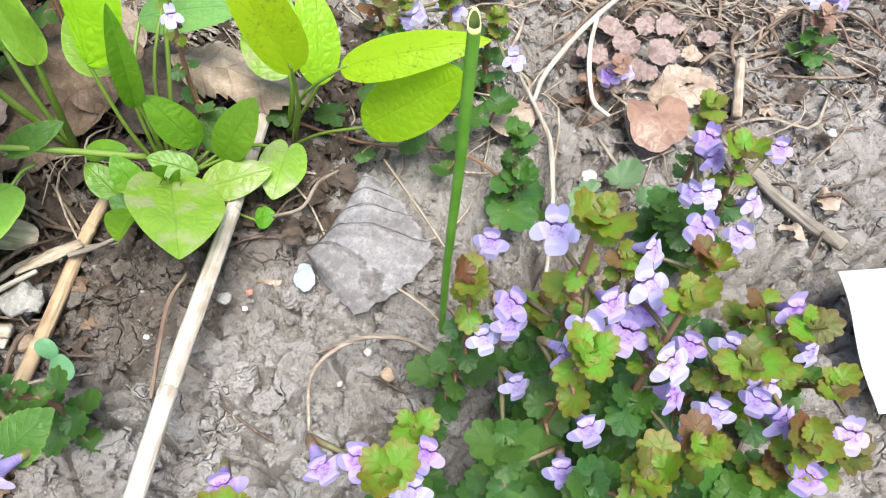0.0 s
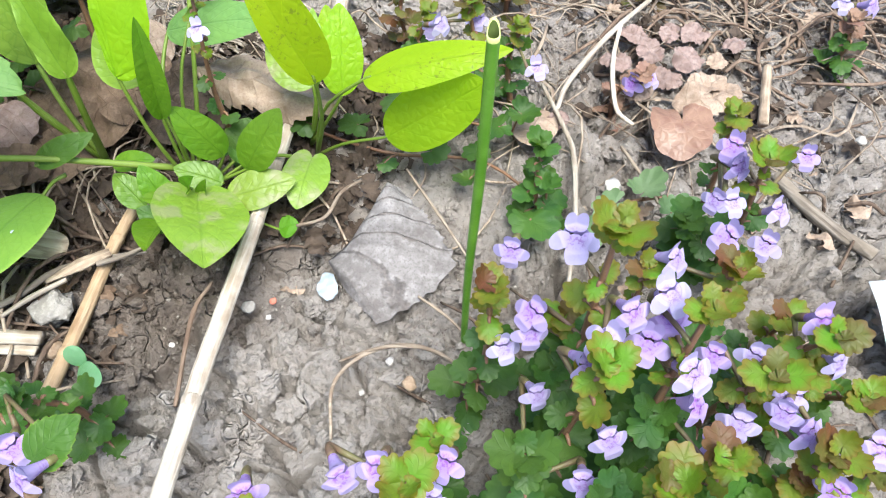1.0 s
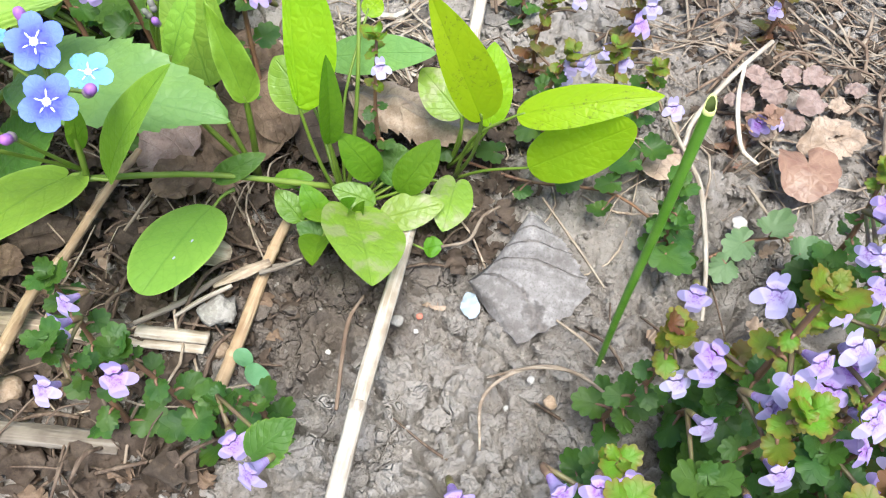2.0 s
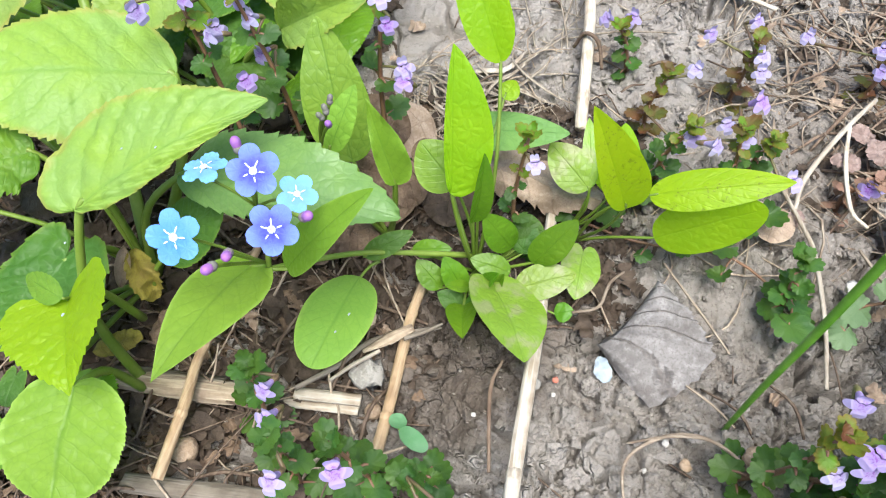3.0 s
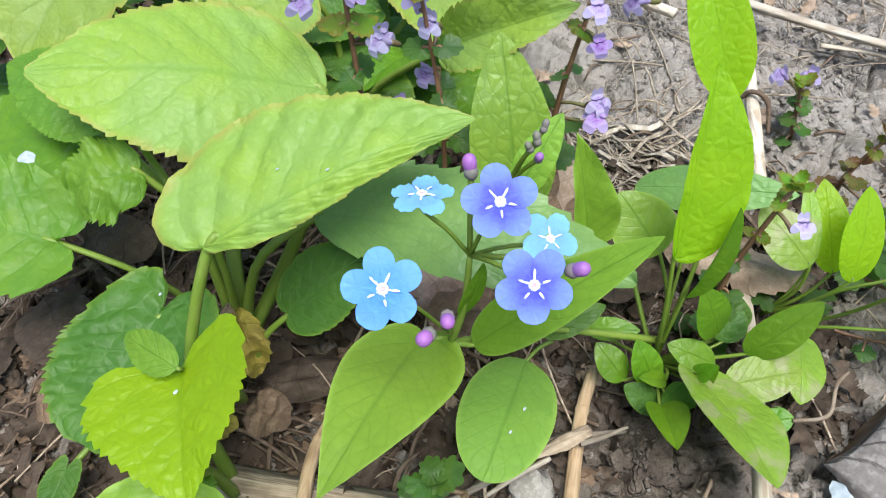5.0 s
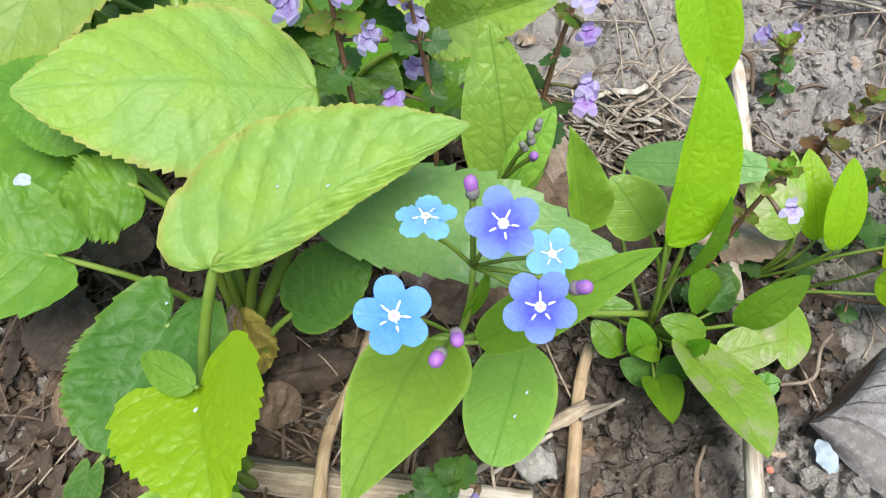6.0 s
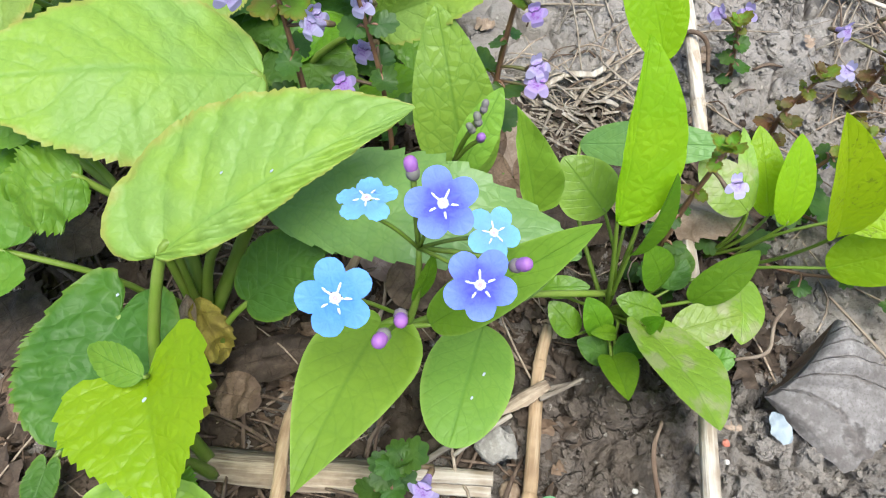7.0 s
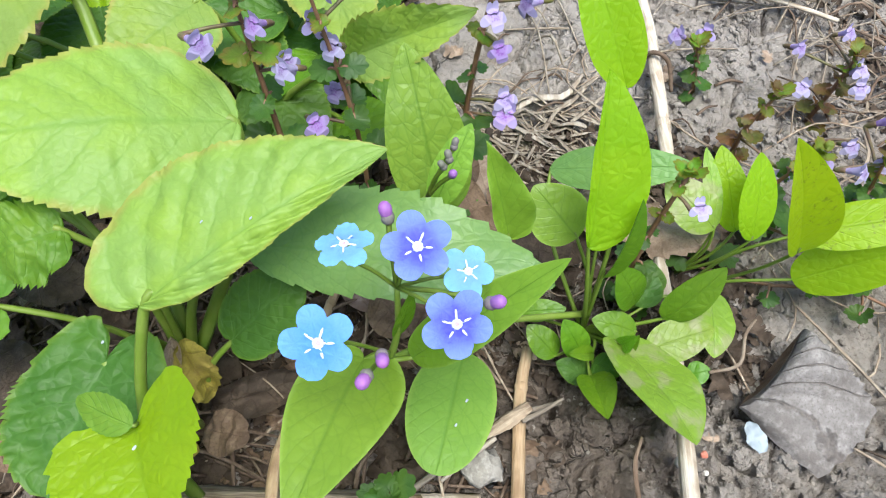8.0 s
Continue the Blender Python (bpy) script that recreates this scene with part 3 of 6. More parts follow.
GZ += (0.0013 * (crumbled(0.0021, 46)[0] - 0.45) + 0.0005 * fractal(XX, YY, 600, 47, 2)) * fine_here * patchy
# cracks in the dry crust
split = np.clip(0.35 + 2.2 * fractal(XX, YY, 13, 51, 2), 0.0, 1.0) * near
GZ -= 0.0075 * np.exp(-(crumbled(0.024, 52)[1] / 0.055) ** 2) * split
ny, nx = XX.shape
gv = np.stack([XX.ravel(), YY.ravel(), GZ.ravel()], 1)
ii = (np.arange(ny - 1)[:, None] * nx + np.arange(nx - 1)[None, :]).ravel()
gf = np.stack([ii, ii + 1, ii + nx + 1, ii + nx], 1)
ground_mesh = bpy.data.meshes.new("ground")
ground_mesh.vertices.add(len(gv))
ground_mesh.vertices.foreach_set("co", gv.ravel())
ground_mesh.loops.add(4 * len(gf))
ground_mesh.loops.foreach_set("vertex_index", gf.ravel().astype(np.int32))
ground_mesh.polygons.add(len(gf))
ground_mesh.polygons.foreach_set("loop_start", np.arange(0, 4 * len(gf), 4, dtype=np.int32))
ground_mesh.polygons.foreach_set("use_smooth", np.ones(len(gf), dtype=bool))
ground_mesh.update(calc_edges=True)
ground_mesh.validate()
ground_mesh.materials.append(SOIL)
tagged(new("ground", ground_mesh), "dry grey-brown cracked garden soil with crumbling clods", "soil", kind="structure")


def gz(x, y):
    """Height of the soil at a place."""
    i = int(np.clip(np.searchsorted(GX, x), 1, nx - 1))
    j = int(np.clip(np.searchsorted(GY, y), 1, ny - 1))
    return float(GZ[j, i])


def lay(x, y, lift=0.0):
    return (x, y, gz(x, y) + lift)


# ---------------------------------------------------------------- flowers
def disc(cx, cy, r, stretch, cup, ang, v_lo, v_hi, rings=5, spokes=22, notch=0.0, dip=0.0):
    """A rounded petal lobe in the xy plane, its root towards the middle: vertices, faces, uvs."""
    verts, uvs, faces = [(cx, cy, cup * 0.2)], [(0.5, (v_lo + v_hi) / 2)], []
    ca, sa = math.cos(ang), math.sin(ang)
    for i in range(1, rings + 1):
        for k in range(spokes):
            a = 2 * math.pi * k / spokes
            q = i / rings * r
            lx, ly = q * math.sin(a), q * math.cos(a) * stretch
            if notch and math.cos(a) > 0.6:
                ly *= 1 - notch * (math.cos(a) - 0.6) / 0.4
            z = cup * (0.2 + 0.8 * (i / rings) ** 2 * (0.5 + 0.5 * math.cos(2 * a))) - dip * max(0, ly / r)
            verts.append((cx + lx * ca + ly * sa, cy - lx * sa + ly * ca, z))
            uvs.append((0.5 + 0.5 * lx / r, v_lo + (v_hi - v_lo) * (0.5 + 0.5 * ly / (r * stretch))))
    for k in range(spokes):
        faces.append((0, 1 + (k + 1) % spokes, 1 + k))
    for i in range(rings - 1):
        for k in range(spokes):
            a, b = 1 + i * spokes + k, 1 + i * spokes + (k + 1) % spokes
            faces.append((a, b, b + spokes, a + spokes))
    return verts, faces, uvs


def collect(lumps):
    verts, faces, uvs = [], [], []
    for v, f, t in lumps:
        o = len(verts)
        verts.extend(v)
        uvs.extend(t)
        faces.extend(tuple(i + o for i in q) for q in f)
    return verts, faces, uvs


def five_petals(name, mat, seed):
    rng = random.Random(seed)
    lumps = []
    for k in range(5):
        a = 2 * math.pi * k / 5 + rng.uniform(-0.06, 0.06)
        d = 0.55 + rng.uniform(-0.03, 0.03)
        v, f, t = disc(d * math.sin(a), d * math.cos(a), 0.375 + rng.uniform(-0.025, 0.025), 1.14, 0.07, a, 0.0, 1.0, notch=rng.uniform(0.04, 0.12), dip=rng.uniform(0.02, 0.14))
        v = [(x, y, z + 0.035 * math.sin(9 * math.atan2(x - d * math.sin(a), y - d * math.cos(a)) + 2 * k) * math.hypot(x - d * math.sin(a), y - d * math.cos(a)) / 0.4) for x, y, z in v]
        lumps.append(([(x, y, z + 0.012 * (k % 2) + 0.006 * k) for x, y, z in v], f, t))
    return mesh_of(name, *collect(lumps)[:2], mat, collect(lumps)[2])


def ring(r, thick, z, n=30, m=10, bumps=5, amp=0.25):
    verts, faces = [], []
    for i in range(n):
        a = 2 * math.pi * i / n
        q = r * (1 + amp * math.cos(bumps * a))
        for k in range(m):
            b = 2 * math.pi * k / m
            verts.append(((q + thick * math.cos(b)) * math.sin(a), (q + thick * math.cos(b)) * math.cos(a), z + thick * math.sin(b)))
    for i in range(n):
        for k in range(m):
            faces.append((i * m + k, i * m + (k + 1) % m, ((i + 1) % n) * m + (k + 1) % m, ((i + 1) % n) * m + k))
    return verts, faces


def eye_star():
    """A small white ring with five thin rays that lie between the petals."""
    lumps = [ring(0.098, 0.046, 0.075, amp=0.06)]
    for k in range(5):
        a = 2 * math.pi * (k + 0.5) / 5
        out = Vector((math.sin(a), math.cos(a), 0))
        lumps.append(tube([out * 0.10 + Vector((0, 0, 0.075)), out * 0.20 + Vector((0, 0, 0.085)), out * 0.32 + Vector((0, 0, 0.090)), out * 0.40 + Vector((0, 0, 0.088))], [0.030, 0.032, 0.036, 0.012], 9, 7, 0.45))
    return joined(lumps)


EYE_RING = mesh_of("eye_ring", *eye_star(), THROAT)
EYE_HOLE = mesh_of("eye_hole", *ring(0.030, 0.042, 0.050, bumps=0, amp=0), THROAT_DARK)
BLUE_MESH = {k: five_petals("petals", m, i) for i, (k, m) in enumerate((("sky", SKY_BLUE), ("violet", VIOLET_BLUE), ("light", TURQUOISE)))}


def facing(at, way, spin, size):
    m = Vector(way).to_track_quat("Z", "Y").to_matrix().to_4x4() @ Matrix.Rotation(spin, 4, "Z") @ Matrix.Scale(size, 4)
    m.translation = at
    return m


def blue_flower(parent, at, way, colour, size=0.0066, spin=0.0, root=None):
    m = facing(at, way, spin, size)
    ob = part("flower", BLUE_MESH[colour], parent, m, {"sky": "sky-blue five-petalled flower with a white eye", "violet": "violet-blue five-petalled flower with a white eye", "light": "light blue five-petalled flower with a white eye"}[colour])
    part("eye_ring", EYE_RING, ob, m)
    part("eye_hole", EYE_HOLE, ob, m)
    if root:
        back = Vector(at) - Vector(way).normalized() * 0.003
        v, f = tube([root, Vector(root).lerp(back, 0.5) + Vector((0, 0, 0.001)), back, at], [0.00045, 0.0004, 0.00045, 0.0008], 9, 6)
        part("flower_stalk", mesh_of("flower_stalk", v, f, STALK), ob)
    return ob


def egg(rx, ry, n=8, m=8, squeeze=0.0):
    verts, faces = [], []
    for i in range(1, n):
        a = math.pi * i / n
        for k in range(m):
            b = 2 * math.pi * k / m
            q = math.sin(a) * (1 - squeeze * math.cos(a))
            verts.append((rx * q * math.cos(b), rx * q * math.sin(b), -ry * math.cos(a)))
    for i in range(n - 2):
        for k in range(m):
            faces.append((i * m + k, i * m + (k + 1) % m, (i + 1) * m + (k + 1) % m, (i + 1) * m + k))
    faces.append(tuple(range(m))[::-1])
    faces.append(tuple((n - 2) * m + k for k in range(m)))
    return verts, faces


BUD_MESH = mesh_of("bud", *egg(0.0015, 0.0024, 10, 12, squeeze=0.25), BUD)
SHUT_MESH = mesh_of("bud", *egg(0.0014, 0.0025, 10, 12, squeeze=0.25), BUD_GREY)
CUP_MESH = mesh_of("bud_cup", *[[(x, y, z - 0.0016) for x, y, z in egg(0.0016, 0.0018)[0]], egg(0.0016, 0.0018)[1]], BUD_GREY)


def bud(parent, at, way, root, size=1.0, shut=False):
    size *= 0.85
    m = facing(at, way, 0, size)
    ob = part("bud", SHUT_MESH if shut else BUD_MESH, parent, m, "grey-green flower bud still shut" if shut else "closed pink-violet flower bud in a grey hairy cup")
    part("bud_cup", CUP_MESH, ob, m)
    v, f = tube([root, Vector(root).lerp(Vector(at), 0.5) + Vector((0, 0, 0.0008)), Vector(at) - Vector(way).normalized() * 0.002 * size], [0.0006, 0.0005, 0.0006], 7, 6)
    part("flower_stalk", mesh_of("flower_stalk", v, f, STALK), ob)


def lipped(seed):
    """A two-lipped flower that opens towards +z, its lower lip towards -y, about 1 across."""
    rng = random.Random(seed)
    j = lambda s: rng.uniform(-s, s)
    lumps = [disc(0 + j(0.02), -0.42 + j(0.03), 0.235, 1.05, 0.05, math.pi + j(0.1), 0.22, 1.0, notch=0.28, dip=0.24),
             disc(0 + j(0.02), -0.22, 0.19, 1.2, 0.02, math.pi, 0.0, 0.5, dip=0.05),
             disc(-0.29, -0.14 + j(0.03), 0.175, 1.2, 0.03, math.pi * 1.36 + j(0.12), 0.2, 1.0, dip=0.20),
             disc(0.29, -0.14 + j(0.03), 0.175, 1.2, 0.03, math.pi * 0.64 + j(0.12), 0.2, 1.0, dip=0.20),
             disc(-0.09, 0.20, 0.14, 1.2, 0.06, -0.25, 0.2, 1.0, dip=-0.18), disc(0.09, 0.20, 0.14, 1.2, 0.06, 0.25, 0.2, 1.0, dip=-0.18)]
    tv, tf = tube([(0, 0.1, -0.85), (0, 0.05, -0.5), (0, 0, -0.2), (0, 0, 0.02)], [0.08, 0.12, 0.18, 0.25], 6, 10)
    lumps.append((tv, tf[:-1], [(0.5, 0.2 + 0.5 * (i // 10) / 6) for i in range(len(tv))]))
    v, f, t = collect(lumps)
    return mesh_of("corolla", v, f, LAVENDER, t)


LIPPED = [lipped(s) for s in range(4)]
CALYX_MESH = mesh_of("calyx", *tube([(0, 0.12, -1.1), (0, 0.1, -0.9), (0, 0.08, -0.6)], [0.06, 0.12, 0.11], 6, 8), CALYX)


def ivy_flower(parent, at, rng, size=0.0092, way=None):
    way = way or (rng.uniform(-0.5, 0.5), rng.uniform(-0.8, -0.35), rng.uniform(0.5, 1.0))
    d = Vector(way).normalized()
    side = d.cross(Vector((0, 0, 1))).normalized()
    m = axes(at, side.cross(d), d)
    m = Matrix((m.col[0].xyz, m.col[1].xyz, m.col[2].xyz)).transposed().to_4x4()
    m = Matrix.Translation(at) @ m @ Matrix.Rotation(rng.uniform(-0.25, 0.25), 4, "Z") @ Matrix.Scale(size * rng.uniform(0.88, 1.1), 4)
    ob = part("flower", rng.choice(LIPPED), parent, m, "lavender two-lipped flower with purple throat marks")
    part("calyx", CALYX_MESH, ob, m)
    return ob


# ---------------------------------------------------------------- ground ivy
def round_blade(seed, lobes=5, cut=0.24, cup=0.06, ruffle=0.02, spokes=66, rings=5):
    """A kidney-shaped scalloped leaf about 1 across, its stalk at the notch in (0, 0, 0): vertices, faces, uvs."""
    rng = random.Random(seed)
    verts, uvs, faces = [(0, 0, 0)], [(0.5, 0.5)], []
    ph = rng.uniform(0, 6)
    for i in range(1, rings + 1):
        q = i / rings
        for k in range(spokes):
            a = -2.98 + 5.96 * k / (spokes - 1)
            edge = 0.50 + 0.20 * math.cos(a) ** 2 * (1 if math.cos(a) > 0 else -0.1) + 0.03 * math.sin(2 * a + ph) - 0.12 * max(0, abs(a) - 2.1)
            edge *= 1 + cut * (abs(math.sin((lobes + 0.5) * a + 1.57)) ** 0.6 - 0.6) * q ** 3
            r = q * edge
            x, y = r * math.sin(a), r * math.cos(a)
            z = cup * q * q + 0.5 * ruffle * q * q * math.sin((lobes + 0.5) * 2 * a) - 0.008 * q * math.cos(6 * a)
            z += 0.10 * q * q * math.sin(2 * a + ph) + 0.08 * q * q * math.sin(3 * a + 2 * ph)
            verts.append((x, y, z))
            uvs.append((0.5 + 0.5 * q * (1 if a > 0 else -1), abs(a) / 2.98))
    for k in range(spokes - 1):
        faces.append((0, 1 + k + 1, 1 + k))
        for i in range(rings - 1):
            a0 = 1 + i * spokes + k
            faces.append((a0, a0 + 1, a0 + spokes + 1, a0 + spokes))
    return verts, faces, uvs


def ivy_mesh(name, mat, seed, cup):
    v, f, t = round_blade(seed, cup=cup)
    return mesh_of(name, v, f, mat, t)


IVY_MESHES = {k: [ivy_mesh("leaf", m, 11 + i, -0.14 + 0.13 * i) for i in range(4)] for k, m in (("green", IVY), ("top", IVY_TOP), ("dull", IVY_GREY), ("copper", COPPER), ("bronze", IVY_BRONZE))}


def ivy_leaf(parent, base, way, size, kind, rng, up=None):
    y = Vector(way).normalized()
    m = axes(base, y, up or Vector((0, 0, 1)) + 0.25 * y + Vector((rng.uniform(-0.6, 0.6), rng.uniform(-0.7, 0.3), 0)))
    m = m @ Matrix.Scale(size, 4)
    return part("leaf", rng.choice(IVY_MESHES[kind]), parent, m)


def ground_ivy(top, flowers=(), nodes=5, size=0.011, seed=1, base=None, top_kind="top", low_kind="green", group="ground ivy shoots", crown=4, leafless=0, bloom=0.0076, face=(0.5, 1.0), label=""):
    """One shoot: a square stem with pairs of scalloped leaves, a leafy crown, and flowers at the nodes."""
    rng = random.Random(seed)
    top = Vector(top)
    if base is None:
        base = (top.x + rng.uniform(-0.008, 0.008), top.y + rng.uniform(-0.003, 0.01))
    foot = Vector((base[0], base[1], gz(base[0], base[1]) - 0.001))
    plant = thing("ground_ivy", foot, label or "ground ivy shoot with scalloped bronze-green leaves and lavender flowers", "plant", group)
    mid = foot.lerp(top, 0.5) + Vector((rng.uniform(-0.004, 0.004), rng.uniform(-0.004, 0.004), 0))
    line = smooth_line([foot, mid, top], 24)
    v, f = tube([foot, mid, top - Vector((0, 0, 0.0022))], [0.0011, 0.0009, 0.0005], 12, 4)
    part("stem", mesh_of("stem", v, f, IVY_STEM), plant)
    turn = rng.uniform(0, 3.1)
    nodes += 2
    for i in range(leafless, nodes):
        s = (i + 0.8) / (nodes + 0.2)
        p = Vector(line[int(s * 23)])
        grown = size * (0.88 - 0.52 * s) * rng.uniform(0.7, 1.15)
        for k in range(2):
            a = turn + i * 1.57 + k * math.pi + rng.uniform(-0.25, 0.25)
            out = Vector((math.cos(a), math.sin(a), rng.uniform(0.0, 0.45)))
            stalk = out * grown * (0.75 - 0.45 * s)
            lf = ivy_leaf(plant, p + stalk, (out.x, out.y, rng.uniform(-0.35, 0.25)), grown, top_kind if s > 0.72 else low_kind, rng)
            tv, tf = tube([p, p + stalk * 0.6 + Vector((0, 0, 0.0006)), p + stalk - Vector((0, 0, 0.0006))], [0.0005, 0.0004, 0.0003], 5, 5)
            part("leaf_stalk", mesh_of("leaf_stalk", tv, tf, IVY_STEM), lf)
    for k in range(crown):
        # crossed pairs of young leaves, the inner ones smaller and more upright
        pair = k // 2
        a = turn + pair * 1.57 + (k % 2) * math.pi + rng.uniform(-0.2, 0.2)
        rise = 0.25 + 0.45 * pair + rng.uniform(-0.1, 0.2)
        out = Vector((math.cos(a), math.sin(a), rise))
        flat = Vector((math.cos(a), math.sin(a), 0))
        kind = "bronze" if top_kind == "top" and rng.random() < 0.22 else top_kind
        ivy_leaf(plant, top + flat * 0.0012 + Vector((0, 0, 0.0010 * pair - 0.0012)), out, size * (0.56 - 0.17 * pair) * rng.uniform(0.8, 1.2), kind, rng, Vector((-out.x * rise, -out.y * rise, 1.0)))
    for at in flowers:
        ob = ivy_flower(plant, at, rng, bloom, (rng.uniform(-0.5, 0.5), rng.uniform(-0.65, -0.2), rng.uniform(*face)))
        m = WORLD_OF[ob.name]
        tail = m @ Vector((0, 0.12, -1.08))
        s = min(range(24), key=lambda q: (Vector(line[q]) - tail).length)
        tv, tf = tube([Vector(line[s]), Vector(line[s]).lerp(tail, 0.5) + Vector((0, 0, 0.0005)), tail], [0.0005, 0.0005, 0.0007], 5, 5)
        part("flower_stalk", mesh_of("flower_stalk", tv, tf, CALYX), ob)
    return plant


# ---------------------------------------------------------------- blue-flowered rosette
OVAL = dict(a=0.52, b=0.75, quilt=0.012, arch=0.05)
HEART = dict(a=0.45, b=0.80, lobe=0.22, quilt=0.012, arch=0.05)
ROOT = Vector((-0.066, 0.178, 0.004))
rosette = thing("blue_eyed_mary", ROOT, "leafy green perennial with blue five-petalled flowers in bare soil", "plant", "broad-leaved plants")
# tall and middle leaves
leaf(rosette, (-0.0717, 0.1772, 0.0535), (-0.0711, 0.1986, 0.0932), 0.0172, (0.1, -0.85, 0.5), LIME, ROOT, 0.0009, a=0.50, b=0.80, lobe=(0.0, 0.07), side=(0.26, 1.42), fold=0.14, quilt=0.07, arch=0.04, wave=0.02, cols=11, label="upright lime-green pointed leaf folded along its midrib")
leaf(rosette, (-0.0601, 0.2184, 0.0684), (-0.0760, 0.2450, 0.1029), 0.0160, (0.1, -0.85, 0.5), LIME, ROOT, 0.0009, a=0.45, b=0.95, lobe=0.05, fold=0.25, label="tall upright lime-green leaf folded along its midrib")
leaf(rosette, (-0.0587, 0.2150, 0.0548), (-0.0554, 0.2220, 0.0561), 0.0070, (0, -0.7, 0.6), LIME, ROOT, 0.0007, **OVAL)
leaf(rosette, (-0.0720, 0.1880, 0.0415), (-0.0844, 0.1980, 0.0520), 0.0170, (0, -0.6, 0.8), STEMLEAF, ROOT, 0.0009, **OVAL)
leaf(rosette, (-0.0765, 0.2181, 0.0340), (-0.0367, 0.2082, 0.0472), 0.0135, (0, -0.5, 0.8), DULLPALE, ROOT, 0.0009, **OVAL)
leaf(rosette, (-0.0654, 0.1775, 0.0380), (-0.0613, 0.1800, 0.0702), 0.0082, (0.4, -0.6, 0.7), GREEN, ROOT, 0.0009, fold=0.55, **OVAL)
leaf(rosette, (-0.0531, 0.1782, 0.0220), (-0.0620, 0.1780, 0.0420), 0.0110, (0.3, -0.7, 0.7), GREEN, ROOT, 0.0009, **OVAL)
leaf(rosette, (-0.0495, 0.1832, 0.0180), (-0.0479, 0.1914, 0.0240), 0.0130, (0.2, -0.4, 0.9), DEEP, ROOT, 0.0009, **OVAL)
leaf(rosette, (-0.0458, 0.1733, 0.0216), (-0.0326, 0.1793, 0.0406), 0.0115, (0.1, -0.7, 0.7), GREEN, ROOT, 0.0009, **OVAL)
leaf(rosette, (-0.0575, 0.1630, 0.0220), (-0.0460, 0.1340, 0.0310), 0.0255, (0.45, -0.15, 0.85), SPOTTED, ROOT, 0.0012, fold=0.15, label="heart-shaped light green leaf with grey-brown blotches", **HEART)
leaf(rosette, (-0.0509, 0.1655, 0.0180), (-0.0311, 0.1714, 0.0200), 0.0120, (0.2, -0.3, 0.9), SPOTTED, ROOT, 0.0009, **OVAL)
leaf(rosette, (-0.0290, 0.1823, 0.0160), (-0.0311, 0.1644, 0.0149), 0.0140, (0.2, -0.3, 0.9), SPOTTED, ROOT, 0.0009, label="small pale heart-shaped leaf", **HEART)
leaf(rosette, (-0.0762, 0.1652, 0.0140), (-0.0848, 0.1716, 0.0210), 0.0086, (0, -0.4, 1), GREEN, ROOT, 0.0007, **OVAL)
leaf(rosette, (-0.0685, 0.1650, 0.0140), (-0.0751, 0.1708, 0.0260), 0.0088, (0, -0.4, 1), GREEN, ROOT, 0.0007, **OVAL)
leaf(rosette, (-0.0531, 0.1712, 0.0180), (-0.0666, 0.1726, 0.0230), 0.0086, (0, -0.4, 1), GREEN, ROOT, 0.0007, **OVAL)
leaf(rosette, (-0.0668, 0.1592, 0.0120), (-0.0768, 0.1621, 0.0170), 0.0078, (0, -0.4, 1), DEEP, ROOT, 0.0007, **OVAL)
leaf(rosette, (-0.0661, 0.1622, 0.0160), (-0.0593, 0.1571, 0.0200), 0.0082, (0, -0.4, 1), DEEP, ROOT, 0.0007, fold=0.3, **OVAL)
leaf(rosette, (-0.0676, 0.1579, 0.0170), (-0.0657, 0.1425, 0.0250), 0.0120, (0, -0.4, 1), GREEN, ROOT, 0.0007, fold=0.55, **OVAL)
leaf(rosette, (-0.0661, 0.1644, 0.0180), (-0.0739, 0.1621, 0.0220), 0.0050, (0, -0.4, 1), GREEN, ROOT, 0.0007, fold=0.5, **OVAL)
leaf(rosette, (-0.0576, 0.1658, 0.0160), (-0.0545, 0.1662, 0.0260), 0.0055, (0, -0.4, 1), GREEN, ROOT, 0.0007, fold=0.6, **OVAL)
leaf(rosette, (-0.0498, 0.1800, 0.0160), (-0.0479, 0.1901, 0.0220), 0.0110, (0, -0.4, 1), DEEP, ROOT, 0.0007, **OVAL)
leaf(rosette, (-0.0872, 0.1765, 0.0196), (-0.0733, 0.1764, 0.0220), 0.0068, (0, -0.3, 1), GREEN, ROOT, 0.0007, **OVAL)
leaf(rosette, (-0.0592, 0.1641, 0.0240), (-0.0560, 0.1640, 0.0300), 0.0070, (-0.3, -0.5, 0.8), GREEN, ROOT, 0.0006, fold=0.8, **OVAL)
leaf(rosette, (-0.0372, 0.1620, 0.0080), (-0.0310, 0.1629, 0.0100), 0.0070, (0.1, -0.3, 1), GREEN, ROOT, 0.0006, **OVAL)
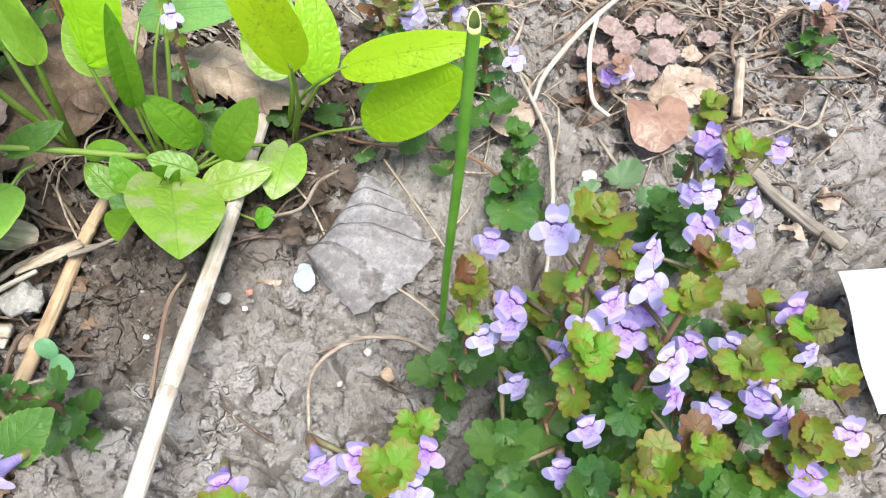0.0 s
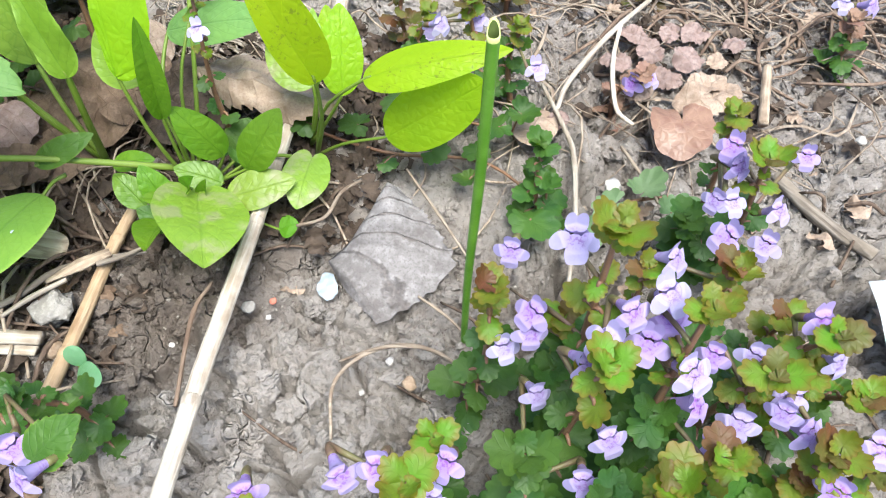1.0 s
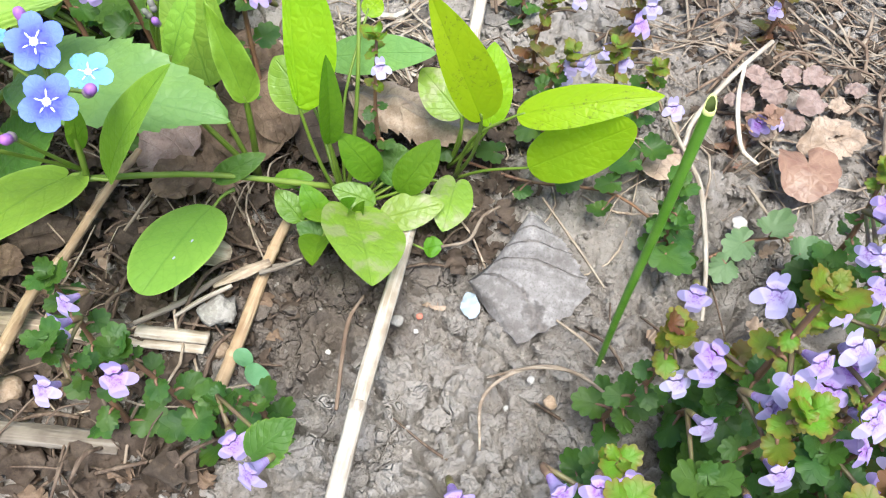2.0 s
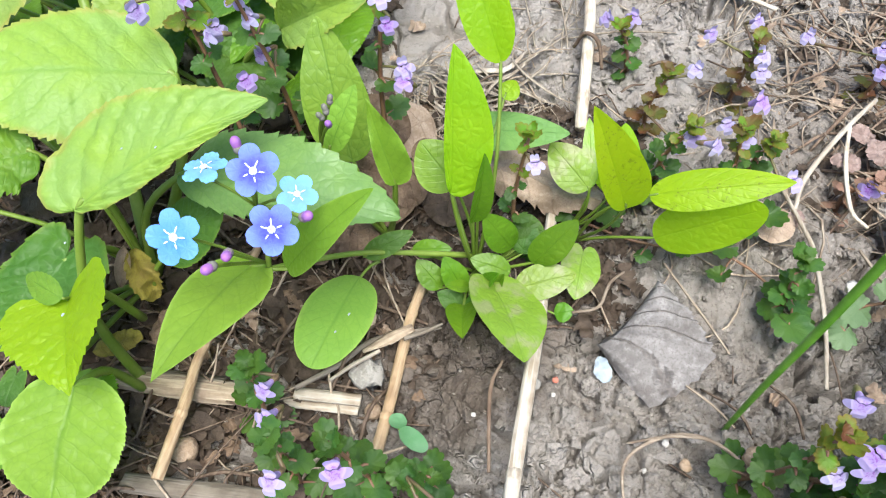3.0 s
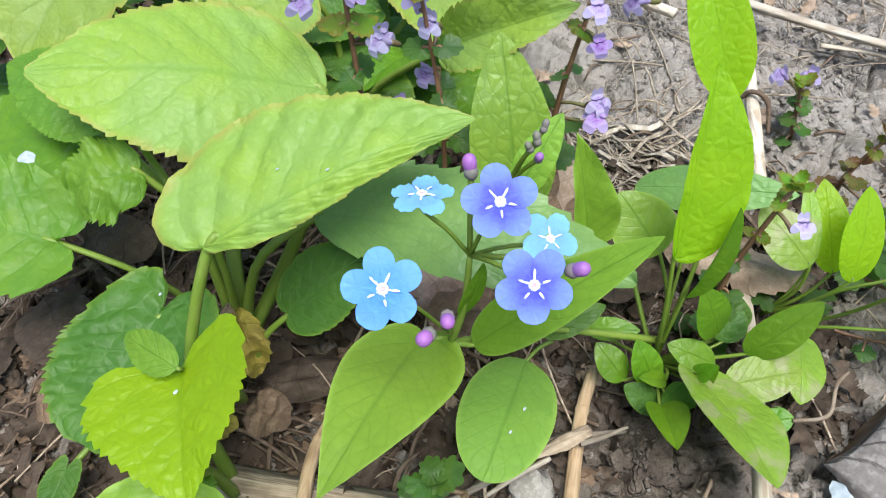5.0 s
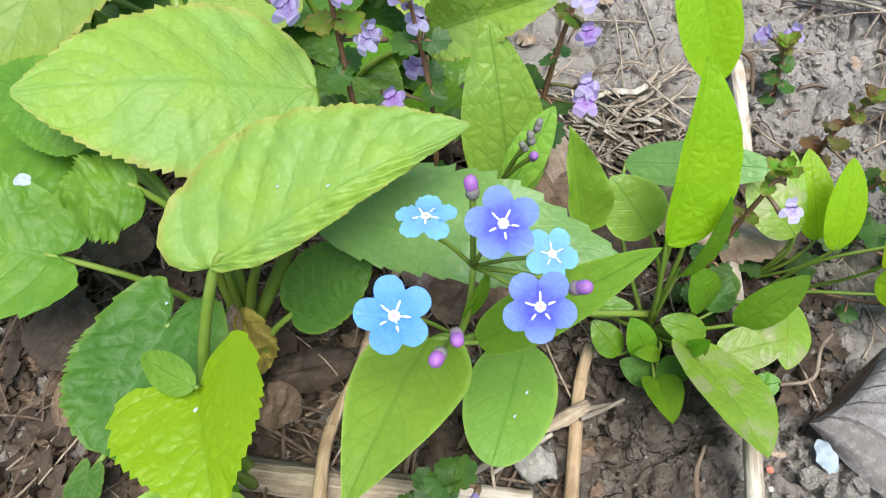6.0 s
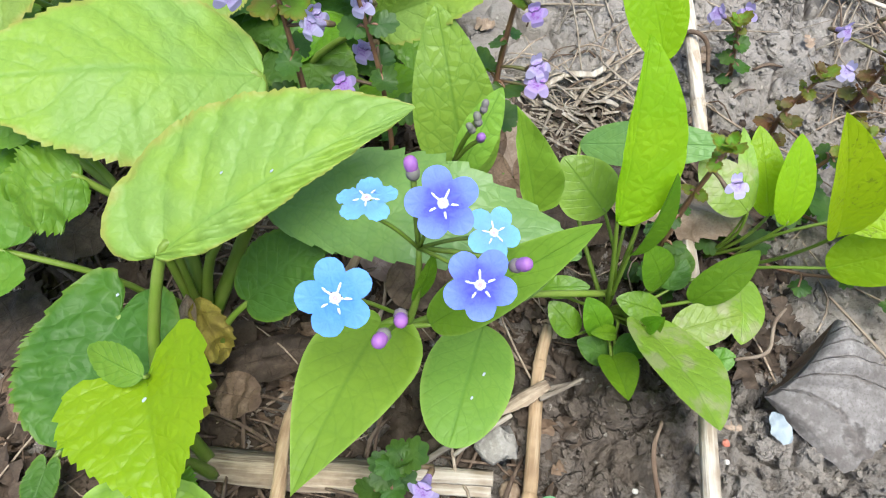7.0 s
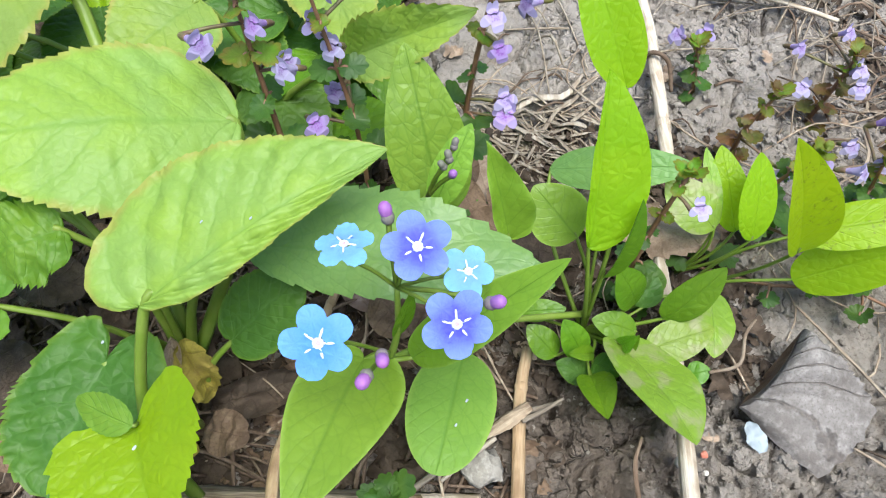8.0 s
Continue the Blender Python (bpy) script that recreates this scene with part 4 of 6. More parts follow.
# flowering stem that leans out over the litter
NODE = Vector((-0.1202, 0.1451, 0.0560))
FORK = Vector((-0.1169, 0.1493, 0.0820))
v, f = tube([ROOT + Vector((0, 0, 0.012)), Vector((-0.0959, 0.1659, 0.0340)), Vector((-0.1097, 0.1553, 0.0460)), NODE], [0.0011, 0.0009, 0.0009, 0.0009], 16, 7)
part("stem", mesh_of("stem", v, f, STALK), rosette)
v, f = tube([NODE, Vector((-0.1176, 0.1466, 0.0680)), FORK], [0.0009, 0.0008, 0.0006], 10, 7)
part("stem", mesh_of("stem", v, f, STALK), rosette)
leaf(rosette, NODE + Vector((-0.006, 0, 0)), (-0.1369, 0.1048, 0.0674), 0.0262, (-0.1, -0.25, 1), STEMLEAF, NODE, 0.0010, a=0.40, b=1.08, lobe=0.12, fold=0.12, quilt=0.020, arch=0.06, side=(1.0, 0.84), label="pointed light green leaf on the flowering stem")
leaf(rosette, NODE + Vector((0.005, 0.001, -0.001)), (-0.0840, 0.1486, 0.0943), 0.0120, (-0.3, -0.6, 0.8), STEMLEAF, NODE, 0.0009, a=0.5, b=0.8, quilt=0.015, fold=0.25)
leaf(rosette, (-0.1028, 0.1630, 0.0218), (-0.1102, 0.1268, 0.0289), 0.0232, (0, -0.25, 1), SMOOTH, (-0.0966, 0.1686, 0.0240), 0.0008, a=0.48, b=0.5, quilt=0.008, arch=0.05, label="smooth oval light green leaf")
leaf(rosette, (-0.1002, 0.1653, 0.0320), (-0.0847, 0.1736, 0.0360), 0.0075, (0, -0.6, 0.8), DEEP, (-0.0994, 0.1658, 0.0320), 0.0008, **OVAL)
leaf(rosette, (-0.1180, 0.1462, 0.0660), (-0.1143, 0.1494, 0.0800), 0.0050, (0.6, -0.6, 0.4), GREEN, (-0.1181, 0.1462, 0.0660), 0.0005, **OVAL)
blue_flower(rosette, (-0.1290, 0.1320, 0.0930), (0.05, -0.62, 0.78), "sky", 0.0072, 0.25, NODE + Vector((0, 0, 0.004)))
blue_flower(rosette, (-0.1255, 0.1495, 0.0970), (-0.05, 0.25, 0.97), "light", 0.0062, 0.5, FORK)
blue_flower(rosette, (-0.1120, 0.1480, 0.0990), (0.1, -0.55, 0.8), "violet", 0.0068, 0.1, FORK)
blue_flower(rosette, (-0.1030, 0.1470, 0.0920), (0.25, -0.35, 0.9), "light", 0.0056, 0.3, FORK)
blue_flower(rosette, (-0.1050, 0.1345, 0.0955), (0.1, -0.6, 0.78), "violet", 0.0066, 0.6, FORK)
bud(rosette, (-0.1180, 0.1550, 0.1000), (-0.2, 0.4, 0.9), FORK)
bud(rosette, (-0.1215, 0.1275, 0.0870), (-0.2, -0.7, 0.5), NODE + Vector((0, 0, 0.004)), 1.05)
bud(rosette, (-0.1185, 0.1320, 0.0860), (0.1, -0.6, 0.4), NODE + Vector((0, 0, 0.004)), 1.0)
bud(rosette, (-0.0980, 0.1390, 0.0950), (0.6, -0.2, 0.6), FORK, 1.0)

# ---------------------------------------------------------------- second rosette beside it
ROOT2 = Vector((-0.0315, 0.1950, 0.003))
ROOT2B = Vector((-0.0340, 0.2000, 0.003))
second = thing("blue_eyed_mary", ROOT2, "leafy lime-green perennial beside a curled dead leaf", "plant", "broad-leaved plants")
leaf(second, (-0.0208, 0.2016, 0.0246), (-0.0259, 0.2218, 0.0410), 0.0115, (0, -0.7, 0.7), LIME, ROOT2B, 0.0009, **OVAL)
leaf(second, (-0.0199, 0.1757, 0.0532), (-0.0329, 0.1813, 0.0902), 0.0150, (0.1, -0.75, 0.65), SPECKED, ROOT2, 0.0008, a=0.48, b=0.85, fold=0.35, side=(0.7, 1.2), label="upright lime-green leaf folded along its midrib")
leaf(second, (-0.0278, 0.2014, 0.0280), (-0.0301, 0.2218, 0.0400), 0.0060, (0.1, -0.6, 0.8), SPOTTED, ROOT2B, 0.0006, **OVAL)
leaf(second, (-0.0108, 0.1893, 0.0420), (0.0300, 0.1900, 0.0520), 0.0135, (0, -0.35, 1), SPECKED, ROOT2, 0.0008, a=0.45, b=0.8, fold=-0.15, quilt=0.018, label="lime-green leaf with brown-specked edge")
leaf(second, (-0.0060, 0.1865, 0.0215), (0.0230, 0.1840, 0.0460), 0.0185, (-0.1, -0.75, 0.65), LIME, ROOT2, 0.0008, a=0.42, b=0.55, quilt=0.018, arch=-0.02)
leaf(second, (-0.0286, 0.1995, 0.0291), (-0.0427, 0.2123, 0.0369), 0.0145, (0.1, -0.6, 0.8), SPOTTED, ROOT2B, 0.0008, **OVAL)
leaf(second, (-0.0192, 0.1948, 0.0300), (-0.0192, 0.2120, 0.0494), 0.0130, (0.3, -0.8, 0.5), LIME, ROOT2B, 0.0008, **OVAL)

# ---------------------------------------------------------------- rosette behind the flowers
ROOT3 = Vector((-0.100, 0.190, 0.004))
third = thing("blue_eyed_mary", ROOT3, "upright green leaves with netted veins behind the blue flowers", "plant", "broad-leaved plants")
leaf(third, (-0.1092, 0.1987, 0.0380), (-0.1190, 0.2250, 0.0780), 0.0228, (0.1, -0.85, 0.5), NETTED, ROOT3, 0.0010, a=0.48, b=0.8, quilt=0.025, fold=0.1, label="upright mid-green leaf with netted veins")
leaf(third, (-0.1107, 0.1869, 0.0580), (-0.1015, 0.1985, 0.0760), 0.0095, (-0.2, -0.8, 0.5), NETTED, ROOT3, 0.0009, quilt=0.02, a=0.5, b=0.75, arch=0.03)
leaf(third, (-0.0910, 0.1846, 0.0461), (-0.0980, 0.1948, 0.0739), 0.0138, (0.3, -0.85, 0.4), STEMLEAF, ROOT3, 0.0011, fold=0.6, side=(0.62, 1.25), wave=0.05, quilt=0.06, a=0.45, b=0.95, arch=0.03)
BUDS = Vector((-0.1124, 0.1867, 0.0620))
bud(third, (-0.1060, 0.1820, 0.0770), (0.1, -0.4, 0.8), BUDS, 0.8)
bud(third, (-0.1070, 0.1850, 0.0800), (-0.2, 0.3, 0.9), BUDS, 0.75, True)
bud(third, (-0.1055, 0.1870, 0.0820), (0.2, 0.3, 0.9), BUDS, 0.7, True)
bud(third, (-0.1085, 0.1835, 0.0785), (-0.4, -0.1, 0.9), BUDS, 0.7, True)
v, f = tube([ROOT3, Vector((-0.1183, 0.1907, 0.0450)), BUDS], [0.0011, 0.0009, 0.0007], 9, 6)
part("stem", mesh_of("stem", v, f, STALK), third)

# ---------------------------------------------------------------- toothed-leaved plant
TOOTHED = dict(a=0.45, b=0.85, lobe=0.06, teeth=26, bite=0.06, quilt=0.05)
ROUND = dict(a=0.36, b=0.5, lobe=0.40, teeth=17, bite=0.11, quilt=0.03)
ROOT4 = Vector((-0.185, 0.165, 0.004))
toothed = thing("toothed_leaf_plant", ROOT4, "bushy perennial with broad saw-edged light green leaves", "plant", "broad-leaved plants")
leaf(toothed, (-0.1705, 0.1484, 0.0755), (-0.1200, 0.1797, 0.0887), 0.0460, (0.05, -0.30, 1), PALE, (-0.1730, 0.1240, 0.0020), 0.0017, fold=-0.12, arch=0.08, side=(1.04, 0.27), label="broad saw-edged light green leaf held flat", rows=70, cols=12, stalk_bow=0.0, a=0.32, b=0.85, lobe=(0.20, 0.04), teeth=32, bite=0.035, quilt=0.075)
leaf(toothed, (-0.1600, 0.2010, 0.0740), (-0.2207, 0.1805, 0.0893), 0.0480, (-0.05, -0.3, 1), PALE, ROOT4, 0.0020, fold=-0.15, arch=0.07, label="broad saw-edged pale green leaf held flat", cols=9, **TOOTHED)
leaf(toothed, (-0.2290, 0.2679, 0.0900), (-0.2431, 0.2041, 0.0700), 0.0500, (0.15, -0.45, 0.9), PALE, ROOT4, 0.0020, fold=0.2, arch=0.10, cols=9, a=0.5, b=0.7, teeth=20, bite=0.09, quilt=0.06)
leaf(toothed, (-0.2178, 0.1591, 0.0560), (-0.2546, 0.1582, 0.0600), 0.0360, (0.1, -0.3, 1), FRESH, ROOT4, 0.0010, fold=0.1, arch=0.06, cols=10, a=0.36, b=0.6, lobe=0.28, teeth=15, bite=0.13, quilt=0.05, wave=0.05, label="crinkled saw-edged green leaf held out to the side")
leaf(toothed, (-0.1955, 0.1697, 0.0720), (-0.2102, 0.1634, 0.0700), 0.0210, (0, -0.5, 0.9), FRESH, ROOT4, 0.0012, arch=0.10, a=0.45, b=0.5, lobe=0.15, teeth=16, bite=0.16, quilt=0.05, wave=0.10, crumple=0.10, cols=9)
leaf(toothed, (-0.2173, 0.1910, 0.0600), (-0.2651, 0.1828, 0.0560), 0.0380, (0, -0.2, 1), GREEN, ROOT4, 0.0016, arch=0.05, **TOOTHED)
leaf(toothed, (-0.2086, 0.1869, 0.0720), (-0.2437, 0.1998, 0.0740), 0.0240, (0.1, -0.5, 0.8), FRESH, ROOT4, 0.0012, arch=0.05, **TOOTHED)
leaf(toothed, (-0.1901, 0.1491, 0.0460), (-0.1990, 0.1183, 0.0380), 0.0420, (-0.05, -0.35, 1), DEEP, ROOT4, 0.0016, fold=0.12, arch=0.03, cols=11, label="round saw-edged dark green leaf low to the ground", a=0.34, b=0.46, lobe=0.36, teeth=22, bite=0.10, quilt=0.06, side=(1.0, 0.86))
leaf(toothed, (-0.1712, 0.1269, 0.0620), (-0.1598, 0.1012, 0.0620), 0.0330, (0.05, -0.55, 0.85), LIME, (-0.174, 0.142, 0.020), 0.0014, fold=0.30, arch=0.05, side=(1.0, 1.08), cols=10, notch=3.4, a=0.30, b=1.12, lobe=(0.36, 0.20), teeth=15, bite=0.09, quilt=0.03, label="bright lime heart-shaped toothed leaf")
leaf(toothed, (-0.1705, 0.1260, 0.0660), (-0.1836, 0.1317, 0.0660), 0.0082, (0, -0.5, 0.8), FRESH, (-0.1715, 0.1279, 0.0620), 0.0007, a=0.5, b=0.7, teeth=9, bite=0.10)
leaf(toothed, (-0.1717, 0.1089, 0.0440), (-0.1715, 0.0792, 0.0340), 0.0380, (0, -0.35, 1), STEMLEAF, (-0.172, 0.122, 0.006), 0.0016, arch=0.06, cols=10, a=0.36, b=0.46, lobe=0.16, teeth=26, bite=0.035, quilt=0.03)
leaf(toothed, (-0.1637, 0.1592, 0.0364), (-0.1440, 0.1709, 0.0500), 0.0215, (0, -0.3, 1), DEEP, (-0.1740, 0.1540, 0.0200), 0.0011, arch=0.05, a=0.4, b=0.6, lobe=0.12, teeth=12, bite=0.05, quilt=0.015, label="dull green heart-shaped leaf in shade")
leaf(toothed, (-0.1581, 0.1762, 0.0560), (-0.0827, 0.1597, 0.0648), 0.0330, (0, -0.35, 1), DULLPALE, ROOT4, 0.0016, arch=0.08, fold=-0.1, side=(1.08, 0.62), cols=8, a=0.5, b=0.75, teeth=14, bite=0.14, quilt=0.03, wave=0.05, label="large wavy-edged green leaf under the blue flowers")
leaf(toothed, (-0.1986, 0.0930, 0.0300), (-0.2229, 0.0990, 0.0200), 0.0200, (0, -0.3, 1), GREEN, ROOT4, 0.0010, **ROUND)
leaf(toothed, (-0.2125, 0.1188, 0.0160), (-0.2133, 0.1090, 0.0140), 0.0100, (0, -0.3, 1), DEEP, ROOT4, 0.0010, **ROUND)
leaf(toothed, (-0.1799, 0.1106, 0.0300), (-0.1697, 0.1070, 0.0260), 0.0220, (0, -0.3, 1), GREEN, ROOT4, 0.0010, **ROUND)

# ---------------------------------------------------------------- clump further back
ROOT5 = Vector((-0.175, 0.250, 0.004))
back = thing("toothed_leaf_plant", ROOT5, "dense clump of saw-edged green leaves at the back of the bed", "plant", "broad-leaved plants")
leaf(back, (-0.1378, 0.2357, 0.0620), (-0.0999, 0.2289, 0.0850), 0.0210, (-0.2, -0.75, 0.6), PALE, ROOT5, 0.0013, fold=0.55, arch=0.06, a=0.5, b=0.85, teeth=17, bite=0.14, quilt=0.08, wave=0.04)
leaf(back, (-0.1804, 0.2522, 0.0700), (-0.2008, 0.2259, 0.0660), 0.0330, (-0.1, -0.6, 0.8), PALE, ROOT5, 0.0013, fold=0.1, arch=0.06, **TOOTHED)
leaf(back, (-0.1614, 0.3133, 0.0600), (-0.1327, 0.2433, 0.0550), 0.0360, (0.1, -0.6, 0.8), PALE, ROOT5, 0.0013, fold=-0.1, arch=0.06, **TOOTHED)
leaf(back, (-0.2055, 0.2613, 0.0750), (-0.2247, 0.2450, 0.0850), 0.0240, (0, -0.7, 0.7), LIME, ROOT5, 0.0013, fold=0.2, arch=0.05, **TOOTHED)
leaf(back, (-0.2253, 0.2659, 0.0750), (-0.2409, 0.2512, 0.0850), 0.0250, (0, -0.6, 0.7), LIME, ROOT5, 0.0013, fold=0.2, arch=0.05, quilt=0.04, a=0.5, b=0.7, teeth=14, bite=0.09)
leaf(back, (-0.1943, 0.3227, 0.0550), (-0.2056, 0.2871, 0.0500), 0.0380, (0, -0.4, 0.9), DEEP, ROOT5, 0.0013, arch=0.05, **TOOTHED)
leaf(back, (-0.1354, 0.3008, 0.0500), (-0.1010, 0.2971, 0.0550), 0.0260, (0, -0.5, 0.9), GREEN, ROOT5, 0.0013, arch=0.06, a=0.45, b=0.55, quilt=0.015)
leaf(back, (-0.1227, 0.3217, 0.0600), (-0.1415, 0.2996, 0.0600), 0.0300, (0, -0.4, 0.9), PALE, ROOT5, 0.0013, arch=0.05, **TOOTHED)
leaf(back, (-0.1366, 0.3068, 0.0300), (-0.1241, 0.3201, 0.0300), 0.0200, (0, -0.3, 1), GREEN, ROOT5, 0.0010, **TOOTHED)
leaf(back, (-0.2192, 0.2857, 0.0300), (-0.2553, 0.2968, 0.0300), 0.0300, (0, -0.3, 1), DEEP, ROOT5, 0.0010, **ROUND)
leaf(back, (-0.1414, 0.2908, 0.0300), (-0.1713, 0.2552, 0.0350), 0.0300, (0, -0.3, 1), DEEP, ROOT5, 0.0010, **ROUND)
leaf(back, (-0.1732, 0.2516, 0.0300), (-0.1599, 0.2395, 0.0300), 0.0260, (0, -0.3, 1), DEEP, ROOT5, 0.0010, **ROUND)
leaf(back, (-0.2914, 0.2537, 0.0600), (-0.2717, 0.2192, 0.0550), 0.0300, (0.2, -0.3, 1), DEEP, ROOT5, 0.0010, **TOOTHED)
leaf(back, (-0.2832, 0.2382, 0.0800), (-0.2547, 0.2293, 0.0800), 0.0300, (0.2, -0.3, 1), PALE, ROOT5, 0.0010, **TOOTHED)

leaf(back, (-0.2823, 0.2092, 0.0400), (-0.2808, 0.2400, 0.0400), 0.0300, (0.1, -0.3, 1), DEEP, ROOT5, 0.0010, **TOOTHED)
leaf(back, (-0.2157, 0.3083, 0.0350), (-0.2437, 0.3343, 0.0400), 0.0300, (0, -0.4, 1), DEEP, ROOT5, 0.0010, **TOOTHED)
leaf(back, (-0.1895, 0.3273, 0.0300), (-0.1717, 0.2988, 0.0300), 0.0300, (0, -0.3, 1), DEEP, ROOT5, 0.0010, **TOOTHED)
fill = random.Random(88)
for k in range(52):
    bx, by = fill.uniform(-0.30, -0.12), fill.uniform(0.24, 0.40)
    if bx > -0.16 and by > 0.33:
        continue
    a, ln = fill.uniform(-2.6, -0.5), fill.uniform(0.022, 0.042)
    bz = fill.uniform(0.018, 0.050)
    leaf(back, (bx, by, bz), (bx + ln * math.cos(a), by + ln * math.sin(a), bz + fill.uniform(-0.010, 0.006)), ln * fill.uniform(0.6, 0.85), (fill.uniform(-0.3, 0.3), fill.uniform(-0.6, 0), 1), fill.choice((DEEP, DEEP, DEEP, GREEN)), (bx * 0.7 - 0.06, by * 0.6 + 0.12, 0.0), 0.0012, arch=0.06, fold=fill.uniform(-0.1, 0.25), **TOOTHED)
# ---------------------------------------------------------------- ground ivy behind the clump
ground_ivy((-0.1564, 0.2149, 0.1080), ((-0.1626, 0.2023, 0.0980), (-0.1525, 0.2122, 0.0950), (-0.1471, 0.2079, 0.0850), (-0.1472, 0.2127, 0.0830)), 5, 0.014, 301, face=(0.15, 0.55), base=(-0.150, 0.205), top_kind="top")
ground_ivy((-0.1397, 0.2129, 0.1150), ((-0.1341, 0.2179, 0.1020), (-0.1393, 0.2166, 0.0920), (-0.1354, 0.2139, 0.0870), (-0.1428, 0.2098, 0.0640), (-0.1374, 0.2160, 0.0700)), 6, 0.012, 302, face=(0.15, 0.55), base=(-0.133, 0.213), top_kind="top")
ground_ivy((-0.0948, 0.2287, 0.1020), ((-0.0962, 0.2208, 0.0900), (-0.0875, 0.2282, 0.0880), (-0.0945, 0.2180, 0.0820), (-0.0919, 0.2197, 0.0630), (-0.0915, 0.2169, 0.0600)), 5, 0.012, 303, face=(0.15, 0.55), base=(-0.103, 0.215), top_kind="top")
# single shoot beside the curled leaf
ground_ivy((-0.0491, 0.1877, 0.0720), ((-0.0470, 0.1800, 0.0670),), 4, 0.009, 304, base=(-0.052, 0.190), bloom=0.0060, label="small ground ivy shoot with one lavender flower and bronze tip")
# ---------------------------------------------------------------- ground ivy patch
ground_ivy((0.0246, 0.1077, 0.0720), ((0.0281, 0.1149, 0.0720), (0.0272, 0.1033, 0.0560)), 6, 0.0099, 1)
ground_ivy((0.0422, 0.1029, 0.0980), ((0.0375, 0.1079, 0.0870), (0.0324, 0.1056, 0.0660), (0.0321, 0.1037, 0.0620)), 7, 0.0099, 2)
ground_ivy((0.0425, 0.0888, 0.0820), ((0.0407, 0.0942, 0.0700), (0.0435, 0.0959, 0.0750), (0.0471, 0.0996, 0.0780), (0.0459, 0.0865, 0.0550)), 6, 0.0108, 3)
ground_ivy((0.0576, 0.0970, 0.0850), ((0.0528, 0.1022, 0.0800), (0.0547, 0.1016, 0.0730), (0.0513, 0.0983, 0.0700), (0.0572, 0.0927, 0.0710)), 7, 0.0099, 4)
ground_ivy((0.0688, 0.1136, 0.0700), ((0.0592, 0.1183, 0.0650), (0.0724, 0.1279, 0.0590), (0.0838, 0.1321, 0.0500)), 6, 0.0099, 5)
ground_ivy((0.0824, 0.1446, 0.0640), ((0.0772, 0.1511, 0.0600), (0.0781, 0.1473, 0.0580), (0.0881, 0.1412, 0.0500), (0.1008, 0.1612, 0.0450)), 6, 0.0099, 6)
ground_ivy((0.0796, 0.1613, 0.0600), ((0.0730, 0.1399, 0.0550), (0.0764, 0.1395, 0.0550)), 6, 0.0090, 7)
ground_ivy((0.0875, 0.1047, 0.0620), ((0.0873, 0.1097, 0.0580), (0.0920, 0.1048, 0.0500)), 6, 0.0099, 8)
ground_ivy((0.0728, 0.0949, 0.0660), ((0.0726, 0.1008, 0.0600), (0.0645, 0.1001, 0.0620), (0.0789, 0.0956, 0.0560)), 6, 0.0099, 9)
ground_ivy((0.0831, 0.0838, 0.0600), ((0.0758, 0.0909, 0.0590), (0.0805, 0.0887, 0.0560), (0.0859, 0.0802, 0.0500)), 6, 0.0099, 10)
ground_ivy((0.0631, 0.0809, 0.0640), ((0.0609, 0.0921, 0.0580), (0.0656, 0.0859, 0.0550), (0.0695, 0.0904, 0.0550)), 6, 0.0108, 11)
ground_ivy((0.0309, 0.0819, 0.0600), ((0.0337, 0.0957, 0.0520), (0.0417, 0.0803, 0.0500)), 6, 0.0126, 12, top_kind="green")
ground_ivy((0.0149, 0.0849, 0.0580), ((0.0174, 0.0811, 0.0560),), 5, 0.0090, 13)
ground_ivy((0.0126, 0.0715, 0.0780), ((0.0025, 0.0731, 0.0740), (0.0086, 0.0734, 0.0780), (0.0154, 0.0728, 0.0640)), 6, 0.0099, 14)
ground_ivy((-0.0144, 0.0691, 0.0620), ((-0.0158, 0.0734, 0.0600),), 5, 0.0099, 15)
ground_ivy((0.0529, 0.0753, 0.0700), (), 6, 0.0126, 16)
ground_ivy((0.0645, 0.0725, 0.0660), (), 6, 0.0117, 17, top_kind="green")
ground_ivy((0.0453, 0.0762, 0.0550), (), 6, 0.0117, 18, top_kind="green")
ground_ivy((0.0546, 0.0915, 0.0550), (), 5, 0.0117, 19, top_kind="green")
ground_ivy((0.0373, 0.1019, 0.0500), (), 5, 0.0108, 20, top_kind="green")
ground_ivy((0.0874, 0.1171, 0.0450), (), 5, 0.0108, 21)
ground_ivy((0.0822, 0.0832, 0.0450), (), 5, 0.0108, 22)
ground_ivy((0.0736, 0.1502, 0.0350), (), 5, 0.0108, 23, top_kind="green")
ground_ivy((0.0988, 0.1001, 0.0450), (), 5, 0.0099, 24)
ground_ivy((0.0387, 0.1078, 0.0600), (), 5, 0.0099, 25)
ground_ivy((0.0551, 0.1182, 0.0620), (), 5, 0.0090, 26)
ground_ivy((0.0613, 0.1059, 0.0580), (), 5, 0.0099, 27, top_kind="green")
ground_ivy((0.0743, 0.0929, 0.0500), (), 5, 0.0099, 28)
ground_ivy((0.0879, 0.1044, 0.0480), (), 5, 0.0099, 29)
ground_ivy((0.0942, 0.0843, 0.0500), ((0.0943, 0.0877, 0.0520),), 5, 0.0099, 30)
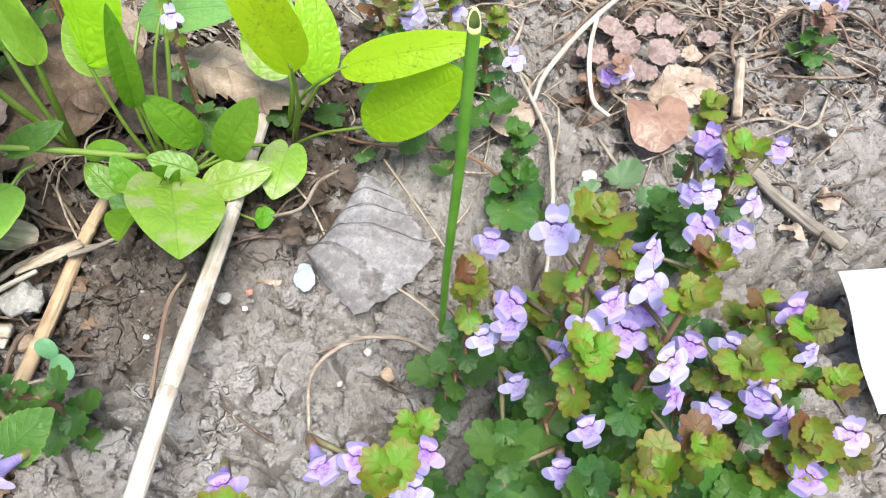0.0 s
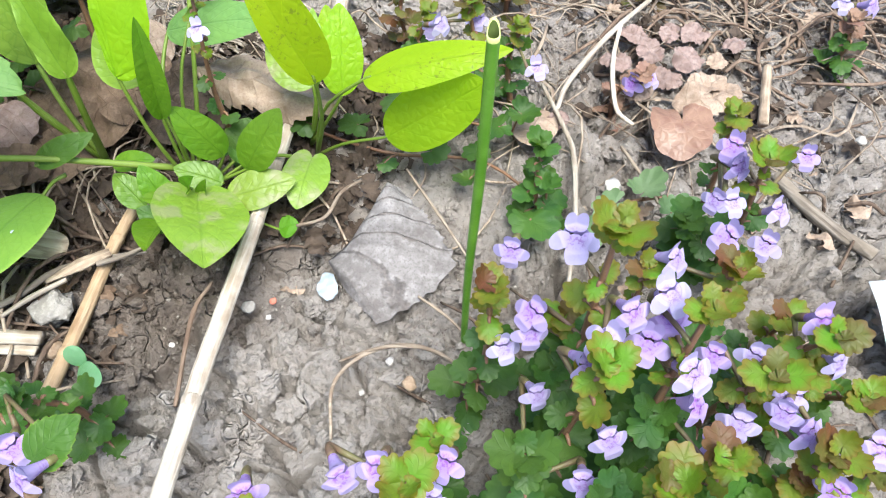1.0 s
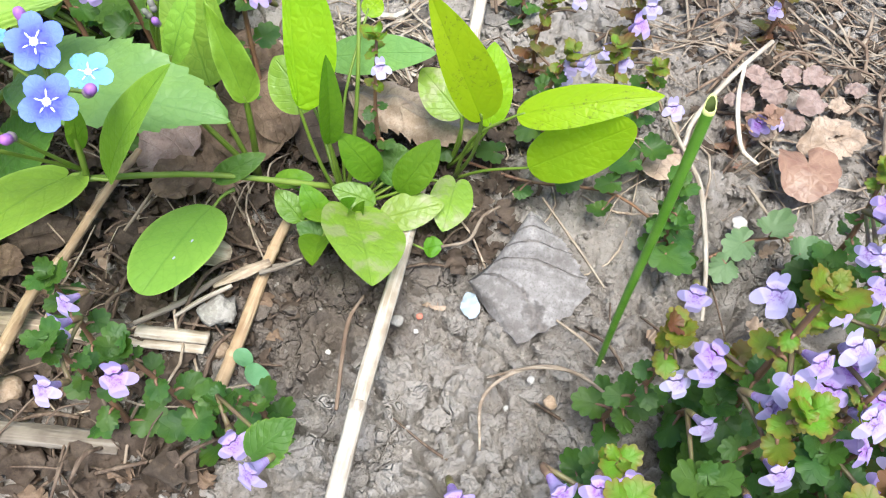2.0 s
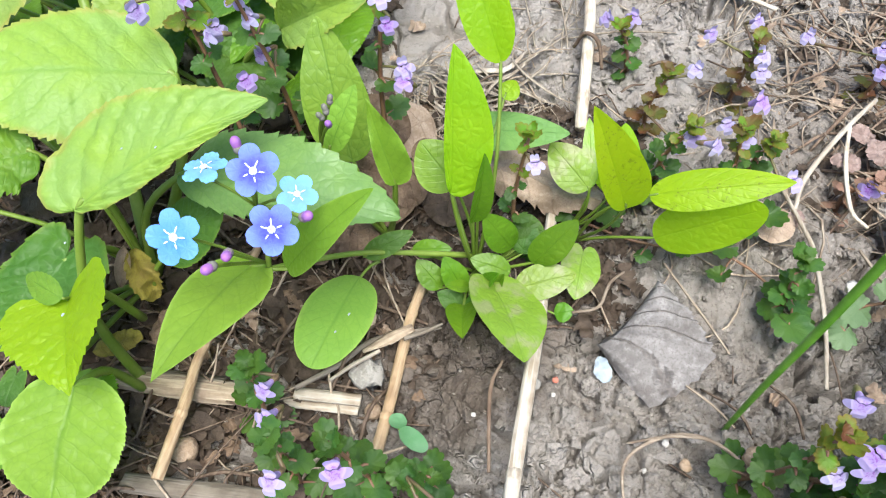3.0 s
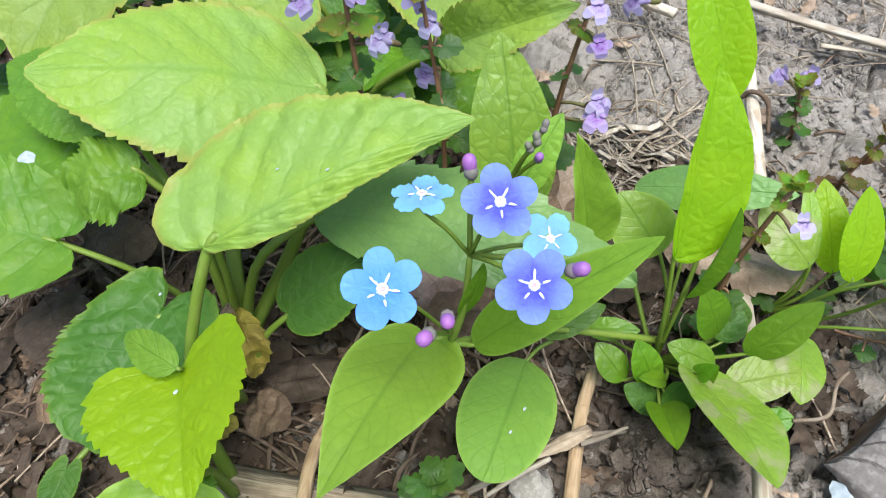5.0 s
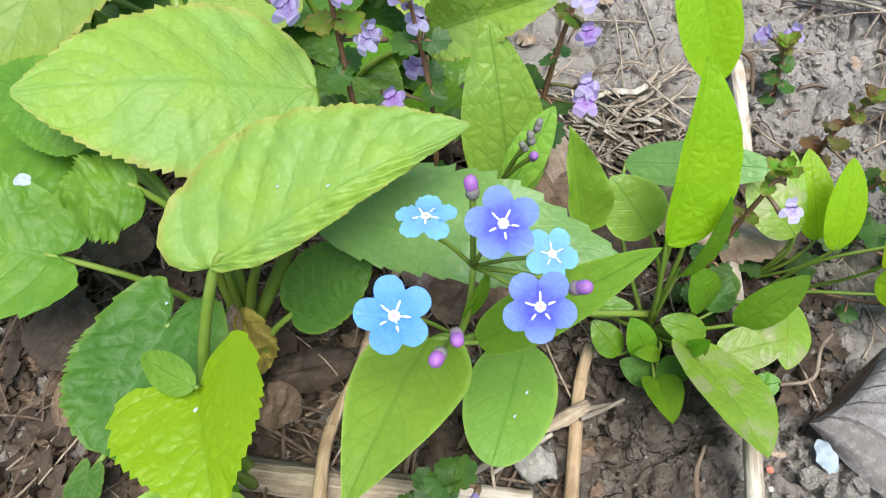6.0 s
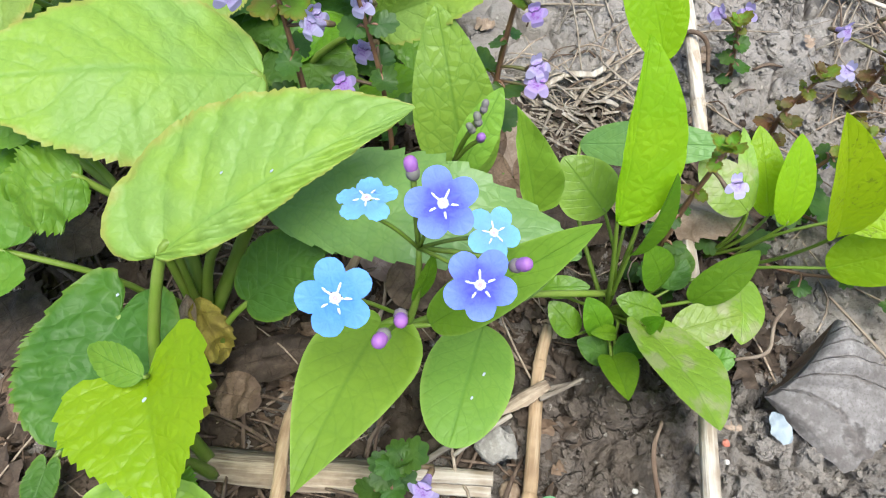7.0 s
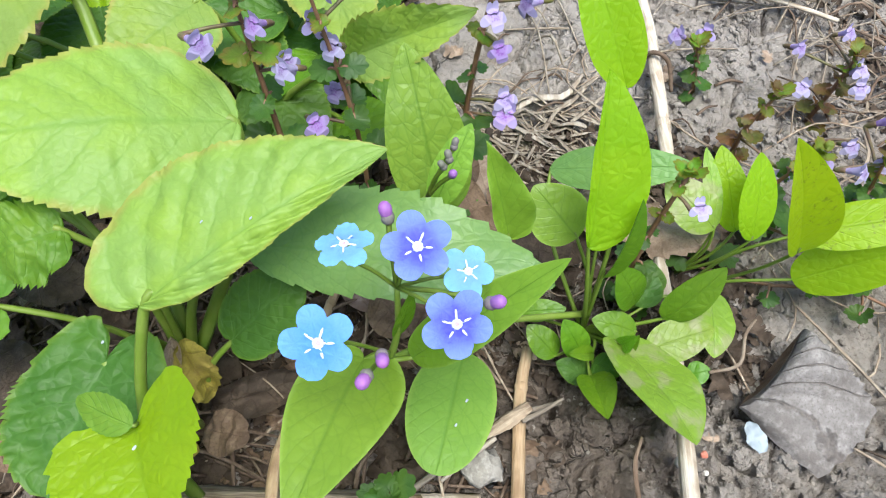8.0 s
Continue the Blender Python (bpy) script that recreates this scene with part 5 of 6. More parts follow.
# shoots at the near edge
ground_ivy((-0.1188, 0.1161, 0.0560), ((-0.1141, 0.1113, 0.0520),), 4, 0.0108, 31, top_kind="green")
ground_ivy((-0.1050, 0.0954, 0.0660), ((-0.1082, 0.1013, 0.0600), (-0.1028, 0.0864, 0.0620)), 5, 0.0108, 32, top_kind="green")
ground_ivy((-0.0911, 0.0970, 0.0620), ((-0.0877, 0.0898, 0.0640),), 4, 0.0108, 33, top_kind="green")
low_ivy = ground_ivy((-0.0734, 0.0944, 0.0450), ((-0.0577, 0.0757, 0.0550), (-0.0648, 0.0826, 0.0500)), 5, 0.0100, 34, top_kind="green")
leaf(low_ivy, (-0.0600, 0.0801, 0.0500), (-0.0512, 0.0877, 0.0540), 0.0100, (0, -0.4, 1), DEEP, None, a=0.45, b=0.95, lobe=0.1, teeth=8, bite=0.12, quilt=0.03)
# thin shoots on the open soil
ground_ivy((0.0337, 0.2214, 0.0350), ((0.0380, 0.2077, 0.0300),), 6, 0.0090, 41)
ground_ivy((0.0388, 0.1781, 0.0300), (), 5, 0.0099, 42, top_kind="green")
ground_ivy((0.0055, 0.2215, 0.0400), ((0.0062, 0.2212, 0.0350), (0.0169, 0.2265, 0.0350)), 5, 0.0090, 43)
ground_ivy((0.0178, 0.2131, 0.0500), ((0.0095, 0.2077, 0.0460), (0.0205, 0.2151, 0.0420), (0.0255, 0.2285, 0.0450)), 5, 0.0090, 44)
ground_ivy((-0.0018, 0.2461, 0.0400), ((0.0079, 0.2511, 0.0360), (0.0037, 0.2299, 0.0200)), 5, 0.0090, 45, low_kind="bronze")
ground_ivy((-0.0179, 0.2829, 0.0280), ((-0.0229, 0.2908, 0.0240), (-0.0124, 0.2916, 0.0240)), 5, 0.008, 46)
ground_ivy((0.0322, 0.2691, 0.0350), ((0.0163, 0.2767, 0.0300), (0.0323, 0.2797, 0.0340), (0.0338, 0.2657, 0.0300), (0.0342, 0.2610, 0.0260)), 5, 0.009, 47, low_kind="bronze")
ground_ivy((0.0811, 0.2761, 0.0350), ((0.0546, 0.2835, 0.0240), (0.0786, 0.2731, 0.0280), (0.0792, 0.2675, 0.0220), (0.0834, 0.2845, 0.0320)), 5, 0.0090, 48, low_kind="bronze")
ground_ivy((0.0732, 0.2192, 0.0180), ((0.0703, 0.2183, 0.0140), (0.0763, 0.2204, 0.0140)), 4, 0.0090, 49, top_kind="copper", low_kind="copper")
ground_ivy((0.1426, 0.2405, 0.0220), ((0.1423, 0.2501, 0.0200), (0.1512, 0.2493, 0.0200)), 5, 0.009, 50, top_kind="copper")

# creeping shoot with small round leaves
runner_rng = random.Random(5)
for seed, stem, spots in ((61, ((-0.0386, 0.2067, 0.0040), (-0.0079, 0.1955, 0.0040), (0.0223, 0.1915, 0.0050), (0.0416, 0.1736, 0.0060)), (((-0.0083, 0.1879, 0.0080), 0.006), ((0.0063, 0.1921, 0.0090), 0.008), ((0.0215, 0.1921, 0.0100), 0.008), ((0.0185, 0.1819, 0.0080), 0.007), ((-0.0180, 0.2024, 0.0100), 0.009), ((-0.0341, 0.2010, 0.0120), 0.010), ((0.0360, 0.1612, 0.0160), 0.012), ((0.0411, 0.1743, 0.0140), 0.010))),
                          (62, ((-0.0076, 0.2198, 0.0060), (0.0107, 0.2100, 0.0060), (0.0317, 0.2034, 0.0060)), (((-0.0062, 0.2147, 0.0100), 0.009), ((0.0045, 0.2133, 0.0120), 0.010), ((0.0272, 0.1999, 0.0120), 0.010), ((0.0124, 0.2021, 0.0120), 0.009), ((0.0343, 0.2039, 0.0140), 0.009))),
                          (63, ((0.0516, 0.1678, 0.0060), (0.0641, 0.1750, 0.0060), (0.0782, 0.1780, 0.0060)), (((0.0611, 0.1716, 0.0100), 0.010), ((0.0704, 0.1768, 0.0100), 0.010), ((0.0554, 0.1634, 0.0100), 0.009), ((0.0766, 0.1674, 0.0120), 0.010)))):
    runner = thing("ground_ivy", stem[0], "creeping ground ivy runner with small round leaves", "plant", "ground ivy shoots")
    v, f = tube(stem, [0.0006, 0.0006, 0.0005], 14, 5)
    part("stem", mesh_of("stem", v, f, IVY_STEM), runner)
    for at, sz in spots:
        ivy_leaf(runner, at, (runner_rng.uniform(-1, 1), runner_rng.uniform(-1, 0.4), 0), sz, "dull" if seed == 63 else "green", runner_rng)
        foot = min((Vector(q) for q in smooth_line(stem, 20)), key=lambda q: (q - Vector(at)).length)
        v, f = tube([foot, foot.lerp(Vector(at), 0.5) + Vector((0, 0, 0.001)), at], [0.0004, 0.0004, 0.0003], 5, 5)
        part("leaf_stalk", mesh_of("leaf_stalk", v, f, IVY_STEM), runner)

# ---------------------------------------------------------------- cut stalk
stalk_foot, stalk_top = Vector((0.0180, 0.1300, -0.004)), Vector((0.0240, 0.1340, 0.1030))
stalk = thing("cut_stalk", stalk_foot, "tall hollow green stalk cut off at the top", "plant stalk")
v, f = tube([stalk_foot, stalk_foot.lerp(stalk_top, 0.35) + Vector((-0.0005, 0, 0)), stalk_foot.lerp(stalk_top, 0.7), stalk_top], [0.0008, 0.0010, 0.00112, 0.00112], 18, 14)
part("stem", mesh_of("stem", v, f[:-1], TALL), stalk)
hole = [(0.00112 * math.cos(a) * q, 0.00112 * math.sin(a) * q, z) for q, z in ((1.0, 0.0), (1.0, 0.0010), (0.82, 0.0010), (0.78, -0.006)) for a in np.linspace(0, 2 * math.pi, 14, endpoint=False)]
hole = [(x, y, z + (0.0026 * max(0, y / 0.00112) if i >= 14 and i < 42 else 0)) for i, (x, y, z) in enumerate(hole)]
hf = [(i * 14 + k, i * 14 + (k + 1) % 14, (i + 1) * 14 + (k + 1) % 14, (i + 1) * 14 + k) for i in range(3) for k in range(14)]
inner, hf = hf[28:], hf[:28]
part("cut_rim", mesh_of("cut_rim", hole, hf, CUT), stalk, Matrix.Translation(stalk_top), "pale ragged cut end")
part("hollow_wall", mesh_of("hollow_wall", hole, inner, HOLLOW), stalk, Matrix.Translation(stalk_top))
part("hollow", mesh_of("hollow", [(0.0009 * math.cos(a), 0.0009 * math.sin(a), -0.0020) for a in np.linspace(0, 2 * math.pi, 14, endpoint=False)], [tuple(range(14))], HOLLOW), stalk, Matrix.Translation(stalk_top))

# ---------------------------------------------------------------- reeds, sticks and boards
def rod(name, pts, radii, mat, label, category="stick", group="", n=24, sides=9, flat=1.0, rough=0.03, ridge=0.06, seed=1, nodes=0):
    """A stick along pts, its own y axis along it; nodes: the swollen rings of a reed."""
    v, f = tube(pts, radii, n, sides, flat, rough, random.Random(seed + int(1e5 * radii[0])), ridge)
    c = Vector(np.mean(np.array(v), 0))
    m = axes(c, Vector(pts[-1]) - Vector(pts[0]), (0, 0, 1))
    inv = m.inverted()
    ob = tagged(part(name, mesh_of(name, [tuple(inv @ Vector(q)) for q in v], f, mat), None, m), label, category, group)
    line = smooth_line(pts, 40)
    for k in range(nodes):
        i = int(40 * (k + 0.7) / (nodes + 0.4))
        i = min(max(i, 1), 38)
        r = float(np.interp(i / 39, np.linspace(0, 1, len(radii)), radii))
        d = line[i + 1] - line[i - 1]
        d = d / np.linalg.norm(d) * r
        nv, nf = tube([line[i] - 0.7 * d, line[i] - 0.2 * d, line[i] + 0.2 * d, line[i] + 0.7 * d], [r * 1.0, r * 1.10, r * 1.12, r * 1.0], 8, 12)
        part("reed_node", mesh_of("reed_node", [tuple(inv @ Vector(q)) for q in nv], nf, mat), ob, m)
    return ob


rod("dry_reed", [(-0.0483, 0.0747, 0.0180), (-0.0462, 0.1105, 0.0170), (-0.0426, 0.1524, 0.0150), (-0.0400, 0.2033, 0.0100)], [0.0023, 0.0023, 0.0022, 0.0020], STRAW, "bleached dry reed stem lying on the soil", group="reeds", nodes=2)
rod("dry_reed", [(-0.0916, 0.0957, 0.0060), (-0.0885, 0.1257, 0.0060), (-0.0865, 0.1554, 0.0060), (-0.0835, 0.1707, 0.0070)], [0.0021, 0.0020, 0.0019, 0.0017], REED, "tan dry reed stem lying on the soil", group="reeds", nodes=2)
rod("dry_reed", [(-0.0310, 0.2425, 0.0100), (-0.0308, 0.2526, 0.0110), (-0.0290, 0.3057, 0.0120), (-0.0314, 0.3441, 0.0120), (-0.0401, 0.3822, 0.0100)], [0.0024, 0.0025, 0.0025, 0.0024, 0.0020], STRAW, "bleached dry reed stem standing out of the rosette", group="reeds", nodes=2)
rod("dry_reed", [(-0.0294, 0.3551, 0.0120), (0.0030, 0.3400, 0.0120), (0.0432, 0.3279, 0.0100)], [0.0027, 0.0026, 0.0022], STRAW, "flattened bleached reed on open soil", group="reeds", flat=0.6, rough=0.05, ridge=0.25)
rod("dry_reed", [(0.0044, 0.3360, 0.0060), (0.0275, 0.3329, 0.0060), (0.0518, 0.3191, 0.0060)], [0.0018, 0.0018, 0.0015], STRAW, "flattened bleached reed on open soil", group="reeds", flat=0.6, rough=0.05, ridge=0.25)
rod("wood_piece", [(-0.1849, 0.1246, 0.0080), (-0.1499, 0.1230, 0.0080), (-0.1252, 0.1235, 0.0080)], [0.0040, 0.0045, 0.0040], WOOD, "split weathered wood piece with grain", flat=0.55, rough=0.04, ridge=0.35, sides=11)
rod("wood_piece", [(-0.1208, 0.1258, 0.0060), (-0.0984, 0.1259, 0.0050)], [0.0028, 0.0026], STRAW, "pale split wood piece", flat=0.55, rough=0.04, ridge=0.35, sides=11)
rod("wood_piece", [(-0.1244, 0.1232, 0.0040), (-0.0988, 0.1228, 0.0040)], [0.0018, 0.0018], STRAW, "pale split wood splinter", flat=0.5, ridge=0.3)
rod("wood_piece", [(-0.1687, 0.0917, 0.0060), (-0.1128, 0.0918, 0.0060)], [0.0034, 0.0034], GREYWOOD, "grey split wood piece", flat=0.55, rough=0.04, ridge=0.3, sides=11)
rod("dry_reed", [(-0.1532, 0.0917, 0.0160), (-0.1522, 0.1154, 0.0160), (-0.1537, 0.1340, 0.0130), (-0.1495, 0.1544, 0.0100)], [0.0019, 0.0019, 0.0017, 0.0015], REED, "thin dry reed stem over the wood pieces", group="reeds", nodes=2)
rod("dry_reed", [(-0.1411, 0.1914, 0.0120), (-0.1458, 0.1753, 0.0120), (-0.1501, 0.1451, 0.0120)], [0.0014, 0.0015, 0.0016], REED, "thin dry reed stem over the wood pieces", group="reeds", nodes=2)
rod("wood_piece", [(-0.0998, 0.1412, 0.0100), (-0.0912, 0.1465, 0.0110), (-0.0844, 0.1515, 0.0100)], [0.0008, 0.0025, 0.0018], WOOD, "broken brown wood splinter", flat=0.5, rough=0.05, ridge=0.4, sides=10)
rod("twig", [(-0.1190, 0.1255, 0.0120), (-0.1071, 0.1355, 0.0100), (-0.0962, 0.1459, 0.0100), (-0.0749, 0.1534, 0.0080)], [0.0009, 0.0010, 0.0009, 0.0007], GREYWOOD, "thin grey twig on the soil", group="twigs")
rod("twig", [(-0.0544, 0.1067, 0.0080), (-0.0563, 0.1325, 0.0080), (-0.0532, 0.1434, 0.0080)], [0.0006, 0.0007, 0.0005], TWIG, "thin grey twig on the soil", group="twigs")
rod("twig", [(-0.0138, 0.1000, 0.0060), (-0.0142, 0.1133, 0.0100), (-0.0058, 0.1203, 0.0140), (0.0056, 0.1227, 0.0140), (0.0158, 0.1195, 0.0120), (0.0274, 0.1109, 0.0080)], [0.00043, 0.00056, 0.00062, 0.00062, 0.00056, 0.00043], BINE, "arched dry bindweed stem", group="twigs", n=34)
rod("twig", [(-0.0136, 0.1195, 0.0100), (-0.0013, 0.1211, 0.0160), (0.0114, 0.1213, 0.0140), (0.0231, 0.1145, 0.0100)], [0.00037, 0.00050, 0.00050, 0.00037], BINE, "arched dry bindweed stem", group="twigs", n=30)
rod("twig", [(0.0419, 0.2230, 0.0080), (0.0485, 0.2027, 0.0080), (0.0507, 0.1910, 0.0080), (0.0494, 0.1638, 0.0100), (0.0461, 0.1419, 0.0120)], [0.0006, 0.0008, 0.0009, 0.0008, 0.0006], STRAW, "pale dry grass stem", group="twigs", n=30)
rod("twig", [(0.0461, 0.2113, 0.0080), (0.0514, 0.2257, 0.0080), (0.0659, 0.2461, 0.0100), (0.0815, 0.2644, 0.0100)], [0.0008, 0.0010, 0.0010, 0.0009], STRAW, "pale dry grass stem", group="twigs", n=24)
rod("twig", [(0.0703, 0.2521, 0.0100), (0.0657, 0.2319, 0.0100), (0.0654, 0.2128, 0.0080), (0.0704, 0.2059, 0.0070)], [0.0007, 0.0008, 0.0008, 0.0007], STRAW, "bent pale dry grass stem", group="twigs", n=24)
rod("twig", [(-0.0008, 0.1839, 0.0100), (0.0123, 0.1630, 0.0100), (0.0192, 0.1521, 0.0090)], [0.00043, 0.00050, 0.00037], BINE, "dry straw beside the grey leaf", group="twigs")
rod("twig", [(0.0054, 0.1410, 0.0070), (0.0135, 0.1351, 0.0070), (0.0198, 0.1289, 0.0060)], [0.00043, 0.00043, 0.00037], BINE, "dry straw beside the grey leaf", group="twigs")
rod("twig", [(-0.0315, 0.1620, 0.0100), (-0.0231, 0.1638, 0.0120), (-0.0193, 0.1732, 0.0120), (-0.0143, 0.1792, 0.0100)], [0.00050, 0.00056, 0.00056, 0.00043], BINE, "curved pale root on the soil", group="twigs", n=24)
rod("twig", [(0.0657, 0.1958, 0.0080), (0.0707, 0.1846, 0.0080), (0.0749, 0.1747, 0.0070)], [0.00056, 0.00056, 0.00050], BINE, "dry straw on open soil", group="twigs")
rod("twig", [(-0.0834, 0.3742, 0.0120), (-0.0725, 0.3523, 0.0120), (-0.0550, 0.3414, 0.0120)], [0.0014, 0.0020, 0.0022], STRAW, "bleached dry stem piece", group="twigs")
rod("twig", [(-0.0350, 0.2920, 0.006), (-0.0310, 0.2900, 0.0155), (-0.0255, 0.2850, 0.0155), (-0.0230, 0.2790, 0.006)], [0.0008, 0.0009, 0.0009, 0.0007], TWIG, "dark curled tendril round a reed", group="twigs", n=24)
rod("twig", [(0.1135, 0.1892, 0.0030), (0.1230, 0.1723, 0.0030), (0.1345, 0.1594, 0.0040)], [0.0020, 0.0022, 0.0020], GREYWOOD, "grey stick half buried in soil", group="twigs")
rod("twig", [(0.1120, 0.2079, 0.0060), (0.1185, 0.2340, 0.0060)], [0.0018, 0.0016], WOOD, "short brown stick on open soil", group="twigs")
rod("twig", [(-0.1091, 0.1305, 0.0090), (-0.1023, 0.1361, 0.0100), (-0.0941, 0.1421, 0.0100)], [0.0006, 0.0008, 0.0007], STRAW, "thin grey twig on the soil", group="twigs")
rod("twig", [(-0.0866, 0.1468, 0.0110), (-0.0810, 0.1498, 0.0100), (-0.0744, 0.1538, 0.0100)], [0.0009, 0.0007, 0.0005], GREYWOOD, "split grey twig on soil", group="twigs")

# ---------------------------------------------------------------- dead leaves
def dead_leaf(base, tip, width, mat, label, up=(0, -0.2, 1), name="dead_leaf", **shape):
    base, tip = Vector(base), Vector(tip)
    seed = int(abs(base.x * 8e4 + tip.y * 5e4)) % 997
    v, f, uv = blade((tip - base).length, width, seed=seed, **shape)
    return tagged(part(name, mesh_of(name, v, f, mat, uv), None, axes(base, tip - base, up)), label, "dead leaf", "dead leaves")


# broad leaf folded along its midrib: one half lies open, the other is bent down
LT, LL, LB, LR = (Vector(q) for q in ((-0.0045, 0.1727, 0.0160), (-0.0223, 0.1542, 0.0031), (-0.0057, 0.1334, 0.0032), (0.0155, 0.1522, 0.0030)))
crest = smooth_line([LT, LT.lerp(LL, 0.33).lerp(LB, 0.07) + Vector((0, 0, 0.0012)), LT.lerp(LL, 0.7).lerp(LB, 0.07) + Vector((0, 0, 0.0008)), LL], 97)
hem_line = []
for p, q, bulge in ((LT, LR, 0.0016), (LR, LB, 0.0020), (LB, LL, 0.0012)):
    out = (q - p).cross(Vector((0, 0, 1))).normalized() * -bulge
    hem_line += [p.lerp(q, k / 128) + out * math.sin(math.pi * k / 128) for k in range(128)]
hem_line.append(LL)
hem = [hem_line[int(round(q))] for q in np.interp(np.linspace(0, 1, 97), (0, 0.35, 0.6, 0.8, 0.9, 1), (0, 40, 84, 128, 230, 384))]
pv, puv, pf, fv, fuv = [], [], [], [], []
for i in range(97):
    s = i / 96
    for j in range(25):
        w = j / 24
        q = Vector(crest[i]).lerp(Vector(hem[i]), w)
        body = math.sin(math.pi * s) ** 0.5
        q.z += 0.0028 * body * min(1, 2 * w)
        q.z += body * (0.0068 * math.sin(math.pi * w ** 0.8) * (1 - 0.3 * w) + 0.0010 * abs(math.sin(math.pi * 6 * (s - 0.06 * w))) * min(1, 3 * w) + 0.0010 * math.exp(-(math.sin(math.pi * 6 * (s - 0.06 * w)) / 0.16) ** 2) * min(1, 3 * w))
        q.z += 0.0011 * noise.noise(Vector((q.x * 210, q.y * 210, 3))) * body
        if j == 24:
            q += (q - Vector(crest[i])).normalized() * 0.0009 * (abs(math.sin(47 * math.pi * s)) - 0.5) * body
            q += Vector((0.0012 * noise.noise(q * 700), 0.0016 * noise.noise(q * 600 + Vector((9, 0, 0))), 0.0008 * noise.noise(q * 400))) * body
        pv.append(tuple(q))
        puv.append((0.5 + 0.47 * w, s))
    low = LT.lerp(LL, s)
    for j in range(7):
        w = j / 6
        q = Vector(crest[i]).lerp(low, w)
        q.z += -0.010 * math.sin(math.pi * s) * (1 - (1 - w) ** 2) + 0.0006 * noise.noise(Vector((q.x * 300, q.y * 300, 8)))
        fv.append(tuple(q))
        fuv.append((0.5 - 0.47 * w, s))
pf = [(i * 25 + j, i * 25 + j + 1, i * 25 + j + 26, i * 25 + j + 25) for i in range(96) for j in range(24)]
ff = [(i * 7 + j, i * 7 + j + 7, i * 7 + j + 8, i * 7 + j + 1) for i in range(96) for j in range(6)]
poplar = thing("dead_leaf", LB, "broad grey-brown dead leaf folded along its midrib", "dead leaf", "dead leaves")
part("half_blade", mesh_of("half_blade", pv, pf, POPLAR, puv), poplar)
part("folded_half", mesh_of("folded_half", fv, ff, BROWN, fuv), poplar, Matrix(), "dark brown bent-down half")
dead_leaf((-0.0687, 0.2129, 0.0240), (-0.0233, 0.2028, 0.0170), 0.0280, TAN, "curled pale brown dead leaf under the plants", (0, -0.15, 1), a=0.4, b=0.45, fold=-0.6, crumple=0.26, wave=0.07, arch=0.03, teeth=11, bite=0.22, cols=14, side=(1.15, 0.7))
dead_leaf((-0.0988, 0.2222, 0.0220), (-0.1170, 0.2036, 0.0120), 0.0220, BROWN, "crumpled mauve-brown dead leaf under the plants", (0, -0.5, 0.9), a=0.5, b=0.5, crumple=0.22, cols=10)
dead_leaf((-0.0853, 0.2256, 0.0140), (-0.0646, 0.2014, 0.0080), 0.0240, SHADE_MOULD, "dark brown dead leaf in the shade", (0, -0.4, 0.9), a=0.5, b=0.5, crumple=0.18, cols=9)
dead_leaf((-0.1227, 0.2023, 0.0160), (-0.1382, 0.1835, 0.0100), 0.0220, WITHER, "crumpled mauve-brown dead leaf under the plants", (0, -0.3, 1), a=0.5, b=0.5, crumple=0.22, cols=10)
dead_leaf((-0.1196, 0.2413, 0.0200), (-0.0985, 0.2302, 0.0120), 0.0200, BROWN, "dark brown dead leaf in the shade", (0, -0.4, 0.9), a=0.5, b=0.5, crumple=0.2, cols=9)
dead_leaf((-0.0891, 0.2032, 0.0120), (-0.1209, 0.2097, 0.0140), 0.0300, BROWN, "crumpled brown dead leaf under the plants", (0, -0.4, 1), a=0.5, b=0.6, crumple=0.14, cols=8)
dead_leaf((-0.1323, 0.2190, 0.0100), (-0.1066, 0.1930, 0.0080), 0.0260, BROWN, "flat brown dead leaf under the plants", a=0.5, b=0.6, crumple=0.10, cols=7)
dead_leaf((-0.0783, 0.2202, 0.0120), (-0.0786, 0.1935, 0.0080), 0.0220, SHADE_MOULD, "flat brown dead leaf under the plants", a=0.5, b=0.6, crumple=0.12, cols=7)
dead_leaf((-0.1029, 0.1931, 0.0080), (-0.1238, 0.1833, 0.0080), 0.0200, BROWN, "crumpled brown dead leaf under the plants", a=0.5, b=0.6, crumple=0.16, cols=7)
dead_leaf((-0.0901, 0.2429, 0.0120), (-0.1110, 0.2276, 0.0100), 0.0260, TAN, "tan dead leaf behind the stalks", a=0.5, b=0.6, crumple=0.12, cols=7)
dead_leaf((0.0418, 0.2132, 0.0060), (0.0359, 0.1983, 0.0060), 0.0150, TAN, "pale pinkish dry leaf on the soil", a=0.4, b=0.5, crumple=0.06, arch=0.02)
wither_rng = random.Random(12)
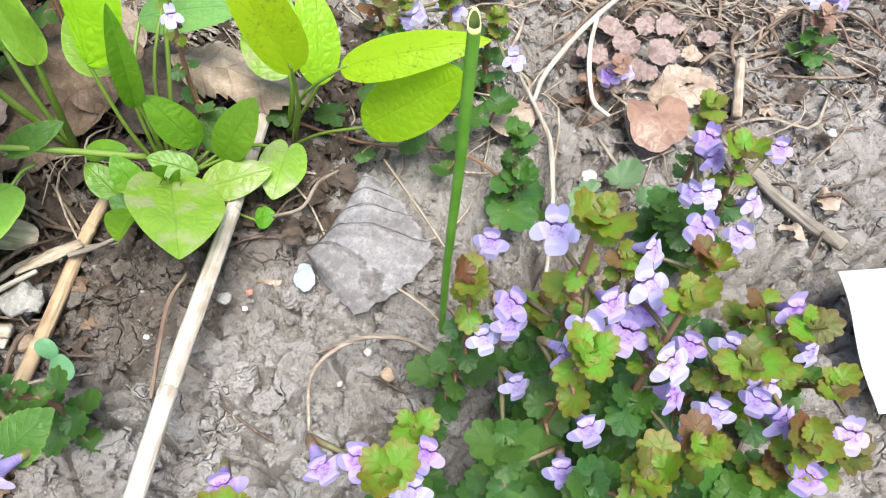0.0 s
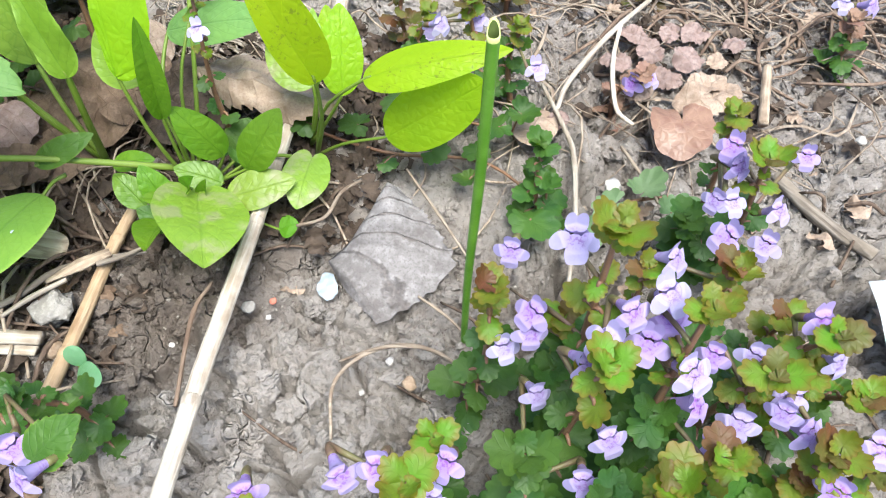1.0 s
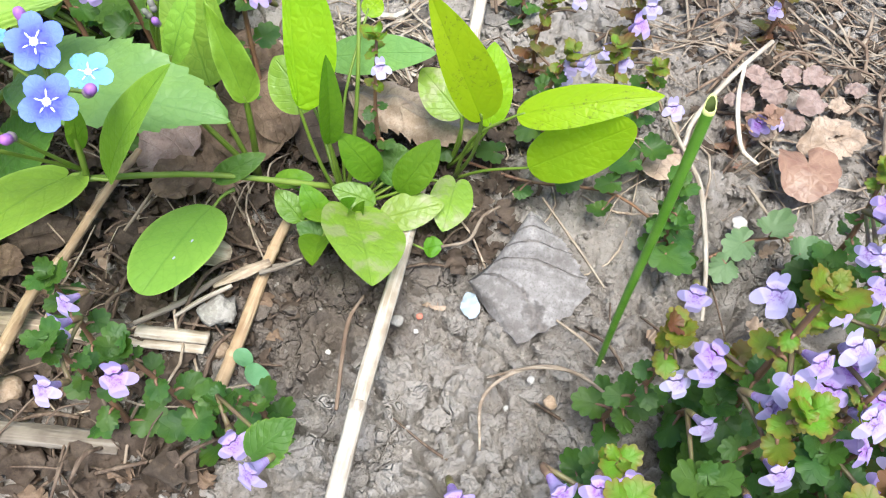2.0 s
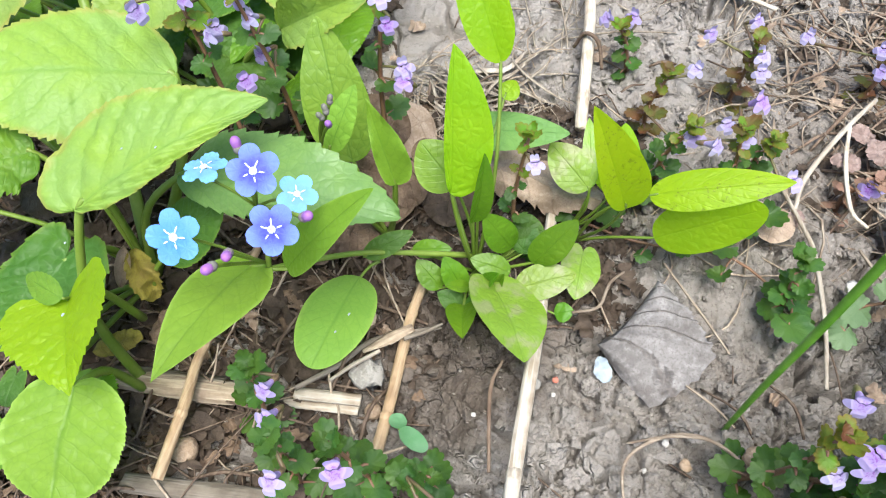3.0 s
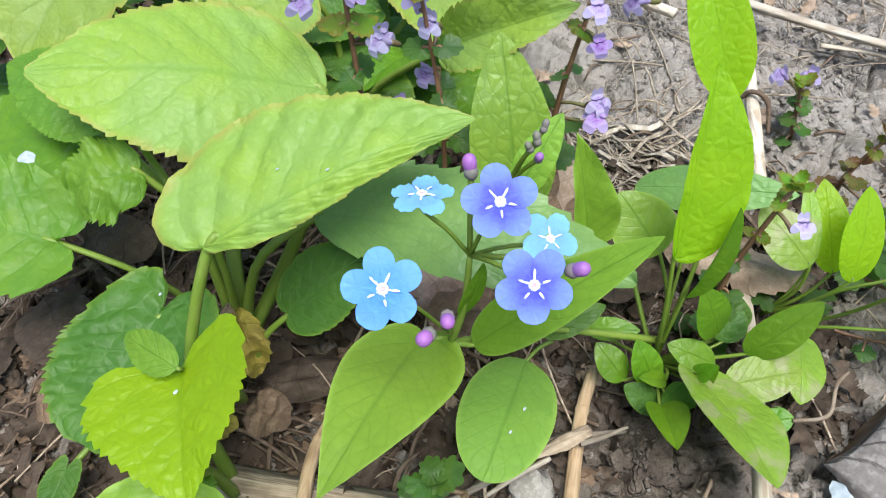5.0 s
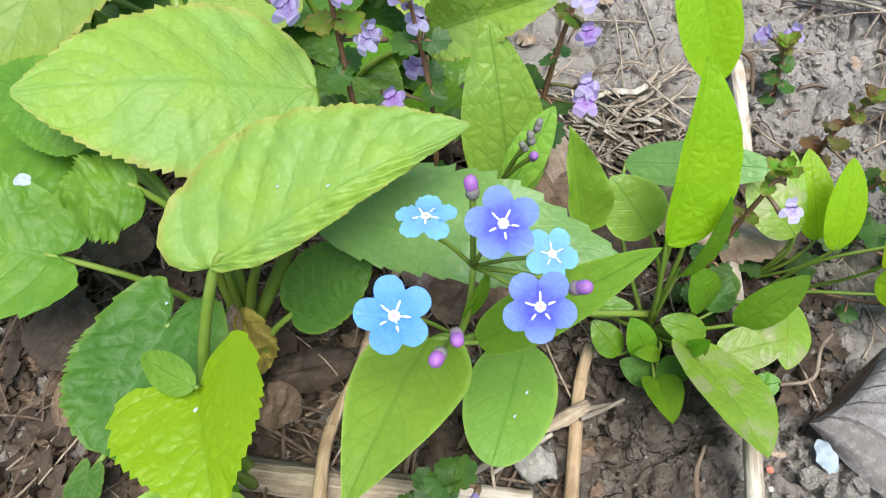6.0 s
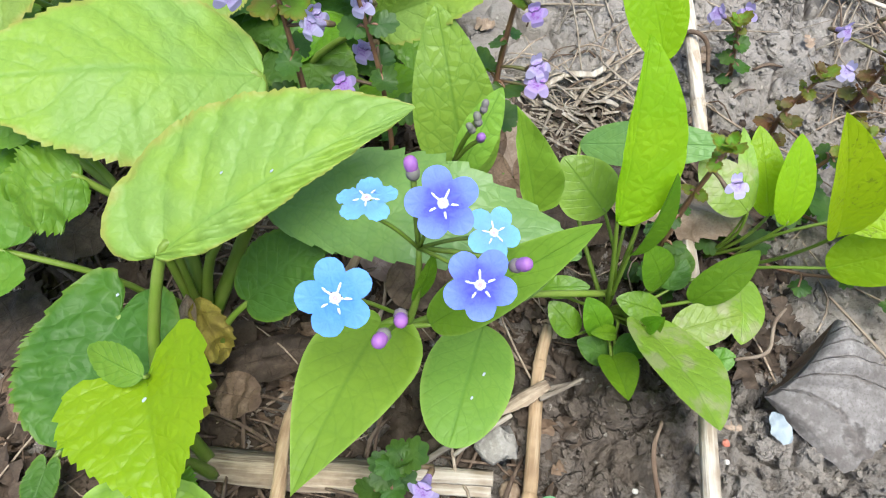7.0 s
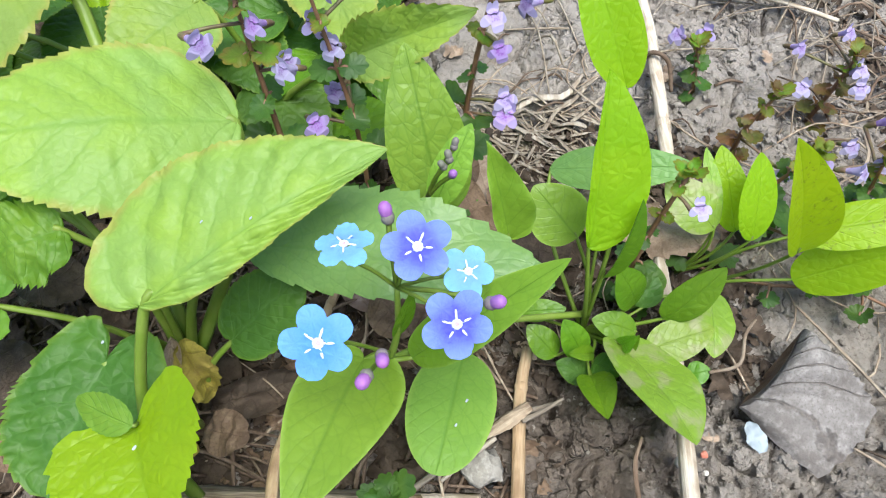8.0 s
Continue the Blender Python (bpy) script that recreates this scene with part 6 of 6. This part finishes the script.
for at, sz in (((0.0674, 0.2352, 0.0070), 0.013), ((0.0793, 0.2398, 0.0080), 0.013), ((0.0908, 0.2346, 0.0090), 0.016), ((0.0956, 0.2225, 0.0090), 0.016), ((0.0739, 0.2214, 0.0060), 0.011), ((0.1090, 0.2441, 0.0070), 0.012), ((0.0874, 0.2498, 0.0070), 0.013), ((0.0463, 0.2092, 0.0050), 0.012),
               ((0.0837, 0.2271, 0.0070), 0.013), ((0.1018, 0.2355, 0.0070), 0.012), ((0.0963, 0.2498, 0.0070), 0.012), ((0.0746, 0.2497, 0.0070), 0.012), ((0.0399, 0.2103, 0.0050), 0.012)):
    a = wither_rng.uniform(0, 6.28)
    sz *= wither_rng.uniform(0.65, 0.95)
    d = Vector((math.cos(a), math.sin(a), wither_rng.uniform(-0.15, 0.15))) * sz * 0.5
    dead_leaf(Vector(at) - d, Vector(at) + d, sz * wither_rng.uniform(0.6, 0.9), WITHER if wither_rng.random() < 0.8 else TAN, "withered pinkish-brown crumpled leaf on soil", (wither_rng.uniform(-0.4, 0.4), -0.2, 1), a=0.4, b=0.45, crumple=0.28, teeth=6, bite=0.18, rounded=True, cols=7)
dead_leaf((0.0832, 0.2121, 0.0090), (0.1056, 0.2190, 0.0100), 0.0130, TAN, "tattered pale dry leaf on open soil", a=0.5, b=0.5, crumple=0.28, teeth=7, bite=0.25, arch=0.02, cols=6)
dead_leaf((-0.1785, 0.1599, 0.0340), (-0.1716, 0.1488, 0.0200), 0.0110, YELLOWED, "withered yellow-brown leaf under toothed plant", (0.5, -0.6, 0.6), a=0.5, b=0.6, crumple=0.45, teeth=7, bite=0.3, fold=0.4, cols=7)
dead_leaf((-0.1803, 0.1604, 0.0360), (-0.1824, 0.1504, 0.0260), 0.0050, TAN, "withered rolled leaf edge", (0.5, -0.6, 0.5), a=0.5, b=0.6, curl=-0.5, cols=5)
dead_leaf((-0.1918, 0.1312, 0.0120), (-0.1744, 0.1374, 0.0160), 0.0080, YELLOWED, "small yellow dry leaf scrap", a=0.5, b=0.5, crumple=0.2, teeth=7, bite=0.2, cols=5)
dead_leaf((-0.1765, 0.1443, 0.0100), (-0.1626, 0.1411, 0.0120), 0.0130, BROWN, "crumpled tan dry leaf", a=0.5, b=0.5, crumple=0.25, cols=7)
dead_leaf((-0.1756, 0.1519, 0.0080), (-0.1504, 0.1596, 0.0100), 0.0120, SHADE_MOULD, "curled dark brown dead leaf", (0, -0.6, 0.8), a=0.4, b=0.4, curl=-0.3, crumple=0.25, cols=7)
# darkest leaf colour here instead of brown, for the shade under toothed leaves
dead_leaf((-0.2404, 0.1637, 0.0200), (-0.2254, 0.1477, 0.0150), 0.0220, SHADE_MOULD, "brown dead leaf under toothed leaves", a=0.5, b=0.6, crumple=0.15, cols=7)
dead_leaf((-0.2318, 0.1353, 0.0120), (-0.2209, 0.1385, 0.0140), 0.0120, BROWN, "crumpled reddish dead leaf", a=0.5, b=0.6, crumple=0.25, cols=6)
dead_leaf((-0.2369, 0.1863, 0.0240), (-0.2132, 0.1818, 0.0240), 0.0160, SHADE_MOULD, "brown dead leaf in the shade", a=0.5, b=0.5, crumple=0.15, cols=6)
dead_leaf((-0.1298, 0.1848, 0.0140), (-0.1186, 0.1721, 0.0140), 0.0150, BROWN, "reddish brown dead leaf in the shade", a=0.5, b=0.5, crumple=0.2, cols=6)
dead_leaf((-0.1112, 0.1788, 0.0120), (-0.1285, 0.1830, 0.0140), 0.0140, BROWN, "dark brown dead leaf in the shade", a=0.5, b=0.5, crumple=0.2, cols=6)
dead_leaf((-0.0874, 0.2096, 0.0180), (-0.1010, 0.2020, 0.0160), 0.0180, BROWN, "red-brown dead leaf behind the stalks", (0, -0.5, 0.8), a=0.5, b=0.5, crumple=0.15, cols=6)
dead_leaf((-0.0876, 0.2175, 0.0120), (-0.0909, 0.2285, 0.0160), 0.0120, BROWN, "red-brown dead leaf behind the stalks", a=0.5, b=0.5, crumple=0.15, cols=6)
dead_leaf((-0.0179, 0.3946, 0.0100), (-0.0007, 0.3819, 0.0100), 0.0220, TAN, "dry tan leaf far back", a=0.5, b=0.5, crumple=0.12, cols=6)
dead_leaf((-0.1175, 0.1546, 0.0120), (-0.0974, 0.1525, 0.0100), 0.0100, WOOD, "flat dry bark strip", a=0.3, b=0.3, crumple=0.08, cols=5)
v, f, uv = round_blade(77, lobes=4, cup=-0.04, cut=0.10, ruffle=0.02)
tagged(part("copper_leaf", mesh_of("copper_leaf", v, f, COPPER, uv), None, axes((0.0845, 0.2035, 0.0120), (-0.05, -1, -0.1), (0, -0.3, 1)) @ Matrix.Scale(0.0190, 4)), "round copper-brown scalloped leaf lying on soil", "leaf")

# ---------------------------------------------------------------- small things on the soil
def lump(name, at, size, mat, label, category, seed, flat=0.7, group="", angular=0.25):
    rng = random.Random(seed)
    v, f = egg(1.0, 1.0, 9, 11)
    off = Vector((rng.uniform(0, 50), rng.uniform(0, 50), 0))
    out = []
    for q in v:
        p = Vector(q)
        k = size * (1 + angular * noise.noise(p * 1.3 + off) + 0.5 * angular * noise.noise(p * 3 + off))
        out.append((p.x * k, p.y * k * rng.uniform(0.97, 1.0), p.z * k * flat))
    m = Matrix.Translation(at) @ Matrix.Rotation(rng.uniform(0, 3), 4, "Z")
    return tagged(part(name, mesh_of(name, out, f, mat), None, m), label, category, group)


lump("stone", (-0.0974, 0.1351, 0.0060), 0.0050, STONE, "pale grey angular stone on the soil", "stone", 6, 0.62, "stones", 0.8)
lump("pebble", (-0.0940, 0.1232, 0.0040), 0.0030, PEBBLE, "smooth round brown pebble", "stone", 4, 0.8, "stones", 0.1)
lump("pebble", (-0.1520, 0.1034, 0.0060), 0.0045, PEBBLE, "round brown pebble among wood pieces", "stone", 5, 0.9, "stones", 0.15)
for i, (at, s, mat) in enumerate((((-0.0937, 0.1183, 0.0040), 0.0014, CHIP), ((-0.0611, 0.1251, 0.0050), 0.0010, CHIP), ((-0.0361, 0.1343, 0.0050), 0.0010, CHIP), ((-0.0357, 0.1395, 0.0050), 0.0014, RED_CHIP),
                                  ((-0.0422, 0.1372, 0.0050), 0.0025, STONE), ((-0.0011, 0.1222, 0.0050), 0.0014, CHIP), ((0.0623, 0.1816, 0.0060), 0.0034, CHIP), ((0.1397, 0.1994, 0.0080), 0.0022, CHIP),
                                  ((-0.0076, 0.1132, 0.0050), 0.0010, CHIP), ((0.0047, 0.1160, 0.0050), 0.0024, PEBBLE), ((-0.0100, 0.2927, 0.0060), 0.0024, CHIP), ((0.0252, 0.1185, 0.0080), 0.0060, PEBBLE))):
    lump("pebble", at, s * 0.8, mat, "small loose pebble on the soil", "stone", 20 + i, 0.7, "stones", 0.35)
# fallen petal and paper
v, f, uv = blade(0.0092, 0.0066, profile=((0, 0.15, 0.45, 0.6, 0.85, 1), (0.25, 0.6, 0.85, 1.0, 0.8, 0.35)), side=(0.75, 1.1), arch=0.08, quilt=0.0, crumple=0.1, wave=0.06, seed=5)
tagged(part("fallen_petal", mesh_of("fallen_petal", v, f, PETAL_WHITE, uv), None, axes((-0.0212, 0.1490, max(gz(-0.0212, 0.1490), gz(-0.0190, 0.1400)) + 0.0030), (0.22, -1, 0.05), (0, -0.2, 1))), "fallen pale bluish-white petal on soil", "petal")
scrap = Vector((-0.2203, 0.1657, 0.0769))
v, f, uv = blade(0.0042, 0.0030, a=0.4, b=0.4, crumple=0.2, quilt=0.0, seed=8)
tagged(part("petal_scrap", mesh_of("petal_scrap", v, f, PETAL_WHITE, uv), None, axes(scrap, (1, 0.1, 0), (0, -0.3, 1))), "white petal scrap on a toothed leaf", "petal")
for at, up, size in (((-0.1473, 0.1623, 0.0865), (-0.21, -0.2, 0.96), 0.0008), ((-0.1580, 0.1627, 0.0847), (-0.21, -0.2, 0.96), 0.0007), ((-0.1026, 0.1461, 0.0267), (0, -0.2, 1), 0.0010),
                     ((-0.1054, 0.1392, 0.0279), (0, -0.2, 1), 0.0009), ((-0.1916, 0.1527, 0.0475), (0, -0.3, 1), 0.0011), ((-0.1704, 0.1221, 0.0630), (0, -0.5, 0.85), 0.0010)):
    v, f, uv = blade(1.1 * size, 0.6 * size, a=0.4, b=0.4, crumple=0.3, quilt=0.0, seed=int(size * 1e5), rows=10, cols=2)
    m = axes(Vector(at) + Vector(up).normalized() * 0.0004, (0.6, 1, 0.1), up)
    tagged(part("petal_scrap", mesh_of("petal_scrap", v, f, PETAL_WHITE, uv), None, m), "tiny white scrap of petal on a leaf", "petal", "white scraps")
pa, pb = Vector((0.1243, 0.1446, 0.0140)), Vector((0.1254, 0.1064, 0.0100))
px = (pb - pa).cross(Vector((0, 0, 1))).normalized() * -1
pv, pf = [], []
for i in range(13):
    for j in range(9):
        q = pa + (pb - pa) * (i / 12) + px * (0.11 * j / 8) + Vector((0, 0, 0.004 * math.sin(j * 0.5) + 0.001 * math.sin(i * 0.6)))
        pv.append(tuple(q))
for i in range(12):
    for j in range(8):
        pf.append((i * 9 + j, i * 9 + j + 1, i * 9 + j + 10, i * 9 + j + 9))
paper = part("paper_sheet", mesh_of("paper_sheet", pv, pf, PAPER), None)
thick = paper.modifiers.new("thickness", "SOLIDIFY")
thick.thickness = 0.0004
tagged(paper, "plain white card sheet lying among the ground ivy", "paper")
# seedling with two seed leaves
sd = Vector((-0.0840, 0.1178, 0.0060))
seedling = thing("seedling", lay(sd.x, sd.y), "tiny seedling with two smooth round seed leaves", "plant")
v, f = tube([lay(sd.x, sd.y, -0.002), sd], [0.0006, 0.0006], 6, 6)
part("stem", mesh_of("stem", v, f, STALK), seedling)
for tip in ((-0.0848, 0.1209, 0.0120), (-0.0734, 0.1105, 0.0120)):
    v, f, uv = blade((Vector(tip) - sd).length, 0.0058, a=0.5, b=0.45, arch=0.06, quilt=0.0, seed=3)
    part("seed_leaf", mesh_of("seed_leaf", v, f, SEEDLING, uv), seedling, axes(sd, Vector(tip) - sd, (0, -0.3, 1)))

# ---------------------------------------------------------------- litter and crumbs
rng = random.Random(21)


def litter(count, xr, yr, length, radius, lift, bend=0.10):
    lumps = []
    for _ in range(count):
        x, y = rng.uniform(*xr), rng.uniform(*yr)
        a, ln = rng.uniform(0, 3.14), rng.uniform(*length)
        if math.hypot(x + 0.004, y - 0.153) < 0.026:
            continue  # none lies across the broad grey leaf
        dx, dy = math.cos(a) * ln / 2, math.sin(a) * ln / 2
        bx, by = -dy * rng.uniform(-bend, bend) * 2, dx * rng.uniform(-bend, bend) * 2
        up = rng.uniform(0.0003, lift)
        r = rng.uniform(*radius)
        lumps.append(tube([lay(x - dx, y - dy, up * rng.uniform(0, 1)), lay(x + bx, y + by, up * 1.3), lay(x + dx, y + dy, up * rng.uniform(0, 1))], [r * 0.8, r, r * 0.6], 7, 5))
    return joined(lumps)


def strips(count, heart, spread, length, width):
    """Flat dry grass blades, tangled and fanned out round heart."""
    lumps = []
    for _ in range(count):
        a, ln = rng.gauss(-0.6, 0.55), rng.uniform(*length)
        x, y = heart[0] + rng.gauss(0, spread), heart[1] + rng.gauss(0, spread * 0.8)
        pts = [lay(x + ln * k * math.cos(a + k * rng.uniform(-0.5, 0.5)), y + ln * k * math.sin(a + k * rng.uniform(-0.5, 0.5)), rng.uniform(0.001, 0.006)) for k in (0, 0.4, 0.75, 1.0)]
        w = rng.uniform(*width)
        lumps.append(tube(pts, [w * 0.6, w, w * 0.9, w * 0.3], 9, 6, 0.22))
    return joined(lumps)


def stuff(name, lumps, mat, label, category):
    return tagged(part(name, mesh_of(name, *lumps, mat, None, category != "soil"), None), label, category, kind="stuff")


stuff("dry_grass_litter", litter(300, (0.02, 0.22), (0.19, 0.46), (0.010, 0.05), (0.00012, 0.00050), 0.006, 0.3), BINE, "matted dry grass and fine roots on soil", "litter")
stuff("dry_grass_litter", litter(420, (-0.28, -0.09), (0.07, 0.24), (0.012, 0.045), (0.0002, 0.0008), 0.010), TWIG, "brown plant litter under the toothed leaves", "litter")
stuff("dry_grass_litter", litter(60, (-0.10, 0.05), (0.165, 0.26), (0.012, 0.04), (0.00015, 0.0005), 0.006, 0.4), BINE, "dry roots and stalk bits under the plants", "litter")
stuff("dry_grass_litter", strips(110, (-0.088, 0.262), 0.014, (0.012, 0.045), (0.0003, 0.0011)), FIBRE, "tuft of matted flat dry grass on soil", "litter")
stuff("dry_grass_litter", strips(12, (-0.080, 0.258), 0.009, (0.018, 0.036), (0.0013, 0.0023)), STRAW, "broad flat bleached grass blades in the tuft", "litter")
stuff("dry_grass_litter", litter(60, (-0.10, -0.045), (0.225, 0.30), (0.008, 0.030), (0.00015, 0.0004), 0.006, 0.3), BINE, "fine dry roots on soil", "litter")
stuff("dry_grass_litter", strips(90, (0.095, 0.285), 0.035, (0.02, 0.06), (0.0003, 0.0010)), BINE, "flat dry grass strewn on soil", "litter")
stuff("dry_grass_litter", litter(200, (-0.08, 0.20), (0.30, 0.46), (0.02, 0.08), (0.0002, 0.0006), 0.008), FIBRE, "pale dry grass strewn at the back", "litter")
stuff("dry_grass_litter", litter(90, (-0.24, -0.09), (0.08, 0.2), (0.015, 0.05), (0.0002, 0.0006), 0.012, 0.3), BINE, "pale straw bits under the toothed leaves", "litter")
stuff("twig_litter", litter(320, (0.06, 0.21), (0.23, 0.42), (0.010, 0.045), (0.0003, 0.0009), 0.006, 0.3), TWIG, "dark rotted stalks on soil", "litter")
stuff("twig_litter", litter(160, (-0.2, 0.2), (0.09, 0.40), (0.008, 0.03), (0.0003, 0.0008), 0.006), TWIG, "dark broken twig bits on soil", "litter")


def crumb_heap(count, xr, yr, lo, hi, power, sink):
    lumps = []
    for _ in range(count):
        x, y = rng.uniform(*xr), rng.uniform(*yr)
        r = lo + (hi - lo) * rng.random() ** power
        v, f = egg(r, r * 0.8, 8, 11) if r > 0.0014 else egg(r, r * 0.8, 5, 6)
        off = Vector((rng.uniform(0, 90), rng.uniform(0, 90), 0))
        c = Vector(lay(x, y, r * sink))
        turn = Matrix.Rotation(rng.uniform(0, 6), 3, (rng.uniform(-1, 1), rng.uniform(-1, 1), 1))
        out = []
        for q in v:
            p = turn @ Vector(q)
            k = 1 + 0.9 * noise.noise(p / r * 0.9 + off) + 0.8 * noise.noise(p / r * 2.4 + off)
            out.append(tuple(p * k + c))
        lumps.append((out, f))
    return joined(lumps)


stuff("soil_crumbs", crumb_heap(1000, (-0.24, 0.2), (0.06, 0.4), 0.0004, 0.0018, 2.5, 0.2), SOIL, "loose crumbs of dry soil", "soil")
stuff("soil_crumbs", crumb_heap(1500, (-0.09, 0.17), (0.15, 0.36), 0.0003, 0.0013, 2.0, 0.1), SOIL, "fine crumbs of dry soil", "soil")
stuff("soil_crumbs", crumb_heap(2600, (-0.07, 0.15), (0.19, 0.37), 0.0004, 0.0021, 2.2, 0.05), SOIL, "loose crumbs on trodden soil", "soil")
stuff("soil_clods", crumb_heap(450, (-0.10, 0.05), (0.10, 0.175), 0.0007, 0.0034, 2.2, 0.0), SOIL, "crumbling clods of dry grey soil", "soil")
stuff("soil_clods", crumb_heap(330, (0.06, 0.21), (0.22, 0.42), 0.0012, 0.0050, 2.0, 0.1), SOIL, "dry earth clods among dead stalks", "soil")
stuff("soil_clods", crumb_heap(700, (-0.125, 0.06), (0.05, 0.150), 0.0006, 0.0036, 2.0, 0.0), SOIL, "crumbling clods of dry grey soil", "soil")
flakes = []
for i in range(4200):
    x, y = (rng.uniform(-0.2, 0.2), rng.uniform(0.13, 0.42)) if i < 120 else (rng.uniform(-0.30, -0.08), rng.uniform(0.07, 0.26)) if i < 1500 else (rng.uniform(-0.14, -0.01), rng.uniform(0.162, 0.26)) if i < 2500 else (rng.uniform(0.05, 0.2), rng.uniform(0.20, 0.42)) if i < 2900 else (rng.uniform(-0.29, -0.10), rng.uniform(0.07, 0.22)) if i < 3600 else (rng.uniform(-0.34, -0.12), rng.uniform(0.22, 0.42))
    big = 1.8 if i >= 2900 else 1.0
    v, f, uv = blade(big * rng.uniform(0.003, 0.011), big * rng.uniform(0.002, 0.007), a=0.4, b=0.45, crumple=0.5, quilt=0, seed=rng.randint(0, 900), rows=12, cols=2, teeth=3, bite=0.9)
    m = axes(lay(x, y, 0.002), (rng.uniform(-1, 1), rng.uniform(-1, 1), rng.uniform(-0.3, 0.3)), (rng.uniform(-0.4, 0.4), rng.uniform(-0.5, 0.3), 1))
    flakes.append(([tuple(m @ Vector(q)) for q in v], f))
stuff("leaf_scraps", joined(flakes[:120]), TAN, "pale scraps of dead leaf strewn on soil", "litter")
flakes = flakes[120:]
# rotted scraps; their near-black colour also paints the shade below the foliage
stuff("leaf_mould", joined(flakes[len(flakes) // 8:]), SHADE_MOULD, "rotted leaf mould, its colour darkened for the shade under the plants", "litter")
flakes = flakes[:len(flakes) // 8]
stuff("leaf_scraps", joined(flakes), BROWN, "brown scraps of dead leaf strewn on soil", "litter")
